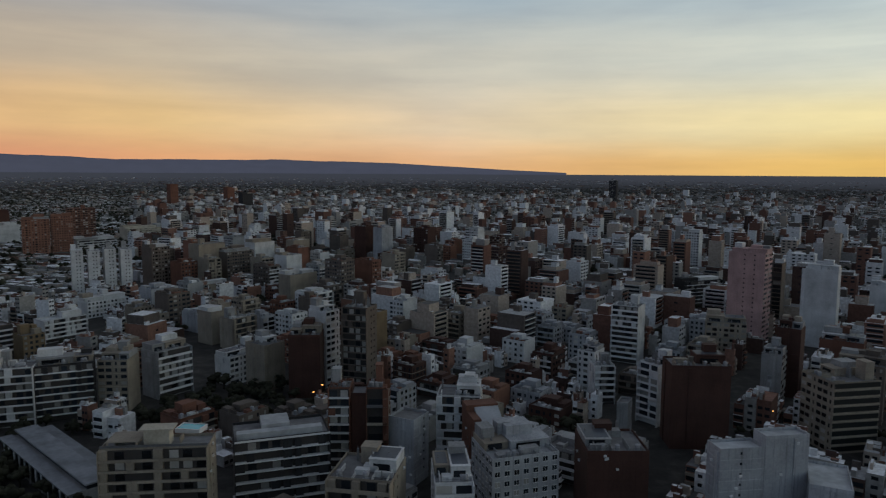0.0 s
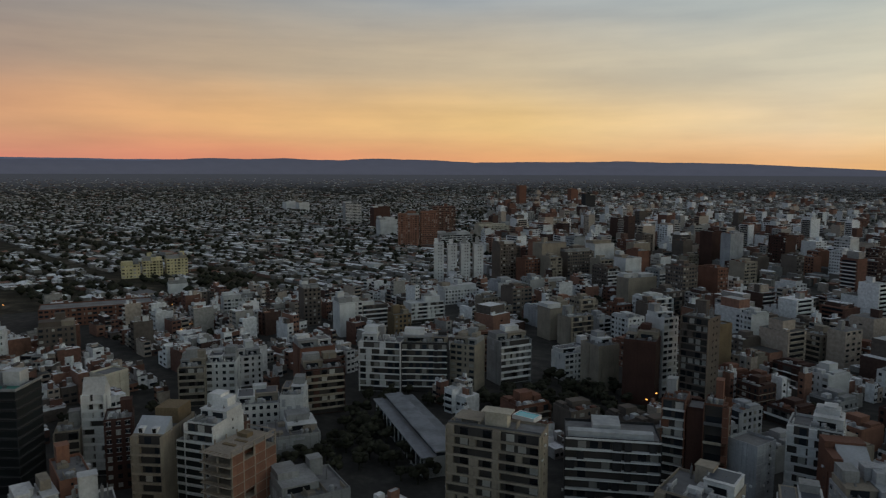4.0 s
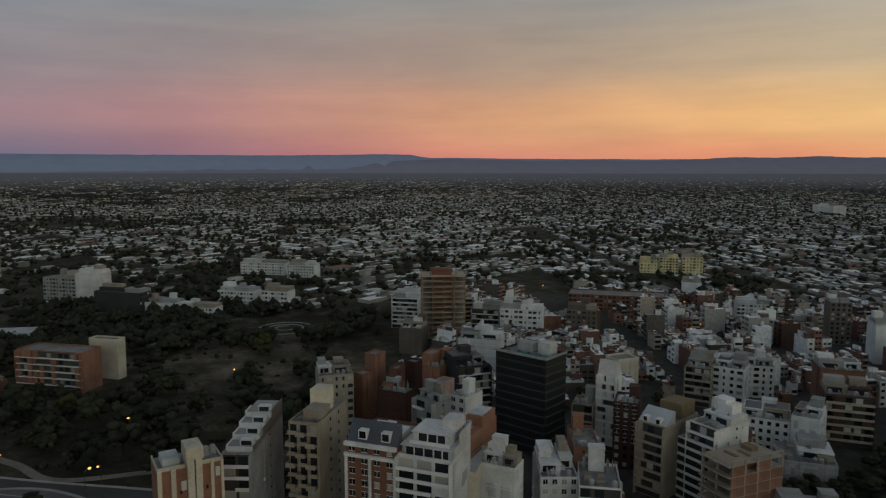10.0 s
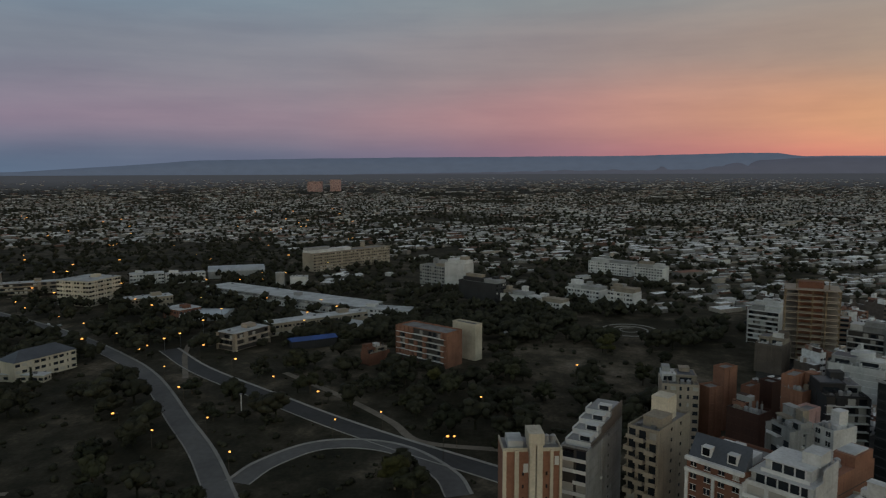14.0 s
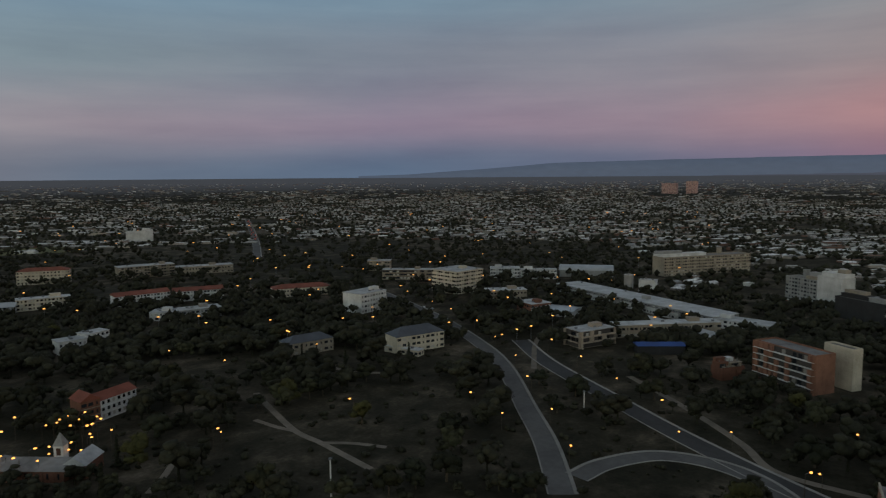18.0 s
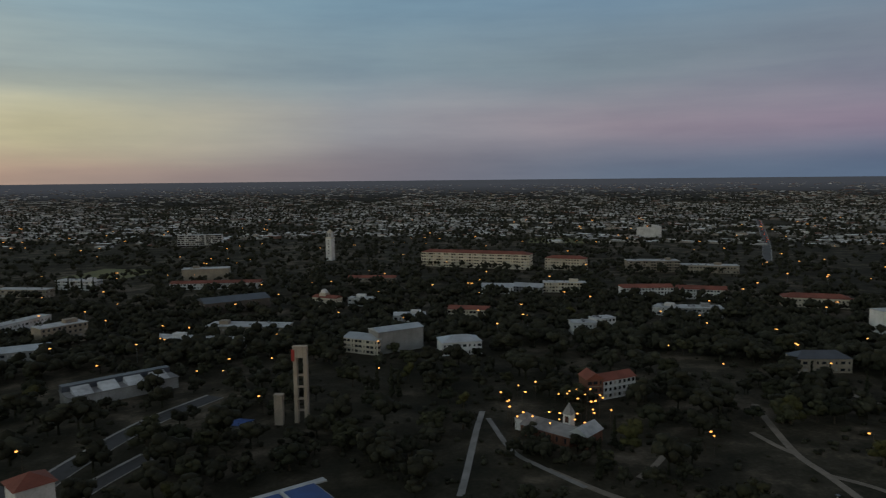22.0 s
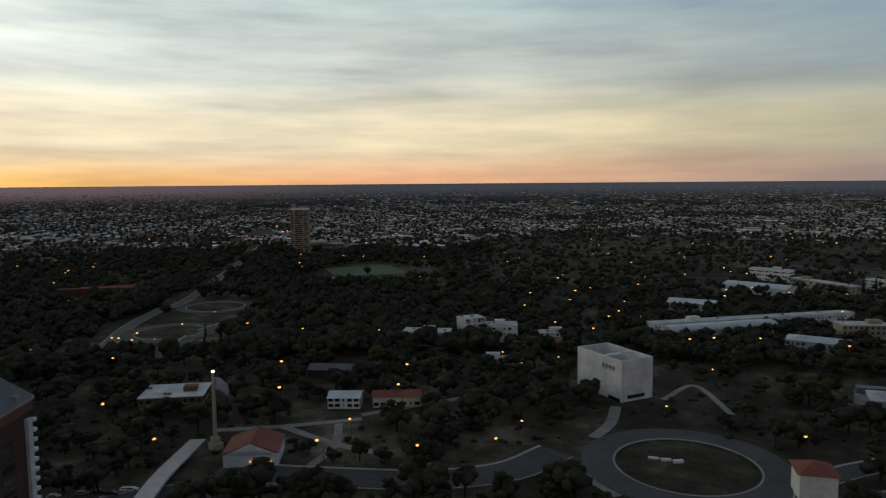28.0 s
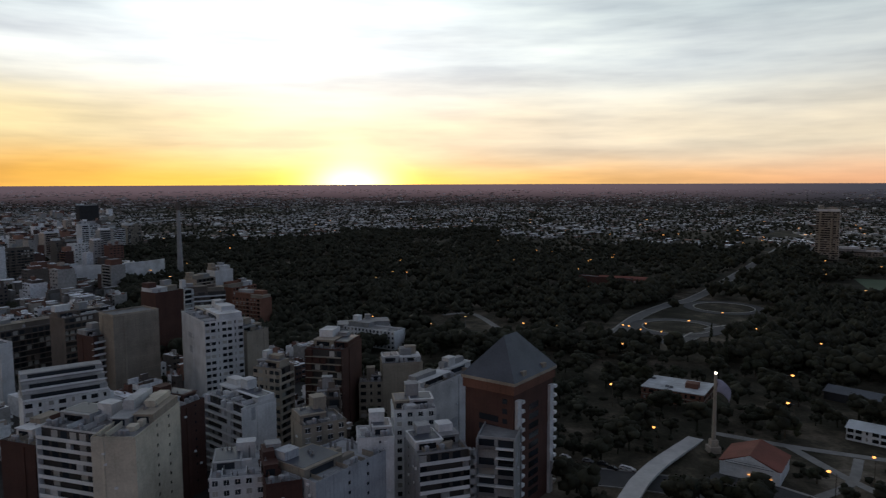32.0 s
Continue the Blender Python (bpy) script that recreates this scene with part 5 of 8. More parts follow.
hall(-272.7, -302.8, 163.2, 29.6, 7.6, 12, "beige", "roof_slate", "hip", 3.5, label="old stone mansion with a slate roof")
hall(-312.8, -254.0, 158.5, 33.2, 10.2, 14, "cream", "roof_slate", "hip", 4.5, label="white mansion with a grey mansard roof")
hall(-314.7, -265.5, 91.9, 25.0, 3.5, 6, "cream", label="arched loggia terrace of the mansion")
hall(-153.9, -290.8, -168.0, 19.5, 8.9, 10, "white", "roof_tile", "gable", 2.5, label="white villa with dark timbering and red roof")
hall(-145.6, -291.2, 176.9, 8.2, 10.2, 10, "brick", "roof_tile", "gable_front", 3, label="red brick gabled house beside the villa")
# ground-floor blocks seen beyond the orange hospital
hall(-474.4, -172.7, 61.9, 75.4, 4.1, 14, "beige", label="long beige school wing with window rows")
hall(-491.6, -122.1, 79.8, 42.3, 5.9, 16, "white", label="white flat-roofed clinic beside the park")
hall(-418.5, -13.0, 96.1, 2.8, 6.7, 3, "white", windows="NNN", label="small white electricity kiosk on grass")


# red-roofed house with a lit porch
house = hall(235.9, -113.6, -129.1, 19.9, 5.4, 18, "white", "roof_tile", "gable_front", 4.0, "NNN", label="white house with red tiled gable roof and lit porch", name="house", category="house")
gx = 235.9, -113.6, -129.1, 19.9
part("gable_wall", prism("gable_wall", "wall_white", [(0, -0.56, 5), (gx[3], -0.56, 5), (gx[3] / 2, -0.56, 9.2), (0, 0.3, 5), (gx[3], 0.3, 5), (gx[3] / 2, 0.3, 8.6)], [(0, 1, 2), (3, 5, 4), (0, 3, 4, 1)]), house)
part("beam", boxes("beam", "steel", (gx[3] * 0.1, -0.66, 5.3, gx[3] * 0.9, -0.5, 5.5)), house)
part("beam", boxes("beam", "steel", (gx[3] * 0.1, -0.66, 6.1, gx[3] * 0.75, -0.5, 6.25)), house)
for u in (0.5, 0.68, 0.86):
    part("porch_lamp", boxes("porch_lamp", "lamp_amber", (gx[3] * u - 0.4, -0.5, 2.2, gx[3] * u + 0.4, -0.3, 2.35)), house, label="lit amber porch lamp")


# ---- landmarks ----
def column_tower():
    x, y, rot, w = -161.6, -4.9, 99.1, 14.4
    h = 38.0
    root = thing("apartment_tower", x, y, rot, "terracotta tower with cream vertical piers and a tall lift shaft", "building")
    claim(x, y, rot, w, 9)
    part("wall", boxes("wall", "wall_terracotta", (0, 0, -0.5, w, 9, h)), root)
    part("roof", boxes("roof", "roof_grey", (0.3, 0.3, h, w - 0.3, 8.7, h + 0.3)), root)
    for u, q, e in ((0.0, 0.06, 0.6), (0.2, 0.07, 0.5), (0.80, 0.05, 0.5), (0.96, 0.04, 0.4)):
        part("pier", boxes("pier", "wall_cream", (w * u, -0.7, -0.5, w * (u + q), 0.1, h + e)), root)
    for u in (0.44, 0.56):
        part("lift_shaft", boxes("lift_shaft", "wall_cream", (w * u, -1.6, -0.5, w * (u + 0.1), 4.0, h + 4.5)), root)
    part("shaft_cap", boxes("shaft_cap", "wall_cream", (w * 0.42, -1.8, h + 2.2, w * 0.68, 4.4, h + 5.0)), root)
    part("parapet", boxes("parapet", "wall_cream", (0, 0, h, w * 0.42, 0.3, h + 0.9), (w * 0.68, 0, h, w, 0.3, h + 0.9), (0, 0.3, h, 0.3, 9, h + 0.9), (w - 0.3, 0.3, h, w, 9, h + 0.9)), root)
    part("water_tank", tank_mesh(), root, (w * 0.74, 3.5, h + 0.3))
    part("water_tank", tank_mesh(), root, (w * 0.85, 3.5, h + 0.3))
    part("roof_shed", boxes("roof_shed", "roof_pale", (w * 0.1, 1.5, h + 0.3, w * 0.36, 7, h + 2.2)), root)
    for k in range(1, 11):
        part("window", boxes("window", "glass", (w * 0.33, -0.05, 0, w * 0.36, 0.1, 0.9)), root, (0, 0, k * 3.2))
        part("window", boxes("window", "glass", (w * 0.73, -0.05, 0, w * 0.76, 0.1, 0.9)), root, (0, 0, k * 3.2))
    part("sign", boxes("sign", "rail_white", (w * 0.35, -0.15, h - 5.2, w * 0.43, 0.0, h - 3.0)), root, label="blank white sign panel")
    part("sign", boxes("sign", "rail_white", (w * 0.88, -0.15, h - 3.4, w * 0.95, 0.0, h - 1.2)), root, label="blank white sign panel")


column_tower()


def frustum(bm, x0, y0, x1, y1, z0, z1, top=1.0):
    cx, cy = (x0 + x1) / 2, (y0 + y1) / 2
    vs = [bm.verts.new((x, y, z0)) for x, y in ((x0, y0), (x1, y0), (x1, y1), (x0, y1))]
    us = [bm.verts.new((cx + (x - cx) * top, cy + (y - cy) * top, z1)) for x, y in ((x0, y0), (x1, y0), (x1, y1), (x0, y1))]
    bm.faces.new(vs[::-1]), bm.faces.new(us)
    for i in range(4):
        j = (i + 1) % 4
        bm.faces.new((vs[i], vs[j], us[j], us[i]))


def bm_part(name, bm, m, parent, label="", at=(0, 0, 0)):
    me = bpy.data.meshes.new(name)
    bm.normal_update()
    bm.to_mesh(me)
    bm.free()
    me.materials.append(MATS[m])
    return part(name, me, parent, at, 0.0, label)


def beam(bm, a, b, r):
    a, b = Vector(a), Vector(b)
    q = (b - a).to_track_quat("Z", "Y").to_matrix().to_4x4()
    bmesh.ops.create_cone(bm, cap_ends=True, segments=6, radius1=r, radius2=r, depth=(b - a).length, matrix=Matrix.Translation((a + b) / 2) @ q)


def water_tower(x, y, rot, w, z0, z1):
    root = thing("water_tower", x, y, rot, "white water tower with a square tank, red roof and lattice legs", "water tower")
    claim(x - 4, y - 4, 0, 8, 8)
    bm = bmesh.new()
    frustum(bm, -w / 2, -w / 2, w / 2, w / 2, z0, z1)
    bm_part("tank", bm, "wall_white", root)
    bm = bmesh.new()
    frustum(bm, -w / 2 - 0.8, -w / 2 - 0.8, w / 2 + 0.8, w / 2 + 0.8, z1, z1 + 2.6, 0.05)
    bm_part("roof", bm, "roof_tile", root, "red pyramid roof")
    bm = bmesh.new()
    frustum(bm, -w / 2 + 0.6, -w / 2 + 0.6, w / 2 - 0.6, w / 2 - 0.6, z0 - 0.9, z0)
    bm_part("tank_base", bm, "wall_white", root)
    s = w / 2 - 1.0
    for i in range(3):
        for j in range(3):
            if i == j == 1:
                continue
            px, py = (i - 1) * s, (j - 1) * s
            bm = bmesh.new()
            beam(bm, (px * 1.25, py * 1.25, 0), (px, py, z0 - 0.8), 0.34)
            bm_part("leg", bm, "wall_white", root)
    for k in range(1, 5):
        z = (z0 - 1) * k / 5
        q = s * (1.25 - 0.25 * z / z0)
        bm = bmesh.new()
        for a, b in (((-q, -q), (q, -q)), ((q, -q), (q, q)), ((q, q), (-q, q)), ((-q, q), (-q, -q))):
            beam(bm, (*a, z), (*b, z), 0.2)
        bm_part("ring_beam", bm, "wall_white", root)


wt = 63.5, -205.3
water_tower(wt[0], wt[1], 32, 9.6, 16.5, 24.0)


def campanile():
    """Slim white tower: plain shaft, gallery, narrower belfry with openings and a small cap."""
    root = thing("bell_tower", -86.8, -913.0, 144, "slim white bell tower with a narrower top", "tower")
    claim(-92, -918, 0, 12, 12)
    part("shaft", boxes("shaft", "wall_white", (-4.2, -4.2, -0.5, 4.2, 4.2, 29)), root)
    part("gallery", boxes("gallery", "wall_cream", (-4.8, -4.8, 29, 4.8, 4.8, 30)), root)
    belfry = part("belfry", boxes("belfry", "wall_white", (-3.0, -3.0, 30, 3.0, 3.0, 36.5)), root)
    # openings are thin dark boxes on the solid belfry, coloured as shade
    for u in (-1.5, 1.5):
        part("opening", boxes("opening", "joint_and_shade", (u - 0.7, -3.06, 31, u + 0.7, -2.9, 35)), belfry)
    for k in range(1, 7):
        part("window", boxes("window", "glass", (-0.6, -4.26, 0, 0.6, -4.1, 1.6)), root, (0, 0, k * 4.2))
    bm = bmesh.new()
    frustum(bm, -3.4, -3.4, 3.4, 3.4, 36.5, 40.5, 0.1)
    bm_part("cap", bm, "wall_cream", root, "small pointed cap")


campanile()


def cube_hall():
    """White windowless cube with a sunken roof court."""
    x, y = 173.2, -283.4
    h = 20.1
    lx, ly = 205.4, -294.0
    ang = math.atan2(y - ly, x - lx)
    w = math.hypot(x - lx, y - ly)
    root = thing("cube_hall", lx, ly, math.degrees(ang), "white windowless cube building with a sunken roof court", "building")
    claim(lx, ly, math.degrees(ang), w, w)
    rx, ry = 170.1, -302.4
    d = math.hypot(rx - x, ry - y)
    part("wall", boxes("wall", "wall_white", (0, 0, -0.5, w, d, h - 9.0)), root)
    part("rim", boxes("rim", "wall_white", (0, 0, h - 9.0, w, 0.8, h), (0, d - 0.8, h - 9.0, w, d, h), (0, 0.8, h - 9.0, 0.8, d - 0.8, h), (w - 0.8, 0.8, h - 9.0, w, d - 0.8, h)), root)
    # court floor coloured near black in place of its deep shade
    part("roof", boxes("roof", "joint_and_shade", (0.8, 0.8, h - 9.0, w - 0.8, d - 0.8, h - 8.8)), root)
    part("roof_beam", boxes("roof_beam", "wall_white", (w * 0.55, 1.2, h - 1.0, w * 0.6, d - 1.2, h - 0.2)), root)
    part("slot_window", boxes("slot_window", "glass", (w - 0.1, d * 0.2, 1.2, w + 0.06, d * 0.75, 3.0)), root)
    part("entrance", boxes("entrance", "glass", (w * 0.72, -0.06, 0.0, w * 0.98, 0.1, 1.6)), root)
    for i in range(4):
        part("sign_bar", boxes("sign_bar", "steel", (0, -0.12, 0, w * 0.055, 0.0, 1.9)), root, (w * (0.58 + i * 0.075), 0, h - 5.6), label="dark emblem bar on the white wall")
    part("sign_rule", boxes("sign_rule", "steel", (w * 0.58, -0.1, h - 6.3, w * 0.86, 0.0, h - 6.05)), root)


cube_hall()


def twin_pillar():
    x, y = -14.5, -300.0
    h = 33.6
    root = thing("concrete_mast", x, y, 162, "weathered concrete tower of twin pillars with a top block", "tower")
    claim(x - 4, y - 4, 0, 8, 8)
    for u in (-3.0, 1.4):
        part("pillar", boxes("pillar", "wall_concrete", (u, -1.3, -0.5, u + 1.6, 1.3, h * 0.86)), root)
    part("head", boxes("head", "wall_concrete", (-3.0, -1.3, h * 0.86, 3.0, 1.3, h), (-3.2, -1.5, h, 3.2, 1.5, h + 0.35)), root)
    part("banner", boxes("banner", "red_cloth", (-3.6, -1.55, h * 0.82, -2.2, -1.4, h * 0.97)), root, label="faded red banner")
    for k in range(1, 5):
        part("link", boxes("link", "wall_concrete", (-1.4, -0.9, h * 0.155 * k, 1.4, 0.9, h * 0.155 * k + 0.6)), root)
    lx, ly = -4.9, -300.2
    hh = 6.6
    other = thing("concrete_pylon", lx, ly, 162, "short weathered concrete pylon beside the trees", "tower")
    part("shaft", boxes("shaft", "wall_concrete", (-1.8, -1.4, -0.5, 1.8, 1.4, 13.0)), other)
    part("cap", boxes("cap", "wall_concrete", (-2.0, -1.6, 13.0, 2.0, 1.6, 13.4)), other)


mat("red_cloth", (0.35, 0.05, 0.045), var=0.3)
twin_pillar()


def chapel():
    x, y, rot, w = -100.4, -260.3, 123.4, 23.2
    root = thing("chapel", x, y, rot, "red and white chapel with grey roofs and a small steeple", "church")
    claim(x, y, rot, w, 18)
    part("nave_wall", boxes("nave_wall", "wall_brick", (0, 0, -0.5, w, 12, 4.2)), root)
    part("nave_roof", roof_mesh("gable", "roof_grey", w, 12, 4.2, 2.6), root)
    arm = part("transept_wall", boxes("transept_wall", "wall_brick", (w - 2, 3, -0.5, w + 6, 15, 5.0)), root)
    part("transept_roof", roof_mesh("gable_front", "roof_pale", 8, 12, 5.0, 3.0), root, (w - 2, 3, 0))
    part("apse_wall", boxes("apse_wall", "wall_white", (-5, 3, -0.5, 0, 10, 5.0)), root)
    part("apse_roof", roof_mesh("hip", "roof_grey", 5, 7, 5.0, 2.0), root, (-5, 3, 0))
    steeple = part("steeple", boxes("steeple", "wall_white", (w - 8, 8, 4, w - 4.6, 11.4, 10.0)), root)
    bm = bmesh.new()
    frustum(bm, w - 8.3, 7.7, w - 4.3, 11.7, 10.0, 14.5, 0.03)
    bm_part("spire", bm, "wall_grey", steeple, "pointed grey spire")
    part("louvre", boxes("louvre", "wall_darkbrick", (w - 7, 7.9, 6.6, w - 5.4, 8.05, 9.2)), steeple)
    for i in range(6):
        part("window", boxes("window", "glass", (-0.4, -0.06, 1.2, 0.4, 0.1, 3.2)), root, (w * (i + 0.5) / 6, 0, 0))
        part("pilaster", boxes("pilaster", "wall_brick", (-0.2, -0.25, 0, 0.2, 0.0, 4.1)), root, (w * i / 6 + 0.3, 0, 0))


chapel()


def dome_house():
    x, y, rot, w, h = -39.4, -581.8, 139.0, 23.0, 7.9
    root = hall(x, y, rot, w, h, 10, "cream", "roof_tile", "gable", 2.0, label="cream observatory house with a small white dome")
    bm = bmesh.new()
    bmesh.ops.create_uvsphere(bm, u_segments=16, v_segments=8, radius=3.2)
    bmesh.ops.delete(bm, geom=[v for v in bm.verts if v.co.z < -0.1], context="VERTS")
    drum = part("drum", boxes("drum", "wall_cream", (w * 0.25, 2, h, w * 0.25 + 6, 8, h + 3.5)), root)
    bm_part("dome", bm, "wall_white", drum, "white dome", (w * 0.25 + 3, 5, h + 3.5))


dome_house()


def brick_turret():
    """Brick tower with white corner strips, zigzag balconies and a hipped slate roof."""
    x, y, rot, w = 230.3, -25.7, -159.8, 23.8
    h = 43.5
    bx, by = 227.7, -50.5
    ax, ay = 207.9, -33.9
    rot2 = math.degrees(math.atan2(by - ay, bx - ax))
    w2 = math.hypot(bx - ax, by - ay)
    root = thing("corner_tower", ax, ay, rot2, "dark brick tower with white balcony strips and a hipped slate roof", "building")
    d = 18.0
    claim(ax, ay, rot2, w2, d)
    part("wall", boxes("wall", "wall_darkbrick", (0, 0, -0.5, w2, d, h - 4)), root)
    part("attic", boxes("attic", "wall_brick", (-0.6, -0.6, h - 4, w2 + 0.6, d + 0.6, h - 1.0)), root)
    part("cornice", boxes("cornice", "wall_beige", (-1.0, -1.0, h - 1.0, w2 + 1.0, d + 1.0, h)), root)
    part("roof", roof_mesh("hip", "roof_slate", w2, d, h, 12.0, 1.0), root, label="steep hipped slate roof")
    for u in (1.0, w2 - 3.4):
        strip = part("corner_strip", boxes("corner_strip", "wall_white", (u, -1.0, 0, u + 2.4, 0.0, h - 6)), root)
        for k in range(1, 13):
            part("balcony", boxes("balcony", "rail_white", (u + 2.4, -1.4, 0, u + 4.0, 0, 1.0)), strip, (0, 0, k * 3))
    for k in range(1, 11):
        part("window", boxes("window", "glass", (w2 * 0.38, -0.06, 0, w2 * 0.62, 0.1, 2.0)), root, (0, 0, k * 3.2))
    for k in range(3, 10):
        part("window", boxes("window", "glass", (-0.06, d * 0.3, 0, 0.1, d * 0.7, 2.0)), root, (0, 0, k * 3.2 + 1))
    for u, v in ((0.42, 3.4), (0.58, 3.4)):
        part("skylight", prism("skylight", "rail_white", [(w2 * u - 0.6, v, h + v * 1.38), (w2 * u + 0.6, v, h + v * 1.38), (w2 * u + 0.6, v + 1.0, h + v * 1.38 + 1.5), (w2 * u - 0.6, v + 1.0, h + v * 1.38 + 1.5), (w2 * u, v + 1.2, h + v * 1.38)], [(0, 1, 2, 3), (0, 4, 1), (1, 4, 2), (2, 4, 3), (3, 4, 0)]), root, label="pale skylight in the slate")
    for k in range(1, 12):
        part("window", boxes("window", "glass", (-0.06, d * 0.12, 0, 0.1, d * 0.22, 1.6)), root, (0, 0, k * 3.2 + 1))
    for u in (0.25, 0.75):
        part("dormer", boxes("dormer", "wall_beige", (w2 * u - 1.2, -0.4, h, w2 * u + 1.2, 2.5, h + 2.2)), root)


brick_turret()


def beacon_spire():
    x, y = 788.3, 247.4
    h = 92.1
    root = thing("beacon_tower", x, y, 0, "slender tapering grey concrete beacon tower", "tower")
    bm = bmesh.new()
    bmesh.ops.create_cone(bm, cap_ends=True, segments=10, radius1=3.6, radius2=2.0, depth=h * 0.82, matrix=Matrix.Translation((0, 0, h * 0.41)))
    bm_part("shaft", bm, "wall_grey", root)
    bm = bmesh.new()
    bmesh.ops.create_cone(bm, cap_ends=True, segments=10, radius1=3.0, radius2=2.2, depth=h * 0.1, matrix=Matrix.Translation((0, 0, h * 0.87)))
    bm_part("lantern", bm, "wall_greybrown", root)
    bm = bmesh.new()
    bmesh.ops.create_cone(bm, cap_ends=True, segments=8, radius1=0.9, radius2=0.1, depth=h * 0.08, matrix=Matrix.Translation((0, 0, h * 0.96)))
    bm_part("needle", bm, "steel", root)


beacon_spire()


def arc_wall(name, m, cx, cy, r, a0, a1, z0, z1, t, parent, n=28):
    vs, fs = [], []
    for i in range(n + 1):
        a = radians(a0 + (a1 - a0) * i / n)
        for rr in (r, r - t):
            for z in (z0, z1):
                vs.append((cx + rr * math.cos(a), cy + rr * math.sin(a), z))
    for i in range(n):
        b = i * 4
        fs += [(b, b + 4, b + 5, b + 1), (b + 2, b + 3, b + 7, b + 6), (b + 1, b + 5, b + 7, b + 3), (b, b + 2, b + 6, b + 4)]
    fs += [(0, 1, 3, 2), (4 * n, 4 * n + 2, 4 * n + 3, 4 * n + 1)]
    return part(name, mesh_of(name, vs, fs, (m,)), parent)


def civic_centre():
    ax, ay, rot, w = 747.4, 332.8, -48.7, 79.6
    root = thing("civic_hall", ax, ay, rot, "curved white civic hall with a ring-shaped pavilion beside it", "building")
    claim(ax, ay, rot, w, 30)
    part("wall", boxes("wall", "wall_white", (0, 6, -0.5, w * 0.95, 22, 15)), root)
    arc_wall("curved_front", "wall_white", w * 0.5, w * 1.15, w * 1.18, 238, 302, 0, 19, 2.0, root)
    part("window_band", boxes("window_band", "glass", (w * 0.3, 5.5, 9, w * 0.75, 6.2, 13)), root)
    arc_wall("ring_wall", "wall_white", w * 0.72, 60, w * 0.2, 0, 360, 8, 14, 8, root, 36)
    arc_wall("ring_glass", "glass", w * 0.72, 60, w * 0.19, 0, 360, 0, 8, 6, root, 36)


civic_centre()


# long exhibition hall with three stepped roof strips
def long_hall():
    fx, fy = -155.1, 250.9
    nx, ny = -106.6, 206.5
    L = math.hypot(nx - fx, ny - fy)
    rot = math.degrees(math.atan2(ny - fy, nx - fx))
    root = thing("exhibition_hall", fx, fy, rot, "long low hall with parallel pale roof strips and dark glazing", "building")
    claim(fx, fy, rot, L, 16)
    part("wall", boxes("wall", "wall_grey", (0, -8, -0.5, L, 8, 7.5)), root)
    part("clerestory", boxes("clerestory", "glass", (0.2, -3, 7.5, L - 0.2, 3, 9.0)), root)
    part("roof_ridge", boxes("roof_ridge", "hall_roof", (-0.6, -3.8, 9.0, L + 0.6, 3.8, 9.5)), root)
    part("roof_side", boxes("roof_side", "hall_roof", (-0.6, -9, 7.5, L + 0.6, -4.6, 7.9)), root)
    part("roof_side", boxes("roof_side", "hall_roof", (-0.6, 4.6, 7.5, L + 0.6, 9, 7.9)), root)
    part("glass_front", boxes("glass_front", "glass", (0.5, -8.1, 1, L - 0.5, -7.9, 6.5)), root)
    part("glass_front", boxes("glass_front", "glass", (0.5, 7.9, 1, L - 0.5, 8.1, 6.5)), root)
    for k in range(12):
        part("mullion", boxes("mullion", "rail_white", (-0.15, -8.4, 0, 0.15, -8.0, 7.5)), root, (L * (k + 0.5) / 12, 0, 0))


long_hall()


# rooftop pool and pergola of the beige block
def roof_pool():
    x, y, rot, w = -77.4, 194.9, -8.1, 7.6
    root = thing("roof_pool", x, y, rot, "small lit turquoise swimming pool on a flat roof", "swimming pool", z=30.2)
    part("basin", boxes("basin", "rail_white", (0, 0, -0.8, w, 0.3, 0.5), (0, 4.7, -0.8, w, 5, 0.5), (0, 0.3, -0.8, 0.3, 4.7, 0.5), (w - 0.3, 0.3, -0.8, w, 4.7, 0.5)), root)
    part("water", boxes("water", "pool_water", (0.3, 0.3, -0.8, w - 0.3, 4.7, 0.3)), root)


roof_pool()


# sawtooth studio
def sawtooth():
    x, y, rot, w = 88.7, -346.6, -152.3, 51.0
    root = thing("studio_building", x, y, rot, "long studio with slanted white skylights on a dark roof", "building")
    claim(x, y, rot, w, 16)
    part("wall", boxes("wall", "wall_grey", (0, 0, -0.5, w, 16, 5.5)), root)
    part("roof", boxes("roof", "roof_grey", (-0.4, -0.4, 5.5, w + 0.4, 16.4, 5.8)), root)
    for k in range(4):
        u = w * (0.06 + 0.235 * k)
        sky_me = prism("skylight", "roof_pale", [(u, 0.5, 5.8), (u + w * 0.16, 0.5, 5.8), (u + w * 0.16, 9, 8.4), (u, 9, 8.4), (u, 9, 5.8), (u + w * 0.16, 9, 5.8)], [(0, 1, 2, 3), (3, 2, 5, 4), (0, 3, 4), (1, 5, 2)])
        part("skylight", sky_me, root)
    part("roof_ridge", boxes("roof_ridge", "roof_slate", (0, 11, 5.8, w, 16, 8.6)), root)


sawtooth()


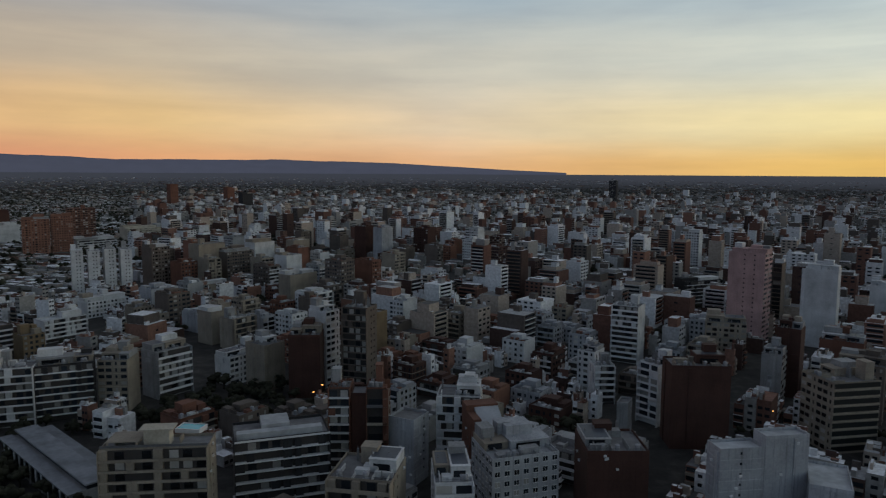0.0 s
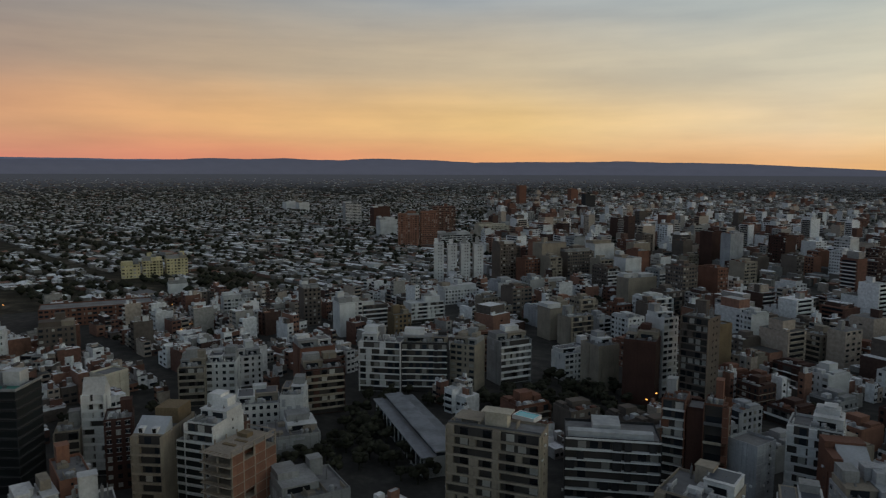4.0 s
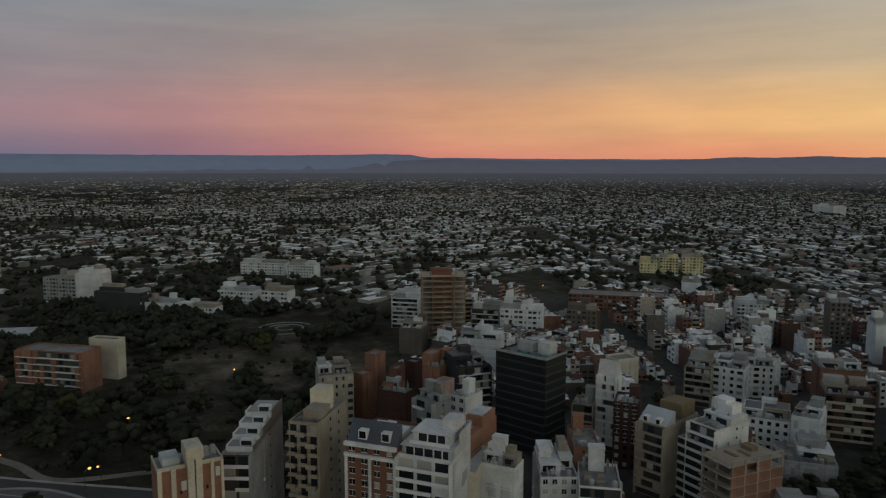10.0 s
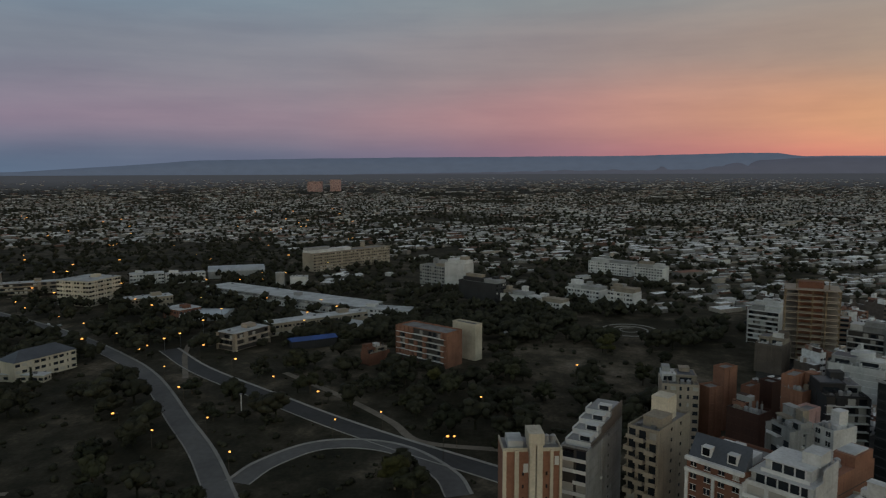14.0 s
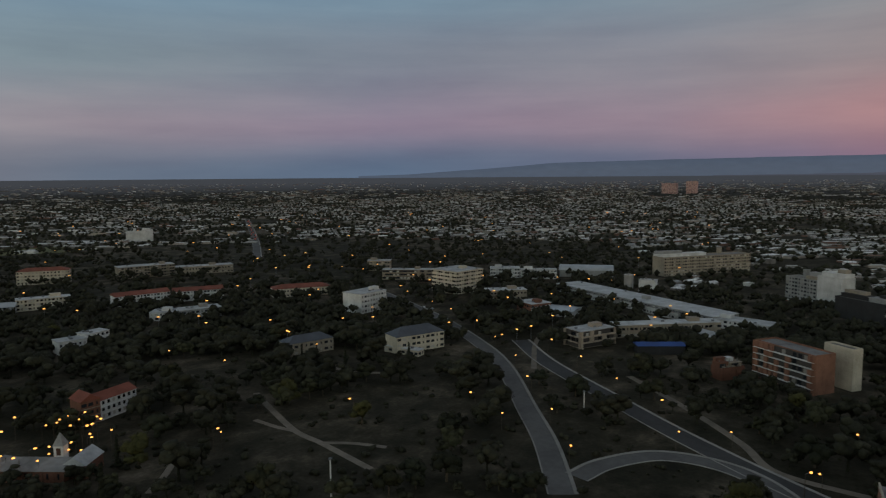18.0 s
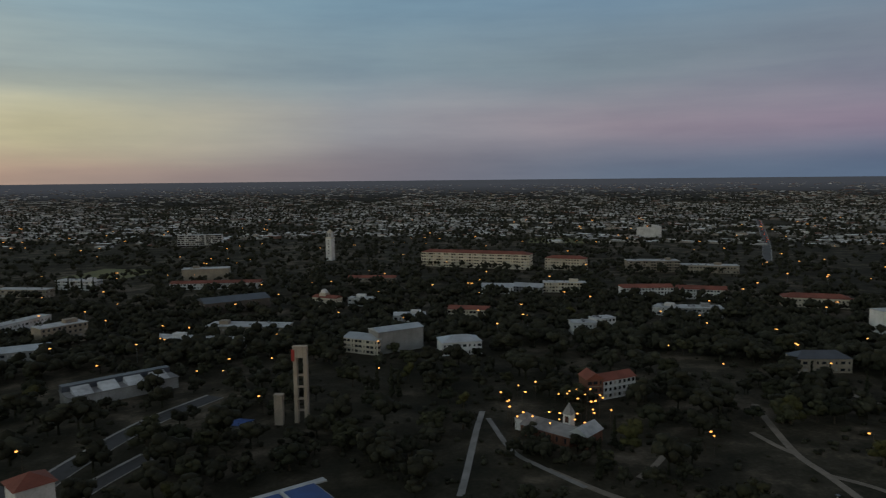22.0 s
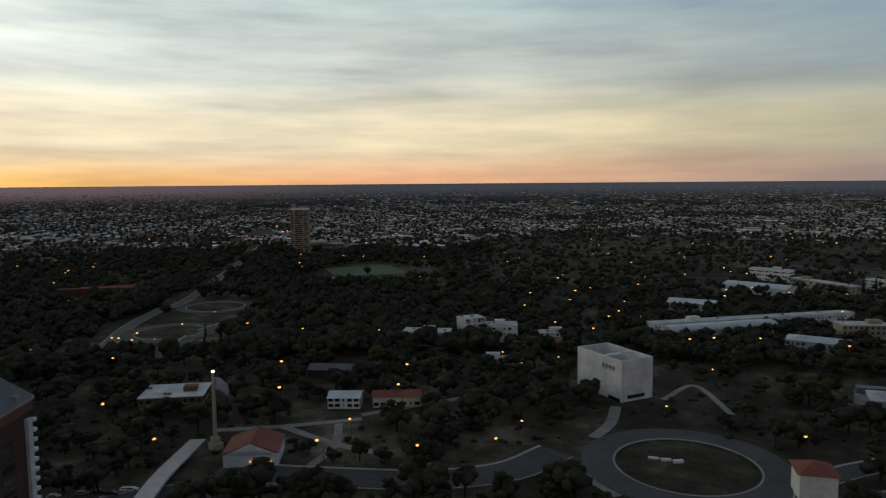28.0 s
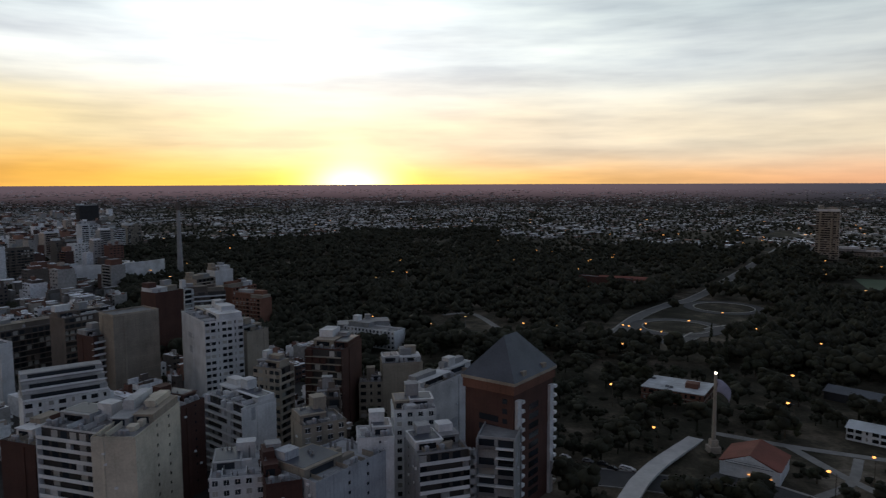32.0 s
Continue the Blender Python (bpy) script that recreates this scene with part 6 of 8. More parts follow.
# blue-roofed hall close below
def blue_hall():
    x, y, rot, w = 15.6, -199.5, -158.0, 37.0
    root = thing("blue_hall", x, y, rot, "low hall with blue roof panels and white ridge strips", "building")
    claim(x - 5, y - 5, rot, w + 10, 26)
    part("wall", boxes("wall", "wall_grey", (0, -14, -0.5, w, 10, 5.5)), root)
    for k in range(3):
        u = k * w / 3
        part("roof_panel", boxes("roof_panel", "blue_roof", (u + 0.4, -15, 5.5, u + w / 3 - 0.8, 11, 6.0)), root)
        part("ridge_strip", boxes("ridge_strip", "roof_pale", (u - 0.5, -15.2, 5.6, u + 0.4, 11.2, 6.5)), root)
    part("canopy", boxes("canopy", "roof_pale", (-1, 11, 5.2, w + 4, 14, 5.7)), root)


blue_hall()


# lamp-topped mast beside the avenue
def mast_flag():
    x, y = 256.1, -120.5
    h = 31.0
    root = thing("flag_mast", x, y, 0, "tall pale mast with a lamp on top and a hanging flag", "flagpole")
    bm = bmesh.new()
    bmesh.ops.create_cone(bm, cap_ends=True, segments=10, radius1=0.95, radius2=0.55, depth=h, matrix=Matrix.Translation((0, 0, h / 2)))
    bm_part("pole", bm, "wall_beige", root)
    part("plinth", boxes("plinth", "wall_concrete", (-2.2, -2.2, -0.3, 2.2, 2.2, 2.5), (-1.4, -1.4, 2.5, 1.4, 1.4, 5.0)), root)
    bm = bmesh.new()
    bmesh.ops.create_uvsphere(bm, u_segments=10, v_segments=6, radius=0.6, matrix=Matrix.Translation((0, 0, h + 0.4)))
    bm_part("beacon", bm, "lamp_white", root, "bright white top lamp")
    vs, fs = [], []
    n = 10
    for i in range(n + 1):
        for j in range(6):
            u, v = i / n, j / 5
            vs.append((-0.6 * math.sin(u * 9 + v) * u * 0.8, -0.6 - u * 5.5 - 0.3 * math.sin(v * 4), h - 2 - v * 5 - u * u * 4.5))
    fs = [(i * 6 + j, i * 6 + j + 1, (i + 1) * 6 + j + 1, (i + 1) * 6 + j) for i in range(n) for j in range(5)]
    flag = part("flag", mesh_of("flag", vs, fs, ("flag_cloth",), smooth=True), root, label="limp pale flag")
    sol = flag.modifiers.new("thick", "SOLIDIFY")
    sol.thickness = 0.05


mat("flag_cloth", (0.32, 0.33, 0.42), var=0.3)
mast_flag()


# ---- roads, paths ----
ROADS = []


def spline(pts, n=10):
    out = []
    P = [Vector(p) for p in pts]
    P = [P[0] * 2 - P[1]] + P + [P[-1] * 2 - P[-2]]
    for a, b, c, d in zip(P, P[1:], P[2:], P[3:]):
        for i in range(n):
            t = i / n
            out.append(0.5 * ((2 * b) + (c - a) * t + (2 * a - 5 * b + 4 * c - d) * t * t + (3 * b - a - 3 * c + d) * t ** 3))
    return out + [P[-2]]


def strip_mesh(name, line, off0, off1, z, m, thick=0.4):
    vs, fs = [], []
    n = len(line)
    for i, p in enumerate(line):
        t = (line[min(i + 1, n - 1)] - line[max(i - 1, 0)]).normalized()
        q = Vector((-t.y, t.x))
        for o in (off0, off1):
            e = p + q * o
            vs += [(e.x, e.y, z), (e.x, e.y, z - thick)]
    for i in range(n - 1):
        b = i * 4
        fs += [(b, b + 2, b + 6, b + 4), (b + 1, b + 5, b + 7, b + 3), (b, b + 4, b + 5, b + 1), (b + 2, b + 3, b + 7, b + 6)]
    return mesh_of(name, vs, fs, (m,))


def road(w, *pts, kerbs=True, lamps=0.0, m="asphalt"):
    line = spline([(pts[i], pts[i + 1]) for i in range(0, len(pts), 2)])
    ob = tagged(new("road", strip_mesh("road", line, -w / 2, w / 2, 0.06 + 0.007 * len(ROADS), m)), "worn grey asphalt road through the park", "road", kind="structure")
    if kerbs:
        for s in (-1, 1):
            k = tagged(new("kerb", strip_mesh("kerb", line, s * w / 2, s * (w / 2 + (1.3 if s > 0 else 0.5)), 0.2 + 0.006 * len(ROADS) + 0.003 * s, "kerb")), "pale concrete kerb and gutter", "kerb", kind="structure")
    ROADS.append(([tuple(p) for p in line[::4]] + [tuple(line[-1])], w + 3))
    if lamps:
        run = 0.0
        for a, b in zip(line, line[1:]):
            run += (b - a).length
            if run > lamps:
                run = 0.0
                t = (b - a).normalized()
                LAMPS.append((b.x - t.y * (w / 2 + 1.5), b.y + t.x * (w / 2 + 1.5)))


def path(w, *pts, m="path_dirt"):
    line = spline([(pts[i], pts[i + 1]) for i in range(0, len(pts), 2)])
    tagged(new("path", strip_mesh("path", line, -w / 2, w / 2, 0.04 + 0.006 * len(ROADS), m)), "pale trodden dirt footpath across dry grass" if m == "path_dirt" else "pale paved footpath", "path", kind="structure")
    ROADS.append(([tuple(p) for p in line[::4]] + [tuple(line[-1])], w))


LAMPS = [(1428.2, 37.5), (1420.6, -14.2), (1530.1, -46.3), (1545.5, -82.0), (1538.9, -125.6), (1435.1, -160.7), (1516.3, -274.0), (1746.6, -347.7),
         (1374.8, -325.7), (868.9, 96.3), (843.9, -152.7), (834.3, -228.5), (897.9, -280.4), (835.5, -133.4), (933.2, -204.0), (276.9, -164.7), (240.7, -205.1), (227.3, -188.1),
         (-289.9, -17.3), (-349.3, 25.7), (86.8, -274.1), (157.2, -344.3), (144.7, -275.6), (-176.0, -498.5), (-63.6, -401.7),
         (-294.9, 274.0), (-340.2, 302.5), (-319.8, 290.0), (-512.4, 290.8), (-413.0, 359.2), (-54.5, 306.3), (-58.4, 299.8), (136.4, 275.4), (-229.1, 343.2), (-350.2, 314.6)]
road(10, -384.8, -211.3, -344.9, -171.3, -301.1, -112.9, -278.0, -81.3, -255.8, -47.1, -237.6, -15.8, -219.7, 13.4, lamps=36, m="asphalt_dark")
road(8.5, -475.0, -401.8, -416.8, -301.2, -364.9, -231.0, -327.2, -190.5, -270.9, -145.4, -238.8, -119.8, -201.8, -94.9, lamps=40)
road(8, -216.8, -96.3, -232.9, -92.3, -250.3, -79.9, -254.9, -61.9, -248.8, -43.8, -230.9, -27.1, -215.6, -20.8, lamps=45)
road(9, 77.3, -258.2, 68.9, -280.5, 50.2, -317.6, 24.3, -348.8, m="asphalt_dark")
road(7, 63.2, -247.7, 53.4, -264.6, 44.2, -278.7, m="asphalt_dark")
road(10, -1136.8, -1398.9, -771.8, -931.2, -581.8, -698.5)
path(3.5, -345.6, -125.1, -312.1, -86.9, -281.3, -56.4, -260.0, -39.8, -255.1, -7.6)
path(3, -217.5, -265.7, -204.6, -238.9, -192.6, -211.0, -189.1, -192.1, -181.6, -160.4)
path(2.5, -192.0, -235.8, -191.5, -220.5, -192.6, -211.0)
path(2.5, -189.0, -193.7, -196.2, -182.1, -200.5, -168.8)
path(2.5, -124.9, -209.3, -135.9, -217.1, -144.6, -224.6)
path(3, -97.0, -224.9, -107.5, -202.5, -117.5, -186.3)
path(2.6, -94.0, -291.4, -84.7, -270.6, -67.7, -229.1, -60.8, -212.8, m="pavement_concrete")
path(2.2, -93.6, -282.0, -90.9, -245.2, -95.6, -227.9, -103.8, -207.4, m="pavement_concrete")
path(3, -272.8, -279.9, -270.9, -252.1, -279.7, -234.4)
path(3, -330.2, -172.8, -381.4, -198.6, -420.1, -211.2)
path(4, 275.4, -130.4, 259.7, -152.8, 242.7, -182.8, m="pavement_concrete")
path(4, 259.7, -152.8, 227.6, -156.9, 203.9, -164.1, m="pavement_concrete")
path(3.5, 245.1, -172.2, 224.8, -155.5, 214.9, -137.8, m="pavement_concrete")
path(4, 247.0, -186.0, 238.8, -213.1, 232.4, -235.2, m="pavement_concrete")
path(5, 171.8, -276.9, 161.1, -255.3, 156.8, -236.0, m="pavement_concrete")
path(6, 143.5, -201.9, 131.0, -201.0, 120.0, -197.7, m="pavement_concrete")
path(5, 546.2, -31.6, 550.8, -54.7, 504.4, -66.9, 460.3, -70.7, m="pavement_concrete")
path(3, 161.4, -301.3, 161.2, -333.6, 128.5, -303.2, m="pavement_concrete")
road(9, 445.8, -135.1, 524.5, -183.0, 578.0, -228.8, 643.6, -292.3, 1053.6, -591.9)
road(8, 452.3, -121.2, 445.8, -151.3, 442.6, -183.5, 471.9, -214.2, 498.3, -266.9, lamps=40)
road(14, 239.2, -58.0, 230.1, -85.9, 217.5, -110.2, m="asphalt_dark")
road(15, 235.0, -110.6, 205.0, -133.7, 174.5, -160.7, 159.5, -186.0, 158.4, -213.3, lamps=34, m="asphalt_dark")


def roundabout(cx, cy, r, w, label):
    n = 48
    ring = [Vector((cx + math.cos(2 * math.pi * i / n) * (r + w / 2), cy + math.sin(2 * math.pi * i / n) * (r + w / 2))) for i in range(n + 1)]
    tagged(new("road_circle", strip_mesh("road_circle", ring, -w / 2, w / 2, 0.35, "asphalt_dark")), "asphalt ring of a traffic circle", "road", kind="structure")
    inner = [Vector((cx + math.cos(2 * math.pi * i / n) * r, cy + math.sin(2 * math.pi * i / n) * r)) for i in range(n + 1)]
    tagged(new("kerb_ring", strip_mesh("kerb_ring", inner, -0.4, 0.4, 0.5, "kerb")), "pale kerb round the grass island", "kerb", kind="structure")
    bm = bmesh.new()
    bmesh.ops.create_cone(bm, cap_ends=True, segments=48, radius1=r - 0.4, radius2=r * 0.6, depth=0.8, matrix=Matrix.Translation((cx, cy, 0.3)))
    me = bpy.data.meshes.new("lawn_island")
    bm.to_mesh(me)
    bm.free()
    me.materials.append(MATS["land"])
    tagged(new("lawn_island", me), label, "lawn", kind="structure")
    claim(cx - r - w, cy - r - w, 0, 2 * (r + w), 2 * (r + w), 0)


rc = 116.6, -236.2
roundabout(rc[0], rc[1], 26, 12, "round grass island in the traffic circle")
for k in range(3):
    q = thing("sculpture_slab", rc[0] + 11 - k * 4.2, rc[1] + 4 - k * 1.5, 30 + k * 12, "pale stone slab lying on the grass island", "sculpture", "slabs on the island", 0.5)
    part("slab", boxes("slab", "wall_white", (-1.9, -0.8, 0, 1.9, 0.8, 0.7 + 0.25 * k)), q)
rd = 485.0, -198.0
roundabout(rd[0], rd[1], 24, 9, "oval grass island with shrubs")
re2 = 559.0, -268.0
roundabout(re2[0], re2[1], 24, 8, "grass island between the park roads")
re_ = -466.5, 69.7
for rr, a0, a1, ww in ((18, 0, 360, 1.5), (11.5, 20, 260, 1.2), (6.5, 150, 420, 1.2)):
    pts = [v for i in range(17) for a in (radians(a0 + (a1 - a0) * i / 16),) for v in (re_[0] + rr * math.cos(a), re_[1] + rr * math.sin(a))]
    path(ww, *pts, m="pavement_concrete")


def shell_tower():
    """Unfinished tower: bare floor slabs on columns round a dark core."""
    x, y, rot, w, h = -393.9, 141.0, 72.0, 27.1, 41.4
    d, n = 22.0, 13
    root = thing("unfinished_tower", x, y, rot, "unfinished ochre concrete tower with open floors", "building")
    claim(x, y, rot, w, d)
    part("core", boxes("core", "wall_brick", (w * 0.25, d * 0.3, -0.5, w * 0.7, d * 0.75, h + 3.5)), root)
    fh = h / n
    slab = boxes("floor_slab", "wall_concrete", (0, 0, -0.3, w, d, 0.0))
    column = boxes("column", "wall_ochre", (-0.3, -0.3, 0, 0.3, 0.3, h))
    guard = boxes("guard_board", "wall_concrete", (0.2, 0.05, 0.75, w * 0.46, 0.12, 0.95), (0.2, 0.05, 0.3, w * 0.46, 0.12, 0.42))
    for f in range(1, n + 1):
        part("floor_slab", slab, root, (0, 0, f * fh))
        if f < n:
            part("guard_board", guard, root, (w * (0.5 if f % 3 else 0.02), 0, f * fh))
    for i in range(5):
        for v in (0.4, d - 0.4):
            part("column", column, root, (0.4 + (w - 0.8) * i / 4, v, 0))
    for v in (d * 0.35, d * 0.68):
        for u in (0.4, w - 0.4):
            part("column", column, root, (u, v, 0))
    part("roof_frame", boxes("roof_frame", "wall_ochre", (w * 0.2, d * 0.2, h, w * 0.22, d * 0.22, h + 5), (w * 0.78, d * 0.2, h, w * 0.8, d * 0.22, h + 5), (w * 0.2, d * 0.2, h + 4.6, w * 0.8, d * 0.24, h + 5)), root)


shell_tower()


def frame_block():
    """Half-built block: bare slabs on columns, brick infill on one flank, stub columns along the roof edge."""
    x, y, rot, w, d, h, n = -156.9, 144.7, 2.5, 11.4, 20.3, 22.0, 7
    root = thing("unfinished_block", x, y, rot, "half-built concrete block with open floors and brick infill", "building")
    claim(x, y, rot, w, d)
    fh = h / n
    part("core", boxes("core", "wall_brick", (w * 0.2, d * 0.25, -0.5, w * 0.75, d * 0.8, h - 0.3)), root)
    slab = boxes("floor_slab", "wall_concrete", (0, -1.2, -0.28, w, d, 0.0))
    column = boxes("column", "wall_concrete", (-0.25, -0.25, -0.5, 0.25, 0.25, h))
    stub = boxes("stub_column", "wall_concrete", (-0.18, -0.18, 0, 0.18, 0.18, 1.5))
    for f in range(1, n + 1):
        part("floor_slab", slab, root, (0, 0, f * fh))
        part("guard_rail", boxes("guard_rail", "wall_ochre", (0.1, -1.15, 0.85, w - 0.1, -1.08, 0.95), (0.1, -1.15, 0.4, w - 0.1, -1.08, 0.48)), root, (0, 0, f * fh))
        if f < n:
            for k in range(4):
                if (f * 3 + k) % 7 and f < n - 1 or k in (0, 2):
                    part("brick_infill", boxes("brick_infill", "wall_terracotta", (0, -d / 8 + 0.25, 0.02, 0.22, d / 8 - 0.25, fh - 0.3)), root, (w - 0.12, d * (k + 0.5) / 4, f * fh))
    for i in range(3):
        part("column", column, root, (0.4 + (w - 0.8) * i / 2, 0.3, 0))
    for i in range(5):
        part("column", column, root, (w - 0.2, 0.3 + (d - 0.6) * i / 4, 0))
        for u in (0.2, w - 0.2):
            part("stub_column", stub, root, (u, 0.3 + (d - 0.6) * i / 4, h))
    part("edge_beam", boxes("edge_beam", "wall_concrete", (w - 0.4, 0.1, 1.3, w, d, 1.6), (0, d - 0.3, 1.3, w - 0.4, d, 1.6)), root, (0, 0, h))
    part("lumber_stack", boxes("lumber_stack", "wall_ochre", (w * 0.2, d * 0.3, 0, w * 0.6, d * 0.36, 0.4), (w * 0.3, d * 0.5, 0, w * 0.7, d * 0.55, 0.3), (w * 0.15, d * 0.66, 0, w * 0.5, d * 0.8, 1.2)), root, (0, 0, h))


frame_block()


def skyline_tower(x, y, w, h):
    """A lone tower out where the land climbs to the skyline."""
    k = 3000 / math.hypot(x, y)
    ob = tower(x * k, y * k, 96, w, 30, h, "pink", "WNN", top=False, label="far peach-coloured tower alone on the plain")
    ob.location.z = land(x * k, y * k)


skyline_tower(-2167.9, -693.7, 60, 42)
skyline_tower(-2172.2, -620.5, 42, 50)


def lamp_mast(x, y, h):
    root = thing("lamp_mast", x, y, 0, "tall pale lamp mast standing in the park", "street lamp")
    part("pole", boxes("pole", "rail_white", (-0.16, -0.16, 0, 0.16, 0.16, h)), root)
    part("lamp_head", boxes("lamp_head", "steel", (-0.5, -0.5, h, 0.5, 0.5, h + 0.4)), root)


lamp_mast(-280.2, -121.6, 9.5)
lamp_mast(-157.6, -156.8, 13.0)


# curved footbridge over the avenue
def footbridge():
    line = spline([(203.9, -68.4), (222.3, -80.2), (241.9, -94.0), (270.9, -120.0)])
    vs, fs = [], []
    n = len(line)
    root = thing("footbridge", 0, 0, 0, "curved pale concrete footbridge over the avenue", "bridge")
    for i, p in enumerate(line):
        t = (line[min(i + 1, n - 1)] - line[max(i - 1, 0)]).normalized()
        q = Vector((-t.y, t.x))
        z = 5.4 * min(1.0, 1.4 * (1 - i / (n - 1)))
        for o in (-3.2, 3.2):
            e = p + q * o
            vs += [(e.x, e.y, z + 0.15), (e.x, e.y, z - 0.7)]
    for i in range(n - 1):
        b = i * 4
        fs += [(b, b + 2, b + 6, b + 4), (b + 1, b + 5, b + 7, b + 3), (b, b + 4, b + 5, b + 1), (b + 2, b + 3, b + 7, b + 6)]
    part("deck", mesh_of("deck", vs, fs, ("bridge_deck",)), root)
    ROADS.append(([tuple(p) for p in line[::4]], 9))
    for i in range(2, n - 8, 5):
        p = line[i]
        part("pier", boxes("pier", "wall_concrete", (-0.5, -0.5, -0.5, 0.5, 0.5, 5.4 * min(1.0, 1.4 * (1 - i / (n - 1))) - 0.6)), root, (p.x, p.y, 0))


mat("bridge_deck", (0.50, 0.49, 0.48), var=0.2, fine=0.6)
footbridge()


# lawns that stay open
LAWNS = [(*rc, 46), (*re_, 36), (*rd, 46), (674.2, -517.4, 50), (-174.2, -190.7, 34), (-245.0, -190.5, 30), (167.5, -212.5, 26), (222.0, -166.9, 16), (-383.8, 22.7, 30), (-79.7, -230.8, 30), (249.6, -132.6, 24), (-240.0, -95.2, 30), (-229.7, -127.9, 25), (-224.8, -72.1, 26)]


def field(x, y, r, label, m):
    bm = bmesh.new()
    bmesh.ops.create_cone(bm, cap_ends=True, segments=4, radius1=r, radius2=r, depth=0.3, matrix=Matrix.Translation((x, y, -0.05)) @ pose(0, 0, 0, 0, 0, 20))
    me = bpy.data.meshes.new("sports_field")
    bm.to_mesh(me)
    bm.free()
    me.materials.append(MATS[m])
    tagged(new("sports_field", me), label, "field", kind="structure")


mat("turf", (0.055, 0.085, 0.045), var=0.25, big=0.03, fine=0.3)
mat("turf_dry", (0.13, 0.13, 0.055), var=0.25, big=0.03, fine=0.3)
field(661.1, -507.3, 60, "green sports pitch with faint lines", "turf")
field(165.5, -860.7, 55, "dry yellow-green playing field", "turf_dry")
field(-481.6, -1070.6, 70, "pale green stadium bank", "turf_dry")
LAWNS += [(436.0, -178.0, 32), (505.0, -240.0, 40), (559.0, -268.0, 44), (520.0, -205.0, 30), (470.0, -150.0, 30), (468.0, -62.0, 26), (500.0, -52.0, 24), (588.4, -451.7, 45), (597.2, -522.0, 45), (648.7, -441.9, 40), (444.4, -170.6, 26), (467.2, -219.3, 20), (462.5, -145.5, 22), (417.7, -179.6, 20), (499.9, -38.2, 18), (175.4, -216.9, 16), (508.2, -26.8, 18), (165.5, -860.7, 50), (-481.6, -1070.6, 60)]


# ---- city carpet ----
# street grids: one heading for each quarter of the town
QUARTERS = ((315, 384, -36.0), (24, 62, -18.0), (62, 98, -60.0), (98, 140, -24.0), (140, 190, -58.0), (190, 240, -16.0), (240, 315, -38.0))

# wooded pockets between the blocks
GREEN = [(-93.9, 318.1, 50), (-144.2, 213.0, 42), (-173.8, 239.1, 44), (-134.4, 192.2, 40), (-109.0, 311.4, 34), (-110.5, 342.3, 25)]


def quad_box(vs, fs, ix, cx, cy, z0, w, d, h, ang, mi, mtop):
    """A turned box with a roof slot of its own, as two islands."""
    c, s = math.cos(ang), math.sin(ang)
    o = len(vs)
    for sx, sy in ((-1, -1), (1, -1), (1, 1), (-1, 1)):
        px, py = sx * w / 2, sy * d / 2
        for z in (z0, z0 + h):
            vs.append((cx + c * px - s * py, cy + s * px + c * py, z))
    for i in range(4):
        j = (i + 1) % 4
        fs.append((o + 2 * i, o + 2 * j, o + 2 * j + 1, o + 2 * i + 1))
        ix.append(mi)
    p = len(vs)
    for sx, sy in ((-1, -1), (1, -1), (1, 1), (-1, 1)):
        px, py = sx * w / 2, sy * d / 2
        vs.append((cx + c * px - s * py, cy + s * px + c * py, z0 + h - 0.15))
    fs.append((p, p + 1, p + 2, p + 3))
    ix.append(mtop)


def gable(vs, fs, ix, cx, cy, z0, w, d, h, ang, mi):
    c, s = math.cos(ang), math.sin(ang)
    o = len(vs)
    for px, py, z in ((-w / 2, -d / 2, 0), (w / 2, -d / 2, 0), (w / 2, d / 2, 0), (-w / 2, d / 2, 0), (-w / 2, 0, h), (w / 2, 0, h)):
        vs.append((cx + c * px - s * py, cy + s * px + c * py, z0 + z))
    for f in ((0, 1, 5, 4), (2, 3, 4, 5), (0, 4, 3), (1, 2, 5)):
        fs.append(tuple(o + i for i in f))
        ix.append(mi)


ICO = None


OCT = ([(1, 0, 0), (-1, 0, 0), (0, 1, 0), (0, -1, 0), (0, 0, 1), (0, 0, -1)], [(0, 2, 4), (2, 1, 4), (1, 3, 4), (3, 0, 4), (2, 0, 5), (1, 2, 5), (3, 1, 5), (0, 3, 5)])


def clump(vs, fs, x, y, z, rx, rz, rnd, far=False):
    """A ragged leafy lump: a dented icosahedron."""
    global ICO
    if ICO is None:
        bm = bmesh.new()
        bmesh.ops.create_icosphere(bm, subdivisions=1, radius=1.0)
        ICO = ([tuple(v.co) for v in bm.verts], [tuple(v.index for v in f.verts) for f in bm.faces])
        bm.free()
    o = len(vs)
    t = rnd.random() * 6.28
    c, s = math.cos(t), math.sin(t)
    shape = OCT if far else ICO
    for a, b, e in shape[0]:
        k = rnd.uniform(0.72, 1.22)
        vs.append((x + (c * a - s * b) * rx * k, y + (s * a + c * b) * rx * k, z + e * rz * k))
    fs += [tuple(o + i for i in f) for f in shape[1]]


def leafy(vs, fs, x, y, s, rnd, n=8, far=False):
    """A crown of many small ragged clumps."""
    for k in range(n):
        a, q = k * 2.4 + rnd.uniform(-0.5, 0.5), rnd.uniform(0.15, 1.0) * 2.8 * s
        clump(vs, fs, x + math.cos(a) * q, y + math.sin(a) * q, (5.6 - 0.4 * q / s + rnd.uniform(-1.8, 0.6)) * s, rnd.uniform(1.2, 2.2) * s, rnd.uniform(1.1, 2.0) * s, rnd, far)


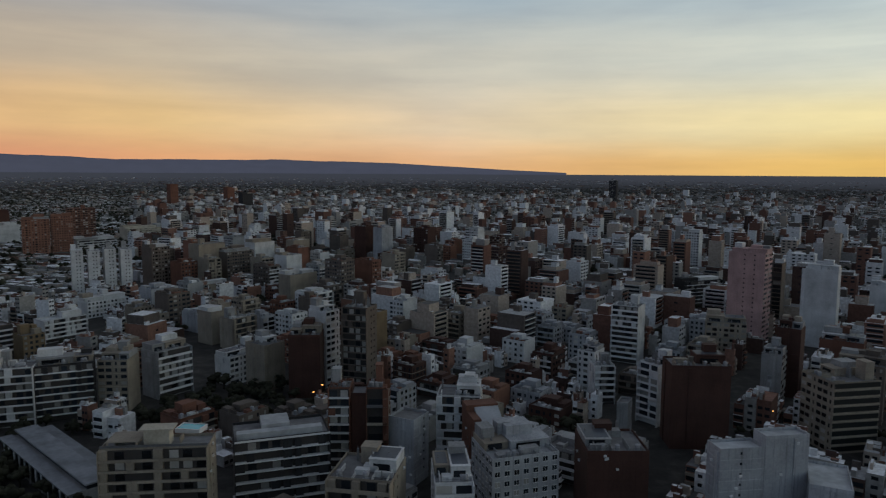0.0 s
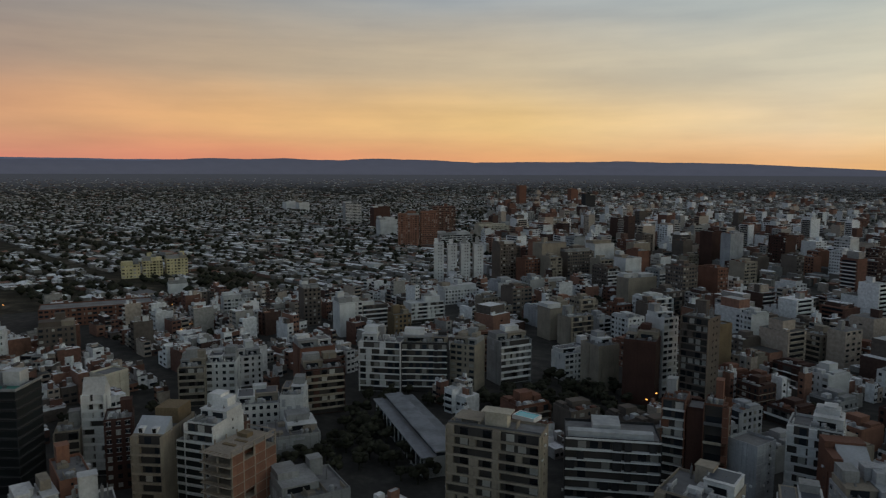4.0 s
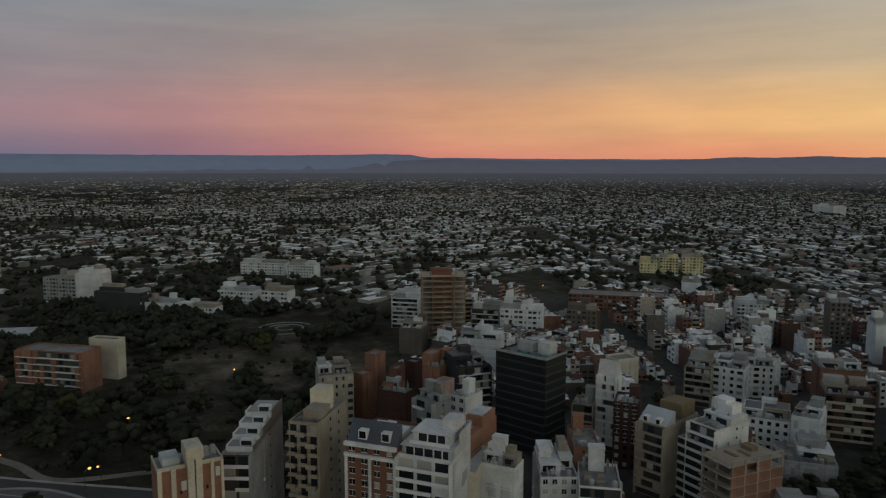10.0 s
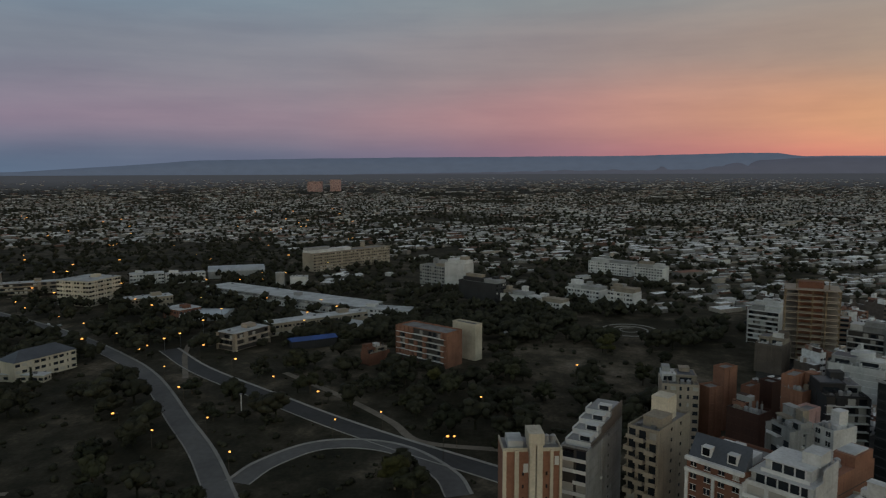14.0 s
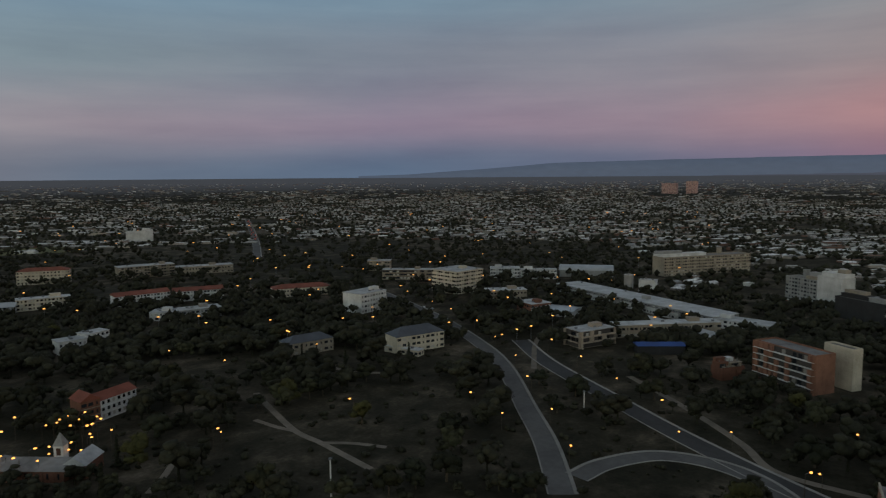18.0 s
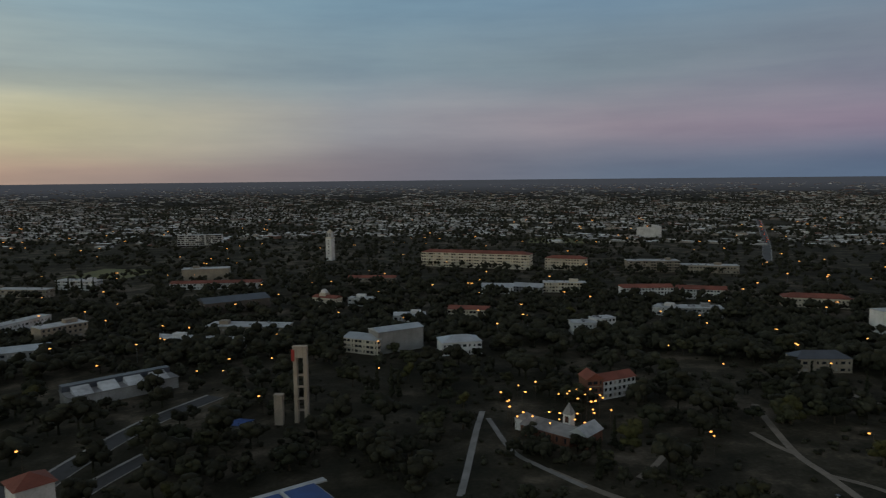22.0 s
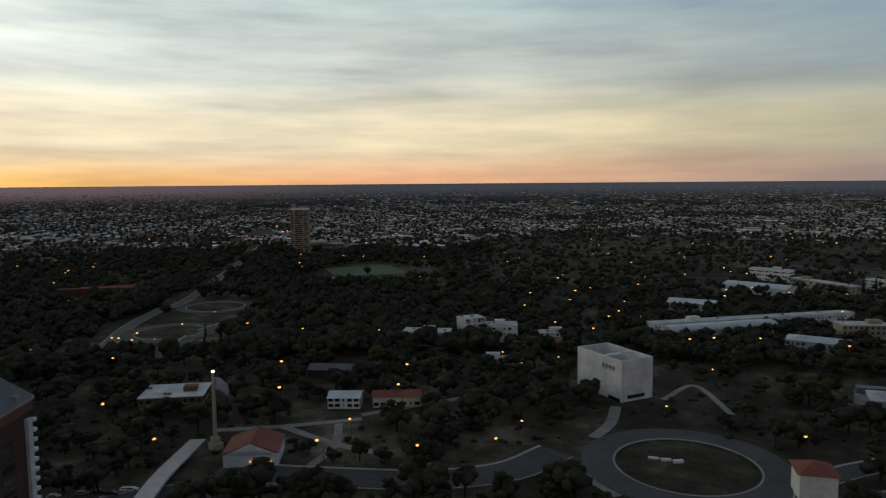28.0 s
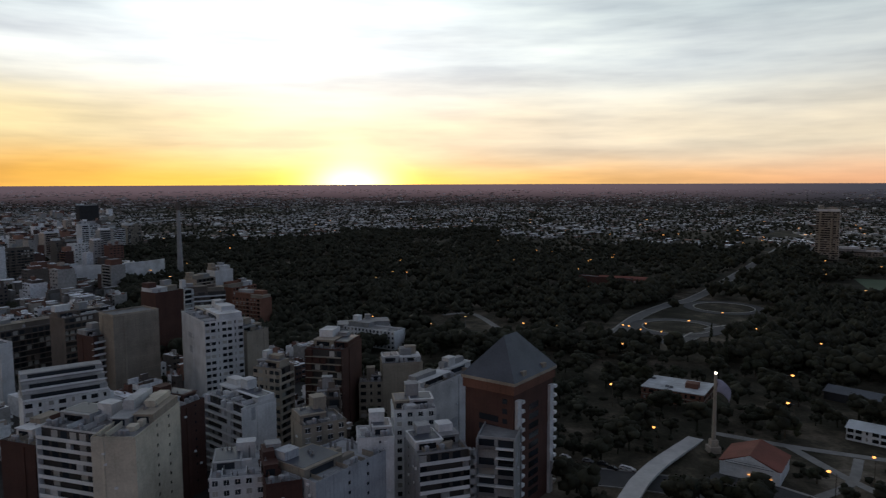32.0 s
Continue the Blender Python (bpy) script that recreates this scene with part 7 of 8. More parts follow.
def block(cv, cf, ci, wv, wf, x, y, lz, w, d, h, ang, rnd):
    """A row of two or three narrow lots of uneven height: blank party walls, openings to front and back, cluttered roofs."""
    if rnd.random() < 0.5:
        w, d, ang = d, w, ang + math.pi / 2
    n = 2 if w < 12 else 3
    c, s = math.cos(ang), math.sin(ang)
    u = -w / 2
    for k in range(n):
        lw = w / n * rnd.uniform(0.8, 1.2) if k < n - 1 else w / 2 - u
        ld = d * rnd.uniform(0.7, 1.0)
        lh = max(3.0, h * rnd.choice((0.4, 0.6, 0.75, 1.0, 1.0)))
        px, py = u + lw / 2, rnd.uniform(-0.5, 0.5) * (d - ld)
        u += lw
        qx, qy = x + c * px - s * py, y + s * px + c * py
        quad_box(cv, cf, ci, qx, qy, lz - 1, lw - 0.1, ld, lh + 1, ang, 0, 1)
        for m in range(rnd.randint(2, 4)):
            e, f = rnd.uniform(-0.32, 0.32) * lw, rnd.uniform(-0.36, 0.36) * ld
            quad_box(cv, cf, ci, qx + c * e - s * f, qy + s * e + c * f, lz + lh - 0.3, lw * rnd.uniform(0.12, 0.6), ld * rnd.uniform(0.08, 0.4), rnd.choice((0.8, 1.2, 1.6, 2.4, 3.0)), ang, 0, 1)
        style = rnd.random()
        trim = rnd.choice((2, 2, 3, 3, 4))
        for fl in range(0, int(lh / 3)):
            spans = ((-0.42, 0.42),) if style < 0.4 else ((-0.4, -0.08), (0.08, 0.4)) if style < 0.8 else ((-0.2, 0.2),)
            for u0, u1 in spans:
                o2 = len(wv)
                hi_z = 2.5 if style < 0.4 else 2.2
                for sx, sy in ((u0 * lw, -1), (u1 * lw, -1), (u1 * lw, 1), (u0 * lw, 1)):
                    for z in (fl * 3 + 1.0, fl * 3 + hi_z):
                        wv.append((qx + c * sx - s * sy * (ld / 2 + 0.06), qy + s * sx + c * sy * (ld / 2 + 0.06), lz + z))
                for i in range(4):
                    j = (i + 1) % 4
                    wf.append((o2 + 2 * i, o2 + 2 * j, o2 + 2 * j + 1, o2 + 2 * i + 1))
                if style < 0.4 and fl:
                    quad_box(cv, cf, ci, qx, qy, lz + fl * 3 - 0.15, lw * 0.9, ld + 2.0, 0.9 if style < 0.2 else 0.2, ang, trim, trim)


def far_tower(cv, cf, ci, wv, wf, x, y, lz, w, d, h, ang, rnd, fine):
    """A far block: main slab, a lower neighbour, stepped roof rooms; blank party walls, ledges or separate windows to the street."""
    c, s = math.cos(ang), math.sin(ang)

    def put(px, py, z, bw, bd, bh, mi=0, mt=1):
        quad_box(cv, cf, ci, x + c * px - s * py, y + s * px + c * py, z, bw, bd, bh, ang, mi, mt)

    def opening(u0, u1, z0, z1, e):
        o = len(wv)
        for px, py in ((u0, -e), (u1, -e), (u1, e), (u0, e)):
            for z in (z0, z1):
                wv.append((x + c * px - s * py, y + s * px + c * py, lz + z))
        wf.extend((o + 2 * i, o + 2 * ((i + 1) % 4), o + 2 * ((i + 1) % 4) + 1, o + 2 * i + 1) for i in range(4))

    w *= rnd.uniform(0.75, 1.0)
    put(0, 0, lz - 1, w, d, h + 1)
    if rnd.random() < 0.55:
        aw = w * rnd.uniform(0.4, 0.8)
        put((w + aw) / 2 * rnd.choice((-1, 1)), rnd.uniform(-0.2, 0.2) * d, lz - 1, aw - 0.1, d * rnd.uniform(0.7, 1.0), h * rnd.uniform(0.35, 0.8) + 1)
    if rnd.random() < 0.7:
        put(rnd.uniform(-0.1, 0.1) * w, 0, lz + h - 0.3, w * rnd.uniform(0.6, 0.9), d * rnd.uniform(0.45, 0.8), rnd.choice((2.6, 3.0, 5.6)))
    put(rnd.uniform(-0.28, 0.28) * w, rnd.uniform(-0.2, 0.2) * d, lz + h - 0.2, w * rnd.uniform(0.2, 0.35), d * rnd.uniform(0.2, 0.35), rnd.uniform(3, 7))
    if rnd.random() < 0.5:
        put(rnd.choice((-0.35, 0.35)) * w, rnd.choice((-0.3, 0.3)) * d, lz + h - 0.2, w * 0.18, d * 0.2, rnd.uniform(1.2, 2.4))
    if not fine:
        return
    style, trim = rnd.random(), rnd.choice((2, 2, 3, 3, 4))
    for f in range(1, int(h / 3)):
        z = f * 3
        if style < 0.45:
            put(0, 0, lz + z - 0.1, w * 0.86, d + 2.2, 0.3 if style < 0.25 else 0.85, trim, trim)
            opening(-0.4 * w, 0.4 * w, z + 0.9, z + 2.4, d / 2 + 0.06)
        elif style < 0.88:
            k = 2 if w < 11 else 3 if w < 16 else 4
            for i in range(k):
                m = (i + 0.5) / k - 0.5
                if rnd.random() < 0.85:
                    opening((m - 0.26 / k) * w, (m + 0.26 / k) * w, z + 0.9, z + 2.2, d / 2 + 0.06)
        elif f % 2:
            opening(-0.08 * w, 0.04 * w, z + 1.1, z + 2.0, d / 2 + 0.06)


def facing(q, head):
    """The turn of the grid whose front looks most towards the middle of the plan."""
    return max((head + 90 * k for k in range(4)), key=lambda a: -q.x * math.sin(radians(a)) + q.y * math.cos(radians(a)))


def corner(q, rot, w, d):
    c, s = math.cos(radians(rot)), math.sin(radians(rot))
    return Vector((q.x - c * w / 2 + s * d / 2, q.y - s * w / 2 - c * d / 2))


def build_city():
    rnd = random.Random(11)
    hv, hf, hi = [], [], []          # houses
    cv, cf, ci = [], [], []          # farther tower blocks
    wv, wf = [], []                  # their window bands
    tv, tf = [], []                  # far trees
    made = low = 0
    palette = ["white", "grey", "rough", "greybrown", "brick", "darkbrick", "darkbrick", "beige", "greybrown", "terracotta", "brick", "rough", "beige"]
    P = 104.0
    R = 3900
    nb = int(R / P) + 2
    for lo, hi_, head in QUARTERS:
      ang = radians(head)
      GX, GY = Vector((math.cos(ang), math.sin(ang))), Vector((-math.sin(ang), math.cos(ang)))
      for bi in range(-nb, nb):
        for bj in range(-nb, nb):
            o = GX * (bi * P + 31) + GY * (bj * P + 37)
            c0 = o + (GX + GY) * 45
            r0 = c0.length
            if r0 > R or r0 < 110:
                continue
            a0 = yaw_of(c0.x, c0.y)
            if not (lo <= a0 < hi_ or lo <= a0 + 360 < hi_):
                continue
            shift = 0.55 * noise.noise((c0.x * 0.0022, c0.y * 0.0022, 2.0)) + 0.5 * noise.noise((c0.x * 0.008 , c0.y * 0.008, 7.0)) + rnd.uniform(-0.12, 0.12) - (0.3 if 74 < a0 < 118 and r0 < 850 else 0.12 if 118 < a0 < 262 and r0 < 1500 else 0.0)
            for ki in range(6):
                for kj in range(6):
                    q = o + GX * (7 + ki * 15 + 7.5 + rnd.uniform(-1.5, 1.5)) + GY * (7 + kj * 15 + 7.5 + rnd.uniform(-1.5, 1.5))
                    x, y = q
                    r = q.length
                    k = r / wide(r)
                    if r > R or r < 150:
                        continue
                    kind = zone(x, y)
                    lz = land(x, y)
                    if kind in ("park", "wood"):
                        continue
                    p = rnd.random()
                    fade = 1.0 if r < 2400 else max(0.0, 1 - (r - 2400) / 1700)
                    if kind == "tower" and r > 400 and p < (0.34 if r < 1200 else 0.2 if r < 1700 else 0.07):
                        if taken(x, y, 6) or (ki + kj) % 2:
                            continue
                        w, d = rnd.uniform(11, 22), rnd.uniform(10, 20)
                        h = rnd.choice((12, 15, 18, 18, 21, 24, 24, 27, 30, 33, 36, 40))
                        if r < 560:
                            h = min(h, 21)
                        if r > 1200:
                            h *= 0.8 if r < 1700 else 0.62
                        if r < 900 and made < 60:
                            made += 1
                            t = rnd.random()
                            f = "B" if t < 0.4 else "W" if t < 0.75 else "N"
                            rot = facing(q, head)
                            back = corner(q, rot, w, d)
                            slim_tower(back.x, back.y, rot, w, d, h, rnd.choice(palette), f, rnd)
                        else:
                            far_tower(cv, cf, ci, wv, wf, x, y, lz, w, d, h, ang + (math.pi / 2 if rnd.random() < 0.5 else 0.0), rnd, r < 1900)
                        continue
                    if near_road(x, y) or taken(x, y, 2.5):
                        continue
                    if any((x - gx_) ** 2 + (y - gy_) ** 2 < gr * gr for gx_, gy_, gr in GREEN):
                        for m in range(2):
                            leafy(tv, tf, x + rnd.uniform(-6, 6), y + rnd.uniform(-6, 6), rnd.uniform(0.7, 1.1), rnd)
                        continue
                    if (kind == "mid" and r < 640) or (kind == "tower" and r <= 640):
                        if rnd.random() < 0.14:
                            for m in range(2):
                                leafy(tv, tf, x + rnd.uniform(-5, 5), y + rnd.uniform(-5, 5), rnd.uniform(0.6, 0.9), rnd)
                            continue
                        tight = taken(x, y, 7.5)
                        w, d = (rnd.uniform(5, 7), rnd.uniform(5, 7)) if tight else (rnd.uniform(11, 15.5), rnd.uniform(11, 15.5))
                        cap = 8 if r < 235 else 11 if r < 300 else 14 if r < 420 else 18
                        h = min(cap, rnd.choice((4, 6.5, 9, 9, 12, 12, 15, 18)))
                        if not tight and h > 6 and low < 80 and r < 520:
                            low += 1
                            t = rnd.random()
                            rot = facing(q, head)
                            back = corner(q, rot, w, d)
                            slim_tower(back.x, back.y, rot, w, d, h, rnd.choice(palette), "B" if t < 0.35 else "W", rnd, "town_house")
                            continue
                        block(cv, cf, ci, wv, wf, x, y, lz, w, d, h, ang, rnd)
                        continue
                    tall = kind in ("tower", "mid")
                    if rnd.random() > ((0.45 if r < 420 else 0.75) if tall else (0.72 if a0 < 75 else 0.6 if not 125 < a0 < 262 else 0.5) + (1.1 if not 75 < a0 < 300 else 1.6) * shift) * fade * (1.0 if not 118 < a0 < 300 or r < 1500 else 0.92):
                        if rnd.random() < (0.9 if r < 1500 else 0.6) and r < 3200:
                            s = k * rnd.uniform(0.8, 1.3)
                            for m in range(2 if r < 1000 else 1):
                                clump(tv, tf, x + rnd.uniform(-4, 4), y + rnd.uniform(-4, 4), lz + 3.4 * s, 3.7 * s, 3.0 * s, rnd, r > 480)
                        continue
                    w, d = rnd.uniform(12, 15.8) * k, rnd.uniform(8, 14) * k
                    if not tall and r > 900 and rnd.random() < 0.45:
                        w *= 1.9
                    if not tall and r > 1900 and rnd.random() < 0.012:
                        w, d = rnd.uniform(60, 130) * k, rnd.uniform(14, 15) * k
                    elif not tall and rnd.random() < 0.035:
                        w, d = rnd.uniform(16, 34) * k, rnd.uniform(11, 15) * k
                    h = (rnd.choice((3.5, 4, 6.5, 7, 9.5, 12)) if tall else rnd.choice((2.2, 2.3, 2.4, 2.6, 2.6, 2.8, 2.8, 3.0, 3.4, 4.6))) * k
                    if r > 1900 or w > 18 * k:
                        quad_box(hv, hf, hi, x, y, lz - 0.5, w, d, h + 0.5, ang, 0, 1)
                    else:
                        cg, sg = math.cos(ang), math.sin(ang)
                        for m in range(3 if r < 900 else 2 if r < 1400 else 1):
                            e, f = rnd.uniform(-0.3, 0.3) * w, rnd.uniform(-0.34, 0.34) * d
                            ww, dd, hh = w * rnd.uniform(0.5, 0.95), d * rnd.uniform(0.3, 0.7), h * rnd.choice((0.75, 0.9, 1.0, 1.0, 1.15)) + m * 0.07
                            hx, hy = x + cg * e - sg * f, y + sg * e + cg * f
                            quad_box(hv, hf, hi, hx, hy, lz - 0.5, ww, dd, hh + 0.5, ang, 0, 1)
                            if rnd.random() < 0.14:
                                gable(hv, hf, hi, hx, hy, lz + hh - 0.1, ww * 1.06, dd * 1.06, 1.3 * k, ang + (math.pi / 2 if dd > ww else 0), 1)
                    if rnd.random() < (0.4 if tall else 0.75 if a0 < 75 else 0.85) and r < 3500:
                        s = k * rnd.uniform(0.7, 1.35)
                        q2 = q + GX * rnd.choice((-7, 7)) + GY * rnd.uniform(-6, 6)
                        clump(tv, tf, q2.x, q2.y, lz + 2.8 * s, 3.4 * s, 2.8 * s, rnd, r > 480)
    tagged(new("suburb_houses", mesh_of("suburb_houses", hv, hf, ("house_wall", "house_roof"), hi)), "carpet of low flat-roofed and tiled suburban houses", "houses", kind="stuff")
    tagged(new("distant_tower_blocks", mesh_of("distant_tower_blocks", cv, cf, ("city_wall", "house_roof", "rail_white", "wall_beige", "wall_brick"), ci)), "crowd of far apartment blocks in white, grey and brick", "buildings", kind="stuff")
    tagged(new("distant_window_bands", mesh_of("distant_window_bands", wv, wf, ("glass",))), "dark window bands of the far apartment blocks", "windows", kind="stuff")
    tagged(new("street_trees", mesh_of("street_trees", tv, tf, ("far_leaves",), smooth=True)), "dark street trees scattered among the far houses", "trees", kind="stuff")


def slim_tower(x, y, rot, w, d, h, colour, f, rnd, name="apartment_building"):
    """A block farther off: few parts."""
    n = max(1, round(h / 3.0))
    root = thing(name, x, y, rot, f"{COLOUR_WORDS.get(colour, colour)} {NUM[min(n, 20)]}-storey building {STYLE_WORDS[f]}", "building", "houses of the inner city" if name == "town_house" else "blocks of the inner city")
    claim(x, y, rot, w, d, 1)
    part("wall", boxes("wall", "wall_" + colour, (0, 0, -0.5, w, d, h)), root)
    part("roof", boxes("roof", "roof_grey", (0.3, 0.3, h, w - 0.3, d - 0.3, h + 0.12)), root)
    part("stair_house", boxes("stair_house", "wall_" + colour, (w * 0.3, d * 0.4, h, w * 0.7, d * 0.8, h + rnd.uniform(2.0, 4.5)), (w * 0.05, d * 0.6, h, w * 0.25, d * 0.95, h + rnd.uniform(1.0, 2.2)),
                             (w * 0.72, d * rnd.uniform(0.3, 0.5), h, w * 0.95, d * 0.92, h + rnd.uniform(0.8, 2.8)), (w * 0.1, d * 0.3, h, w * 0.12, d * 0.58, h + 1.7), (w * 0.5, d * 0.08, h, w * 0.52, d * 0.38, h + 1.5)), root)
    part("roof_room", boxes("roof_room", rnd.choice(("wall_white", "wall_grey", "wall_brick", "roof_pale")), (w * 0.34, d * 0.08, h, w * rnd.uniform(0.5, 0.68), d * rnd.uniform(0.22, 0.36), h + rnd.uniform(1.2, 2.6)), (w * 0.78, d * 0.06, h, w * 0.92, d * 0.22, h + 1.1)), root)
    part("parapet", boxes("parapet", "wall_" + colour, (0, 0, h, w, 0.25, h + 0.9), (0, d - 0.25, h, w, d, h + 0.9), (0, 0.25, h, 0.25, d - 0.25, h + 0.9), (w - 0.25, 0.25, h, w, d - 0.25, h + 0.9)), root)
    part("water_tank", tank_mesh(), root, (rnd.uniform(0.6, w - 2.2), 0.8, h + 0.1))
    far = {}
    dress(root, f, w, n, h / n, (0, 0), 0.0, colour, False, far)
    if rnd.random() < 0.6:
        dress(root, "W", d, n, h / n, (w, 0), math.pi / 2, colour, False, far)
    if rnd.random() < 0.4:
        dress(root, "W", d, n, h / n, (0, d), -math.pi / 2, colour, False, far)
    far_openings(root, far)



ROAD_CELLS = {}


def near_road(x, y, pad=2.0):
    if not ROAD_CELLS:
        for pts, w in ROADS:
            for (ax, ay), (bx, by) in zip(pts, pts[1:]):
                m = max(1, int(math.hypot(bx - ax, by - ay) / 15))
                for k in range(m + 1):
                    cx, cy = ax + (bx - ax) * k / m, ay + (by - ay) * k / m
                    for i in (-1, 0, 1):
                        for j in (-1, 0, 1):
                            ROAD_CELLS.setdefault((int(cx // 24) + i, int(cy // 24) + j), set()).add((ax, ay, bx, by, w))
    for ax, ay, bx, by, w in ROAD_CELLS.get((int(x // 24), int(y // 24)), ()):
        dx, dy = bx - ax, by - ay
        t = max(0.0, min(1.0, ((x - ax) * dx + (y - ay) * dy) / (dx * dx + dy * dy + 1e-6)))
        if math.hypot(x - ax - t * dx, y - ay - t * dy) < w / 2 + pad:
            return True
    return False


build_city()


# ---- trees ----
def tree_meshes(kind, seed, cards=26):
    rnd = random.Random(seed)
    vs, fs = [], []
    ts, tf = [], []
    hgt = {"round": 9.0, "wide": 7.5, "cypress": 12.0}[kind]
    sides = 7
    for k, (z, r) in enumerate(((0, 0.34), (hgt * 0.25, 0.24), (hgt * 0.55, 0.13))):
        for i in range(sides):
            a = 2 * math.pi * i / sides
            ts.append((math.cos(a) * r + 0.1 * k * math.sin(seed), math.sin(a) * r, z))
        if k:
            for i in range(sides):
                j = (i + 1) % sides
                b = (k - 1) * sides
                tf.append((b + i, b + j, b + sides + j, b + sides + i))
    lobes = []
    if kind == "cypress":
        for k in range(7):
            lobes.append((rnd.uniform(-0.2, 0.2), rnd.uniform(-0.2, 0.2), 1.4 + k * 1.55, 1.5 * (1 - k / 8.5), 1.3))
    else:
        wide_r = 3.4 if kind == "round" else 4.4
        lobes.append((0.2, -0.2, hgt * 0.55, wide_r * 0.72, hgt * 0.30))
        for k in range(12):
            a, q = k * 2.4 + rnd.uniform(-0.4, 0.4), rnd.uniform(0.35, 0.85) * wide_r
            lobes.append((math.cos(a) * q, math.sin(a) * q, hgt * (0.84 - 0.42 * (q / wide_r) ** 2 + rnd.uniform(-0.3, 0.05)), rnd.uniform(1.2, 2.1), rnd.uniform(1.0, 1.7)))
        for k in range(4):
            x, y, z = lobes[k][:3]
            o = len(ts)
            ts += [(0.1, 0, hgt * 0.3), (-0.1, 0.08, hgt * 0.3), (0, -0.1, hgt * 0.32), (x, y, z)]
            tf += [(o, o + 1, o + 3), (o + 1, o + 2, o + 3), (o + 2, o, o + 3)]
    for x, y, z, rx, rz in lobes:
        clump(vs, fs, x, y, z, rx * 0.85, rz * 0.85, rnd)
        for k in range(cards):
            u = Vector((rnd.gauss(0, 1), rnd.gauss(0, 1), rnd.gauss(0, 1))).normalized()
            q = rnd.uniform(0.8, 1.06)
            p = Vector((x + u.x * rx * q, y + u.y * rx * q, z + u.z * rz * q))
            a = u.orthogonal().normalized()
            b = u.cross(a)
            t = rnd.uniform(0, 6.28)
            e1, e2 = a * math.cos(t) + b * math.sin(t), b * math.cos(t) - a * math.sin(t) + u * 0.35
            s = rnd.uniform(0.16, 0.34)
            o = len(vs)
            vs += [tuple(p - e1 * s), tuple(p + e1 * s * 0.4 - e2 * s), tuple(p + e1 * s), tuple(p + e2 * s + u * 0.06)]
            fs += [(o, o + 1, o + 2, o + 3)]
    return ts, tf, vs, fs


TREES = {}


def plant(kind, seed, leaf, label):
    ts, tf, vs, fs = tree_meshes(kind, seed)
    root = thing("tree", 0, 0, 0, label, "tree", "trees of the park")
    part("trunk", mesh_of("trunk", ts, tf, ("bark",)), root)
    part("crown", mesh_of("crown", vs, fs, (leaf,), smooth=True), root)
    return root


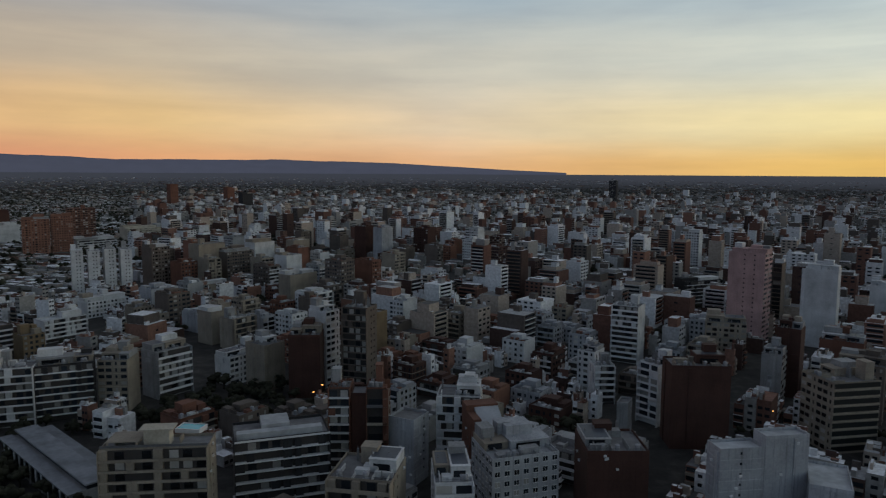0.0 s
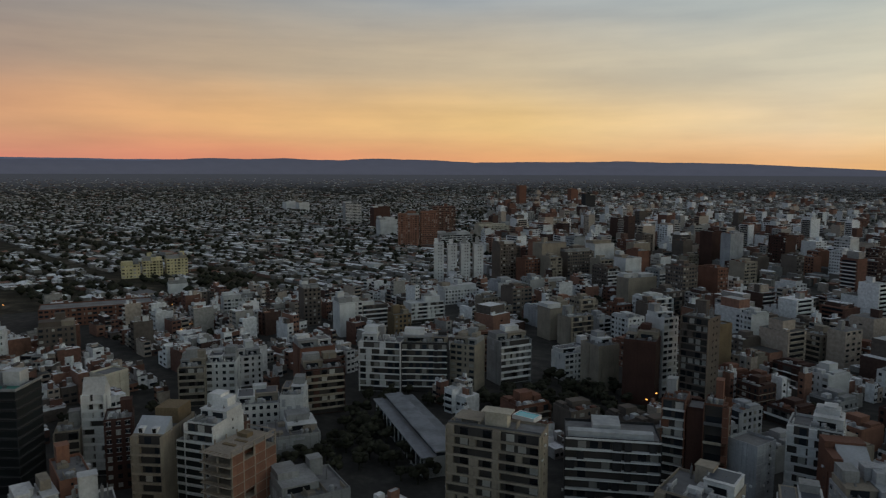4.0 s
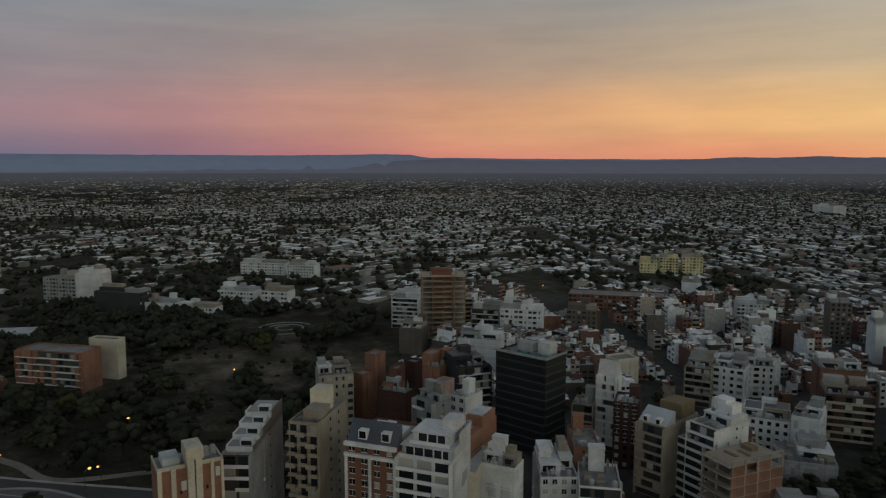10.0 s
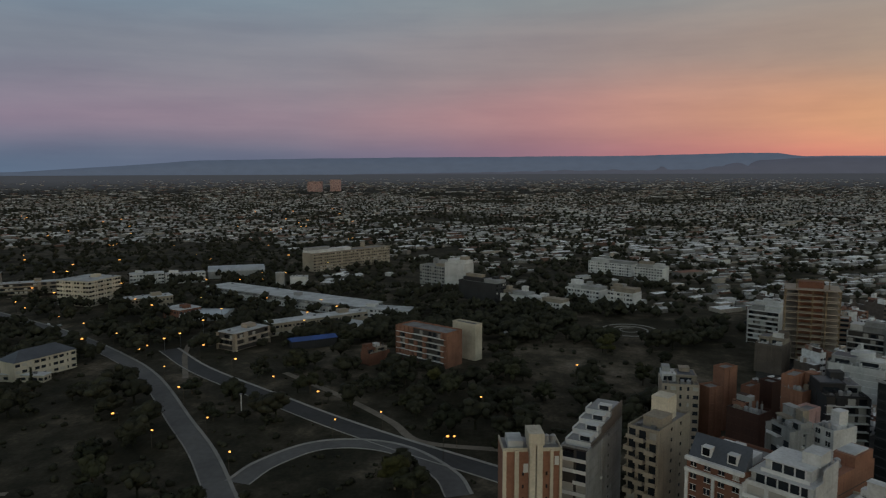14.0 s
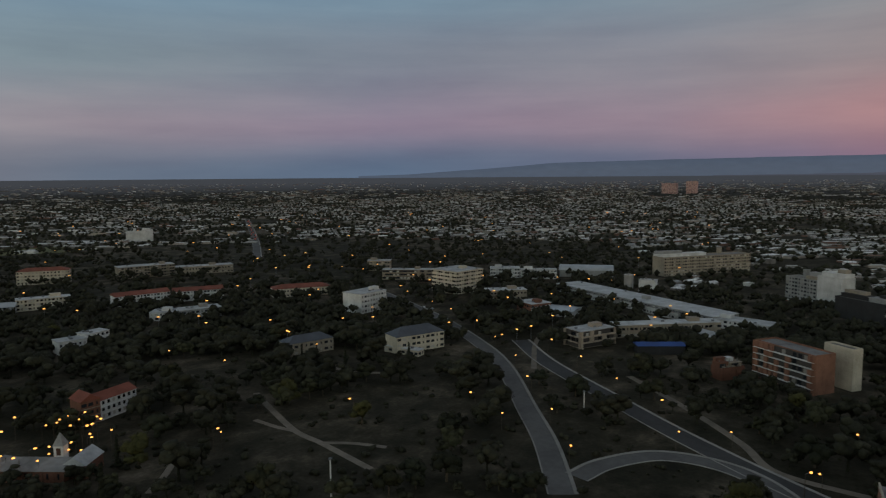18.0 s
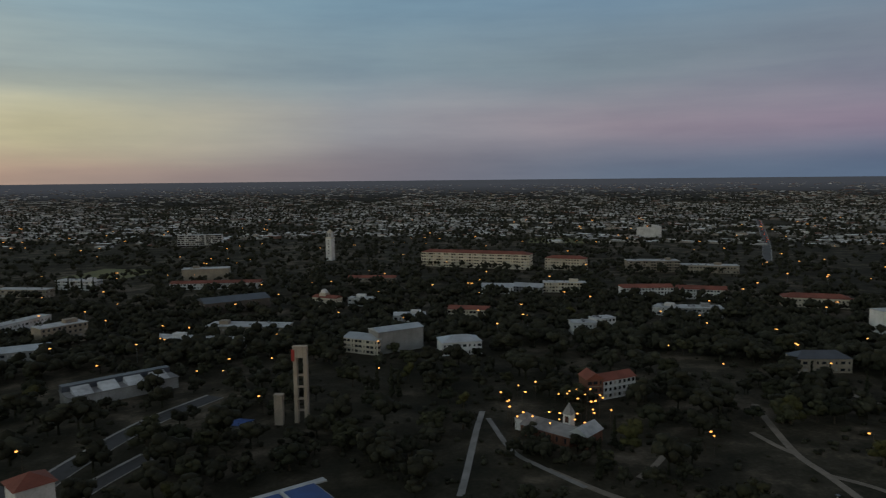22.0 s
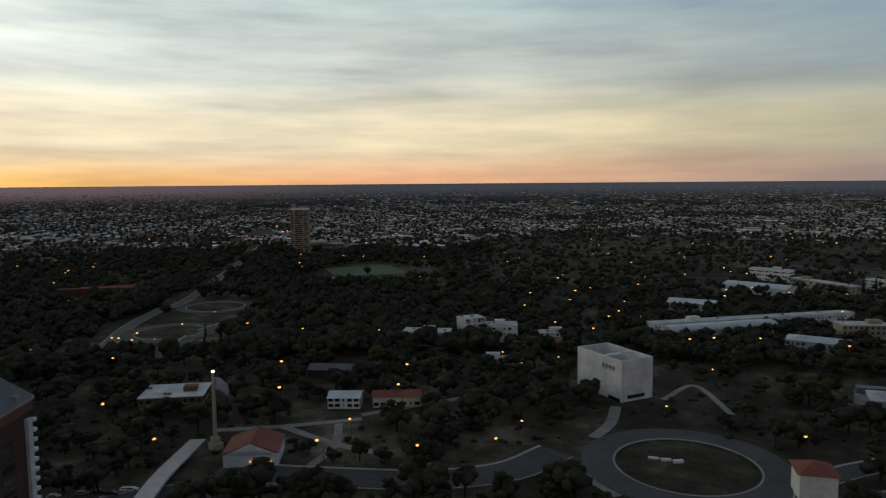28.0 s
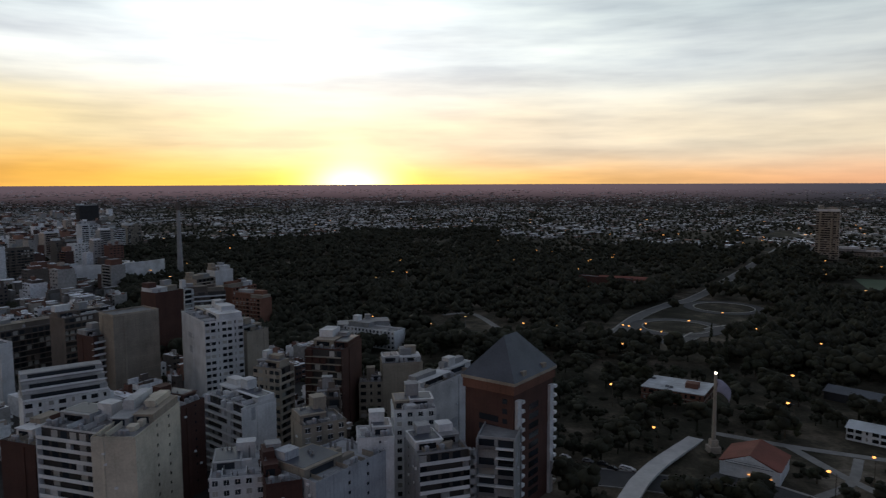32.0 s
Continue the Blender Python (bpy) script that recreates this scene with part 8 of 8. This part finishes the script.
def build_trees():
    kinds = [plant("round", 1, "leaves", "dark leafy park tree with a rounded uneven crown"), plant("round", 2, "leaves_dark", "dense dark green tree in the park"),
             plant("wide", 3, "leaves", "broad spreading tree on dry grass"), plant("wide", 4, "leaves_dark", "broad dark tree in the park"), plant("round", 5, "leaves_olive", "olive-green tree in the park")]
    cyp = plant("cypress", 6, "leaves_dark", "slim dark cypress tree")
    rnd = random.Random(5)
    used = set()

    def put(src, x, y, s, turn):
        if src.name in used:
            ob = copy_thing(src, pose(x, y, 0, 0, 0, turn))
        else:
            used.add(src.name)
            ob = src
            ob.matrix_basis = pose(x, y, 0, 0, 0, turn)
        ob.scale = (s, s, s * rnd.uniform(0.85, 1.15))

    n = 0
    tries = 0
    while n < 290 and tries < 6000:
        tries += 1
        a = rnd.uniform(78, 282)
        r = 215 * (520 / 215) ** rnd.random()
        p = yaw_dir(a) * r
        if zone(p.x, p.y) not in ("park", "wood") or taken(p.x, p.y, 1) or near_road(p.x, p.y, 3) or open_lawn(p.x, p.y):
            continue
        put(rnd.choices(kinds, (5, 5, 4, 4, 1))[0], p.x, p.y, rnd.uniform(0.8, 1.6), rnd.uniform(0, 360))
        n += 1
    for x, y, s in CYPRESS:
        put(cyp, x, y, s, rnd.uniform(0, 360))
    # woods: nearer crowns in full, farther ones as ragged clumps
    vs, fs = [], []
    n = tries = 0
    shapes = [tree_meshes("round", 31, 9), tree_meshes("wide", 32, 9), tree_meshes("round", 33, 9)]
    while n < 900 and tries < 14000:
        tries += 1
        a = rnd.uniform(78, 282)
        r = 218 * (470 / 218) ** rnd.random()
        p = yaw_dir(a) * r
        if zone(p.x, p.y) not in ("park", "wood") or taken(p.x, p.y, 1.5) or near_road(p.x, p.y, 4) or open_lawn(p.x, p.y):
            continue
        if zone(p.x, p.y) == "park" and noise.noise((p.x * 0.012, p.y * 0.012, 4.0)) < -0.28:
            continue
        n += 1
        ts, tf, cs, cf = rnd.choice(shapes)
        s, t = rnd.choice((0.6, 0.8, 1.0, 1.2, 1.5, 1.75)) * rnd.uniform(0.9, 1.1), rnd.uniform(0, 6.28)
        c, q = math.cos(t) * s, math.sin(t) * s
        for sv, sf in ((ts, tf), (cs, cf)):
            o = len(vs)
            vs += [(p.x + c * u - q * v, p.y + q * u + c * v, w * s) for u, v, w in sv]
            fs += [tuple(o + i for i in face) for face in sf]
    for x, y, r, m in GARDENS:
        for k in range(m):
            a, q = rnd.uniform(0, 6.28), r * math.sqrt(rnd.random())
            px, py = x + math.cos(a) * q, y + math.sin(a) * q
            if taken(px, py, -1.5):
                continue
            ts, tf, cs, cf = rnd.choice(shapes)
            s, t = rnd.uniform(0.6, 1.05), rnd.uniform(0, 6.28)
            c, q = math.cos(t) * s, math.sin(t) * s
            for sv, sf in ((ts, tf), (cs, cf)):
                o = len(vs)
                vs += [(px + c * u - q * v, py + q * u + c * v, w * s) for u, v, w in sv]
                fs += [tuple(o + i for i in face) for face in sf]
    for k in range(1700):
        p = yaw_dir(rnd.uniform(80, 280)) * (205 * (430 / 205) ** rnd.random())
        if zone(p.x, p.y) in ("park", "wood") and not taken(p.x, p.y, 1) and not near_road(p.x, p.y, 1.5):
            q = rnd.uniform(0.5, 1.7)
            for m in range(2):
                clump(vs, fs, p.x + rnd.uniform(-1, 1) * q, p.y + rnd.uniform(-1, 1) * q, q * 0.5, q, q * 0.8, rnd)
    tagged(new("park_trees", mesh_of("park_trees", vs, fs, ("far_leaves",), smooth=True)), "crowded dark trees and low shrubs of the park", "trees", kind="stuff")
    vs, fs = [], []
    n = 0
    while n < 15000:
        n += 1
        a = rnd.uniform(74, 296)
        r = 420 * (1500 / 420) ** rnd.random()
        p = yaw_dir(a) * r
        kind = zone(p.x, p.y)
        if kind not in ("park", "wood") or taken(p.x, p.y, 0.5) or near_road(p.x, p.y, 3) or open_lawn(p.x, p.y):
            continue
        if kind == "park" and noise.noise((p.x * 0.008, p.y * 0.008, 1.0)) < -0.55:
            continue
        s = rnd.uniform(0.8, 1.75) * (1.2 if kind == "wood" else 1.0)
        leafy(vs, fs, p.x, p.y, s, rnd, 7 if r < 700 else 4, r > 470)
    n = 0
    while n < 7500:
        n += 1
        a, r = rnd.uniform(222, 294), math.sqrt(rnd.uniform(430 ** 2, 1560 ** 2))
        p = yaw_dir(a) * r
        if zone(p.x, p.y) != "wood" or taken(p.x, p.y, 3) or near_road(p.x, p.y, 4) or open_lawn(p.x, p.y):
            continue
        gap = noise.noise((p.x * 0.009, p.y * 0.009, 3.0)) + 0.5 * noise.noise((p.x * 0.03, p.y * 0.03, 6.0))
        if gap < -0.24:
            continue
        s = rnd.uniform(1.0, 1.9) * (1.1 + 0.6 * gap)
        leafy(vs, fs, p.x, p.y, s, rnd, 7 if r < 700 else 4, r > 470)
        clump(vs, fs, p.x, p.y, 3.2 * s, 3.2 * s, 2.6 * s, rnd, True)
    tagged(new("woodland", mesh_of("woodland", vs, fs, ("far_leaves",), smooth=True)), "dark mass of park and campus trees", "trees", kind="stuff")



GARDENS = [(-144.3, 220.8, 24, 22), (-148.7, 202.5, 16, 12), (-115.6, 206.8, 14, 10), (-167.2, 269.5, 16, 10), (-115.3, 239.7, 12, 6), (-102.6, 308.6, 26, 22), (-76.2, 312.1, 26, 20), (-141.6, 269.4, 8, 4), (-523.2, 44.2, 13, 8), (-522.7, 74.4, 12, 6), (-650.2, 65.5, 16, 8), (-645.8, 118.2, 16, 8),
           (44.2, 265.9, 18, 8), (29.8, 272.7, 12, 6), (-91.9, -247.9, 14, 7), (-110.2, -234.8, 12, 6), (-152.7, -293.1, 14, 8), (-138.6, -308.4, 12, 7)]
CYPRESS = [(-368.0, -272.3, 1.1), (-266.5, -284.9, 1.0), (-272.6, -257.8, 1.1), (-272.8, -279.9, 0.9), (451.8, -208.6, 1.0), (414.6, -201.5, 1.1), (172.0, -417.0, 1.0), (187.8, -718.8, 1.4), (177.3, -717.3, 1.3),
           (164.7, -711.6, 1.4), (154.3, -710.1, 1.3), (-225.8, -537.3, 1.2), (-58.7, -326.1, 1.2), (-61.4, -321.4, 1.3), (-53.3, -335.9, 1.1), (384.4, -176.6, 1.5), (382.1, -185.5, 1.3), (218.4, -60.9, 0.9), (386.2, -227.9, 1.1),
           (617.8, -365.9, 1.5), (608.4, -372.8, 1.6), (601.7, -384.1, 1.5), (633.9, -334.3, 1.4), (628.9, -353.5, 1.4), (415.1, -347.8, 1.3), (400.1, -346.5, 1.2), (337.8, -312.3, 1.2), (-45.0, -414.8, 1.2), (-302.6, -237.3, 1.1), (-130.3, -237.0, 1.2), (-110.5, -211.0, 1.3)]


def open_lawn(x, y):
    return any(math.hypot(x - a, y - b) < r for a, b, r in LAWNS)


build_trees()


# ---- street lamps ----
def build_lamps():
    src = thing("street_lamp", 0, 0, 0, "tall street lamp with a glowing amber head", "street lamp", "street lamps")
    bm = bmesh.new()
    bmesh.ops.create_cone(bm, cap_ends=True, segments=6, radius1=0.11, radius2=0.06, depth=7, matrix=Matrix.Translation((0, 0, 3.5)))
    bm_part("pole", bm, "bark", src)
    bm = bmesh.new()
    beam(bm, (0, 0, 7), (1.4, 0, 7.4), 0.06)
    bm_part("arm", bm, "steel", src)
    bm = bmesh.new()
    bmesh.ops.create_uvsphere(bm, u_segments=8, v_segments=5, radius=0.42, matrix=Matrix.Translation((1.6, 0, 7.3)) @ Matrix.Diagonal((1.2, 0.9, 0.7, 1)))
    bm_part("lamp_head", bm, "lamp_amber", src, "glowing amber lamp head")
    rnd = random.Random(21)
    spots = list(LAMPS)
    tries = 0
    while len(spots) < 165 and tries < 5000:
        tries += 1
        a = rnd.uniform(105, 268)
        p = yaw_dir(a) * (270 * (1150 / 270) ** rnd.random())
        if zone(p.x, p.y) not in ("park", "wood") or taken(p.x, p.y, 1) or near_road(p.x, p.y, 0):
            continue
        if rnd.random() < (0.6 if zone(p.x, p.y) == "wood" else 1.0):
            spots.append((p.x, p.y))
    cx, cy = CHAPEL
    for k in range(32):
        a = k * 0.31 + 0.6
        spots.append((cx + math.cos(a) * rnd.uniform(13, 27), cy + math.sin(a) * rnd.uniform(13, 30)))
    first = True
    for x, y in spots:
        turn = rnd.uniform(0, 360)
        s = rnd.uniform(0.95, 1.3) * (1.3 if zone(x, y) == "wood" else 1.0)
        if first:
            src.matrix_basis = pose(x, y, 0, 0, 0, turn)
            first = False
        else:
            ob = copy_thing(src, pose(x, y, 0, 0, 0, turn))
            ob.scale = (s, s, s)


def far_lamps():
    """Lamps too many and too far to count: poles with amber heads, joined."""
    rnd = random.Random(77)
    vs, fs, ix = [], [], []
    n = 0
    while n < 330:
        a = rnd.uniform(104, 300)
        r = 430 * (1900 / 430) ** rnd.random()
        p = yaw_dir(a) * r
        if taken(p.x, p.y, 1) or (zone(p.x, p.y) == "wood" and rnd.random() < 0.6):
            continue
        n += 1
        z = rnd.uniform(8, 11)
        k = 0.35 + r / 2600
        add_box(vs, fs, p.x - 0.1, p.y - 0.1, 0, p.x + 0.1, p.y + 0.1, z)
        add_box(vs, fs, p.x - k, p.y - k, z, p.x + k, p.y + k, z + 0.8 * k)
        ix += [0] * 6 + [1] * 6
    tagged(new("distant_street_lamps", mesh_of("distant_street_lamps", vs, fs, ("steel", "lamp_amber"), ix)), "scattered amber lights of far streets and campus paths", "street lamps", kind="stuff")


def far_traffic():
    """Cars queueing on the far avenue: dark bodies with red tail lights, joined."""
    rnd = random.Random(9)
    vs, fs, ix = [], [], []
    for k in range(16):
        t = k / 15
        x, y = -771.8 - 330 * t + rnd.uniform(-3, 3), -931.2 - 422 * t + rnd.uniform(-2, 2)
        add_box(vs, fs, x - 0.9, y - 2.0, 0.3, x + 0.9, y + 2.0, 1.6)
        add_box(vs, fs, x - 0.7, y + 2.0, 0.9, x + 0.7, y + 2.2, 1.4)
        ix += [0] * 6 + [1] * 6
    tagged(new("distant_cars", mesh_of("distant_cars", vs, fs, ("wall_dark", "lamp_red"), ix)), "distant queue of cars with red tail lights", "cars", kind="stuff")


CHAPEL = (-119.7, -273.3)
build_lamps()
far_lamps()
far_traffic()


# ---- parked cars ----
def build_cars():
    def make(colour):
        src = thing("parked_car", 0, 0, 0, f"{colour} hatchback parked at the kerb", "car", "parked cars")
        bm = bmesh.new()
        prof = [(-2.05, 0.35), (-2.1, 0.8), (-1.9, 0.95), (-1.5, 1.4), (0.4, 1.45), (1.1, 0.98), (2.0, 0.85), (2.1, 0.4)]
        for y in (-0.82, 0.82):
            for x, z in prof:
                bm.verts.new((x, y * (0.86 if z > 1.2 else 1.0), z))
        bm.verts.ensure_lookup_table()
        n = len(prof)
        bm.faces.new([bm.verts[i] for i in range(n)])
        bm.faces.new([bm.verts[n + i] for i in reversed(range(n))])
        for i in range(n):
            j = (i + 1) % n
            bm.faces.new((bm.verts[j], bm.verts[i], bm.verts[n + i], bm.verts[n + j]))
        bm_part("body", bm, "car_" + colour, src)
        part("window", boxes("window", "glass", (-1.4, -0.8, 0.98, 0.5, 0.8, 1.36)), src)
        for x in (-1.3, 1.3):
            for y in (-0.78, 0.78):
                bm = bmesh.new()
                bmesh.ops.create_cone(bm, cap_ends=True, segments=12, radius1=0.32, radius2=0.32, depth=0.22, matrix=Matrix.Translation((x, y, 0.33)) @ pose(0, 0, 0, 90))
                bm_part("wheel", bm, "rubber", src)
        return src

    mat("car_white", (0.6, 0.6, 0.6), rough=0.3, var=0.05, bump=0)
    mat("car_grey", (0.2, 0.21, 0.22), rough=0.3, var=0.05, bump=0)
    mat("car_dark", (0.03, 0.03, 0.035), rough=0.25, var=0.05, bump=0)
    mat("rubber", (0.02, 0.02, 0.02))
    kinds = [make("white"), make("grey"), make("dark")]
    spots = [(253.6, -61.5), (249.4, -69.2), (246.2, -73.8), (241.8, -80.9), (229.8, -99.4), (225.2, -104.7), (214.1, -81.0), (210.5, -84.8), (216.5, -109.2),
             (-439.0, -328.5), (-436.9, -318.6), (241.9, -76.4), (240.5, -82.3)]
    ax, ay = 253.6, -61.5
    bx, by = 225.2, -104.7
    turn = math.degrees(math.atan2(by - ay, bx - ax))
    for k, (x, y) in enumerate(spots):
        m = pose(x, y, 0.1, 0, 0, turn)
        if k < 3:
            kinds[k].matrix_basis = m
        else:
            copy_thing(kinds[k % 3], m)


build_cars()
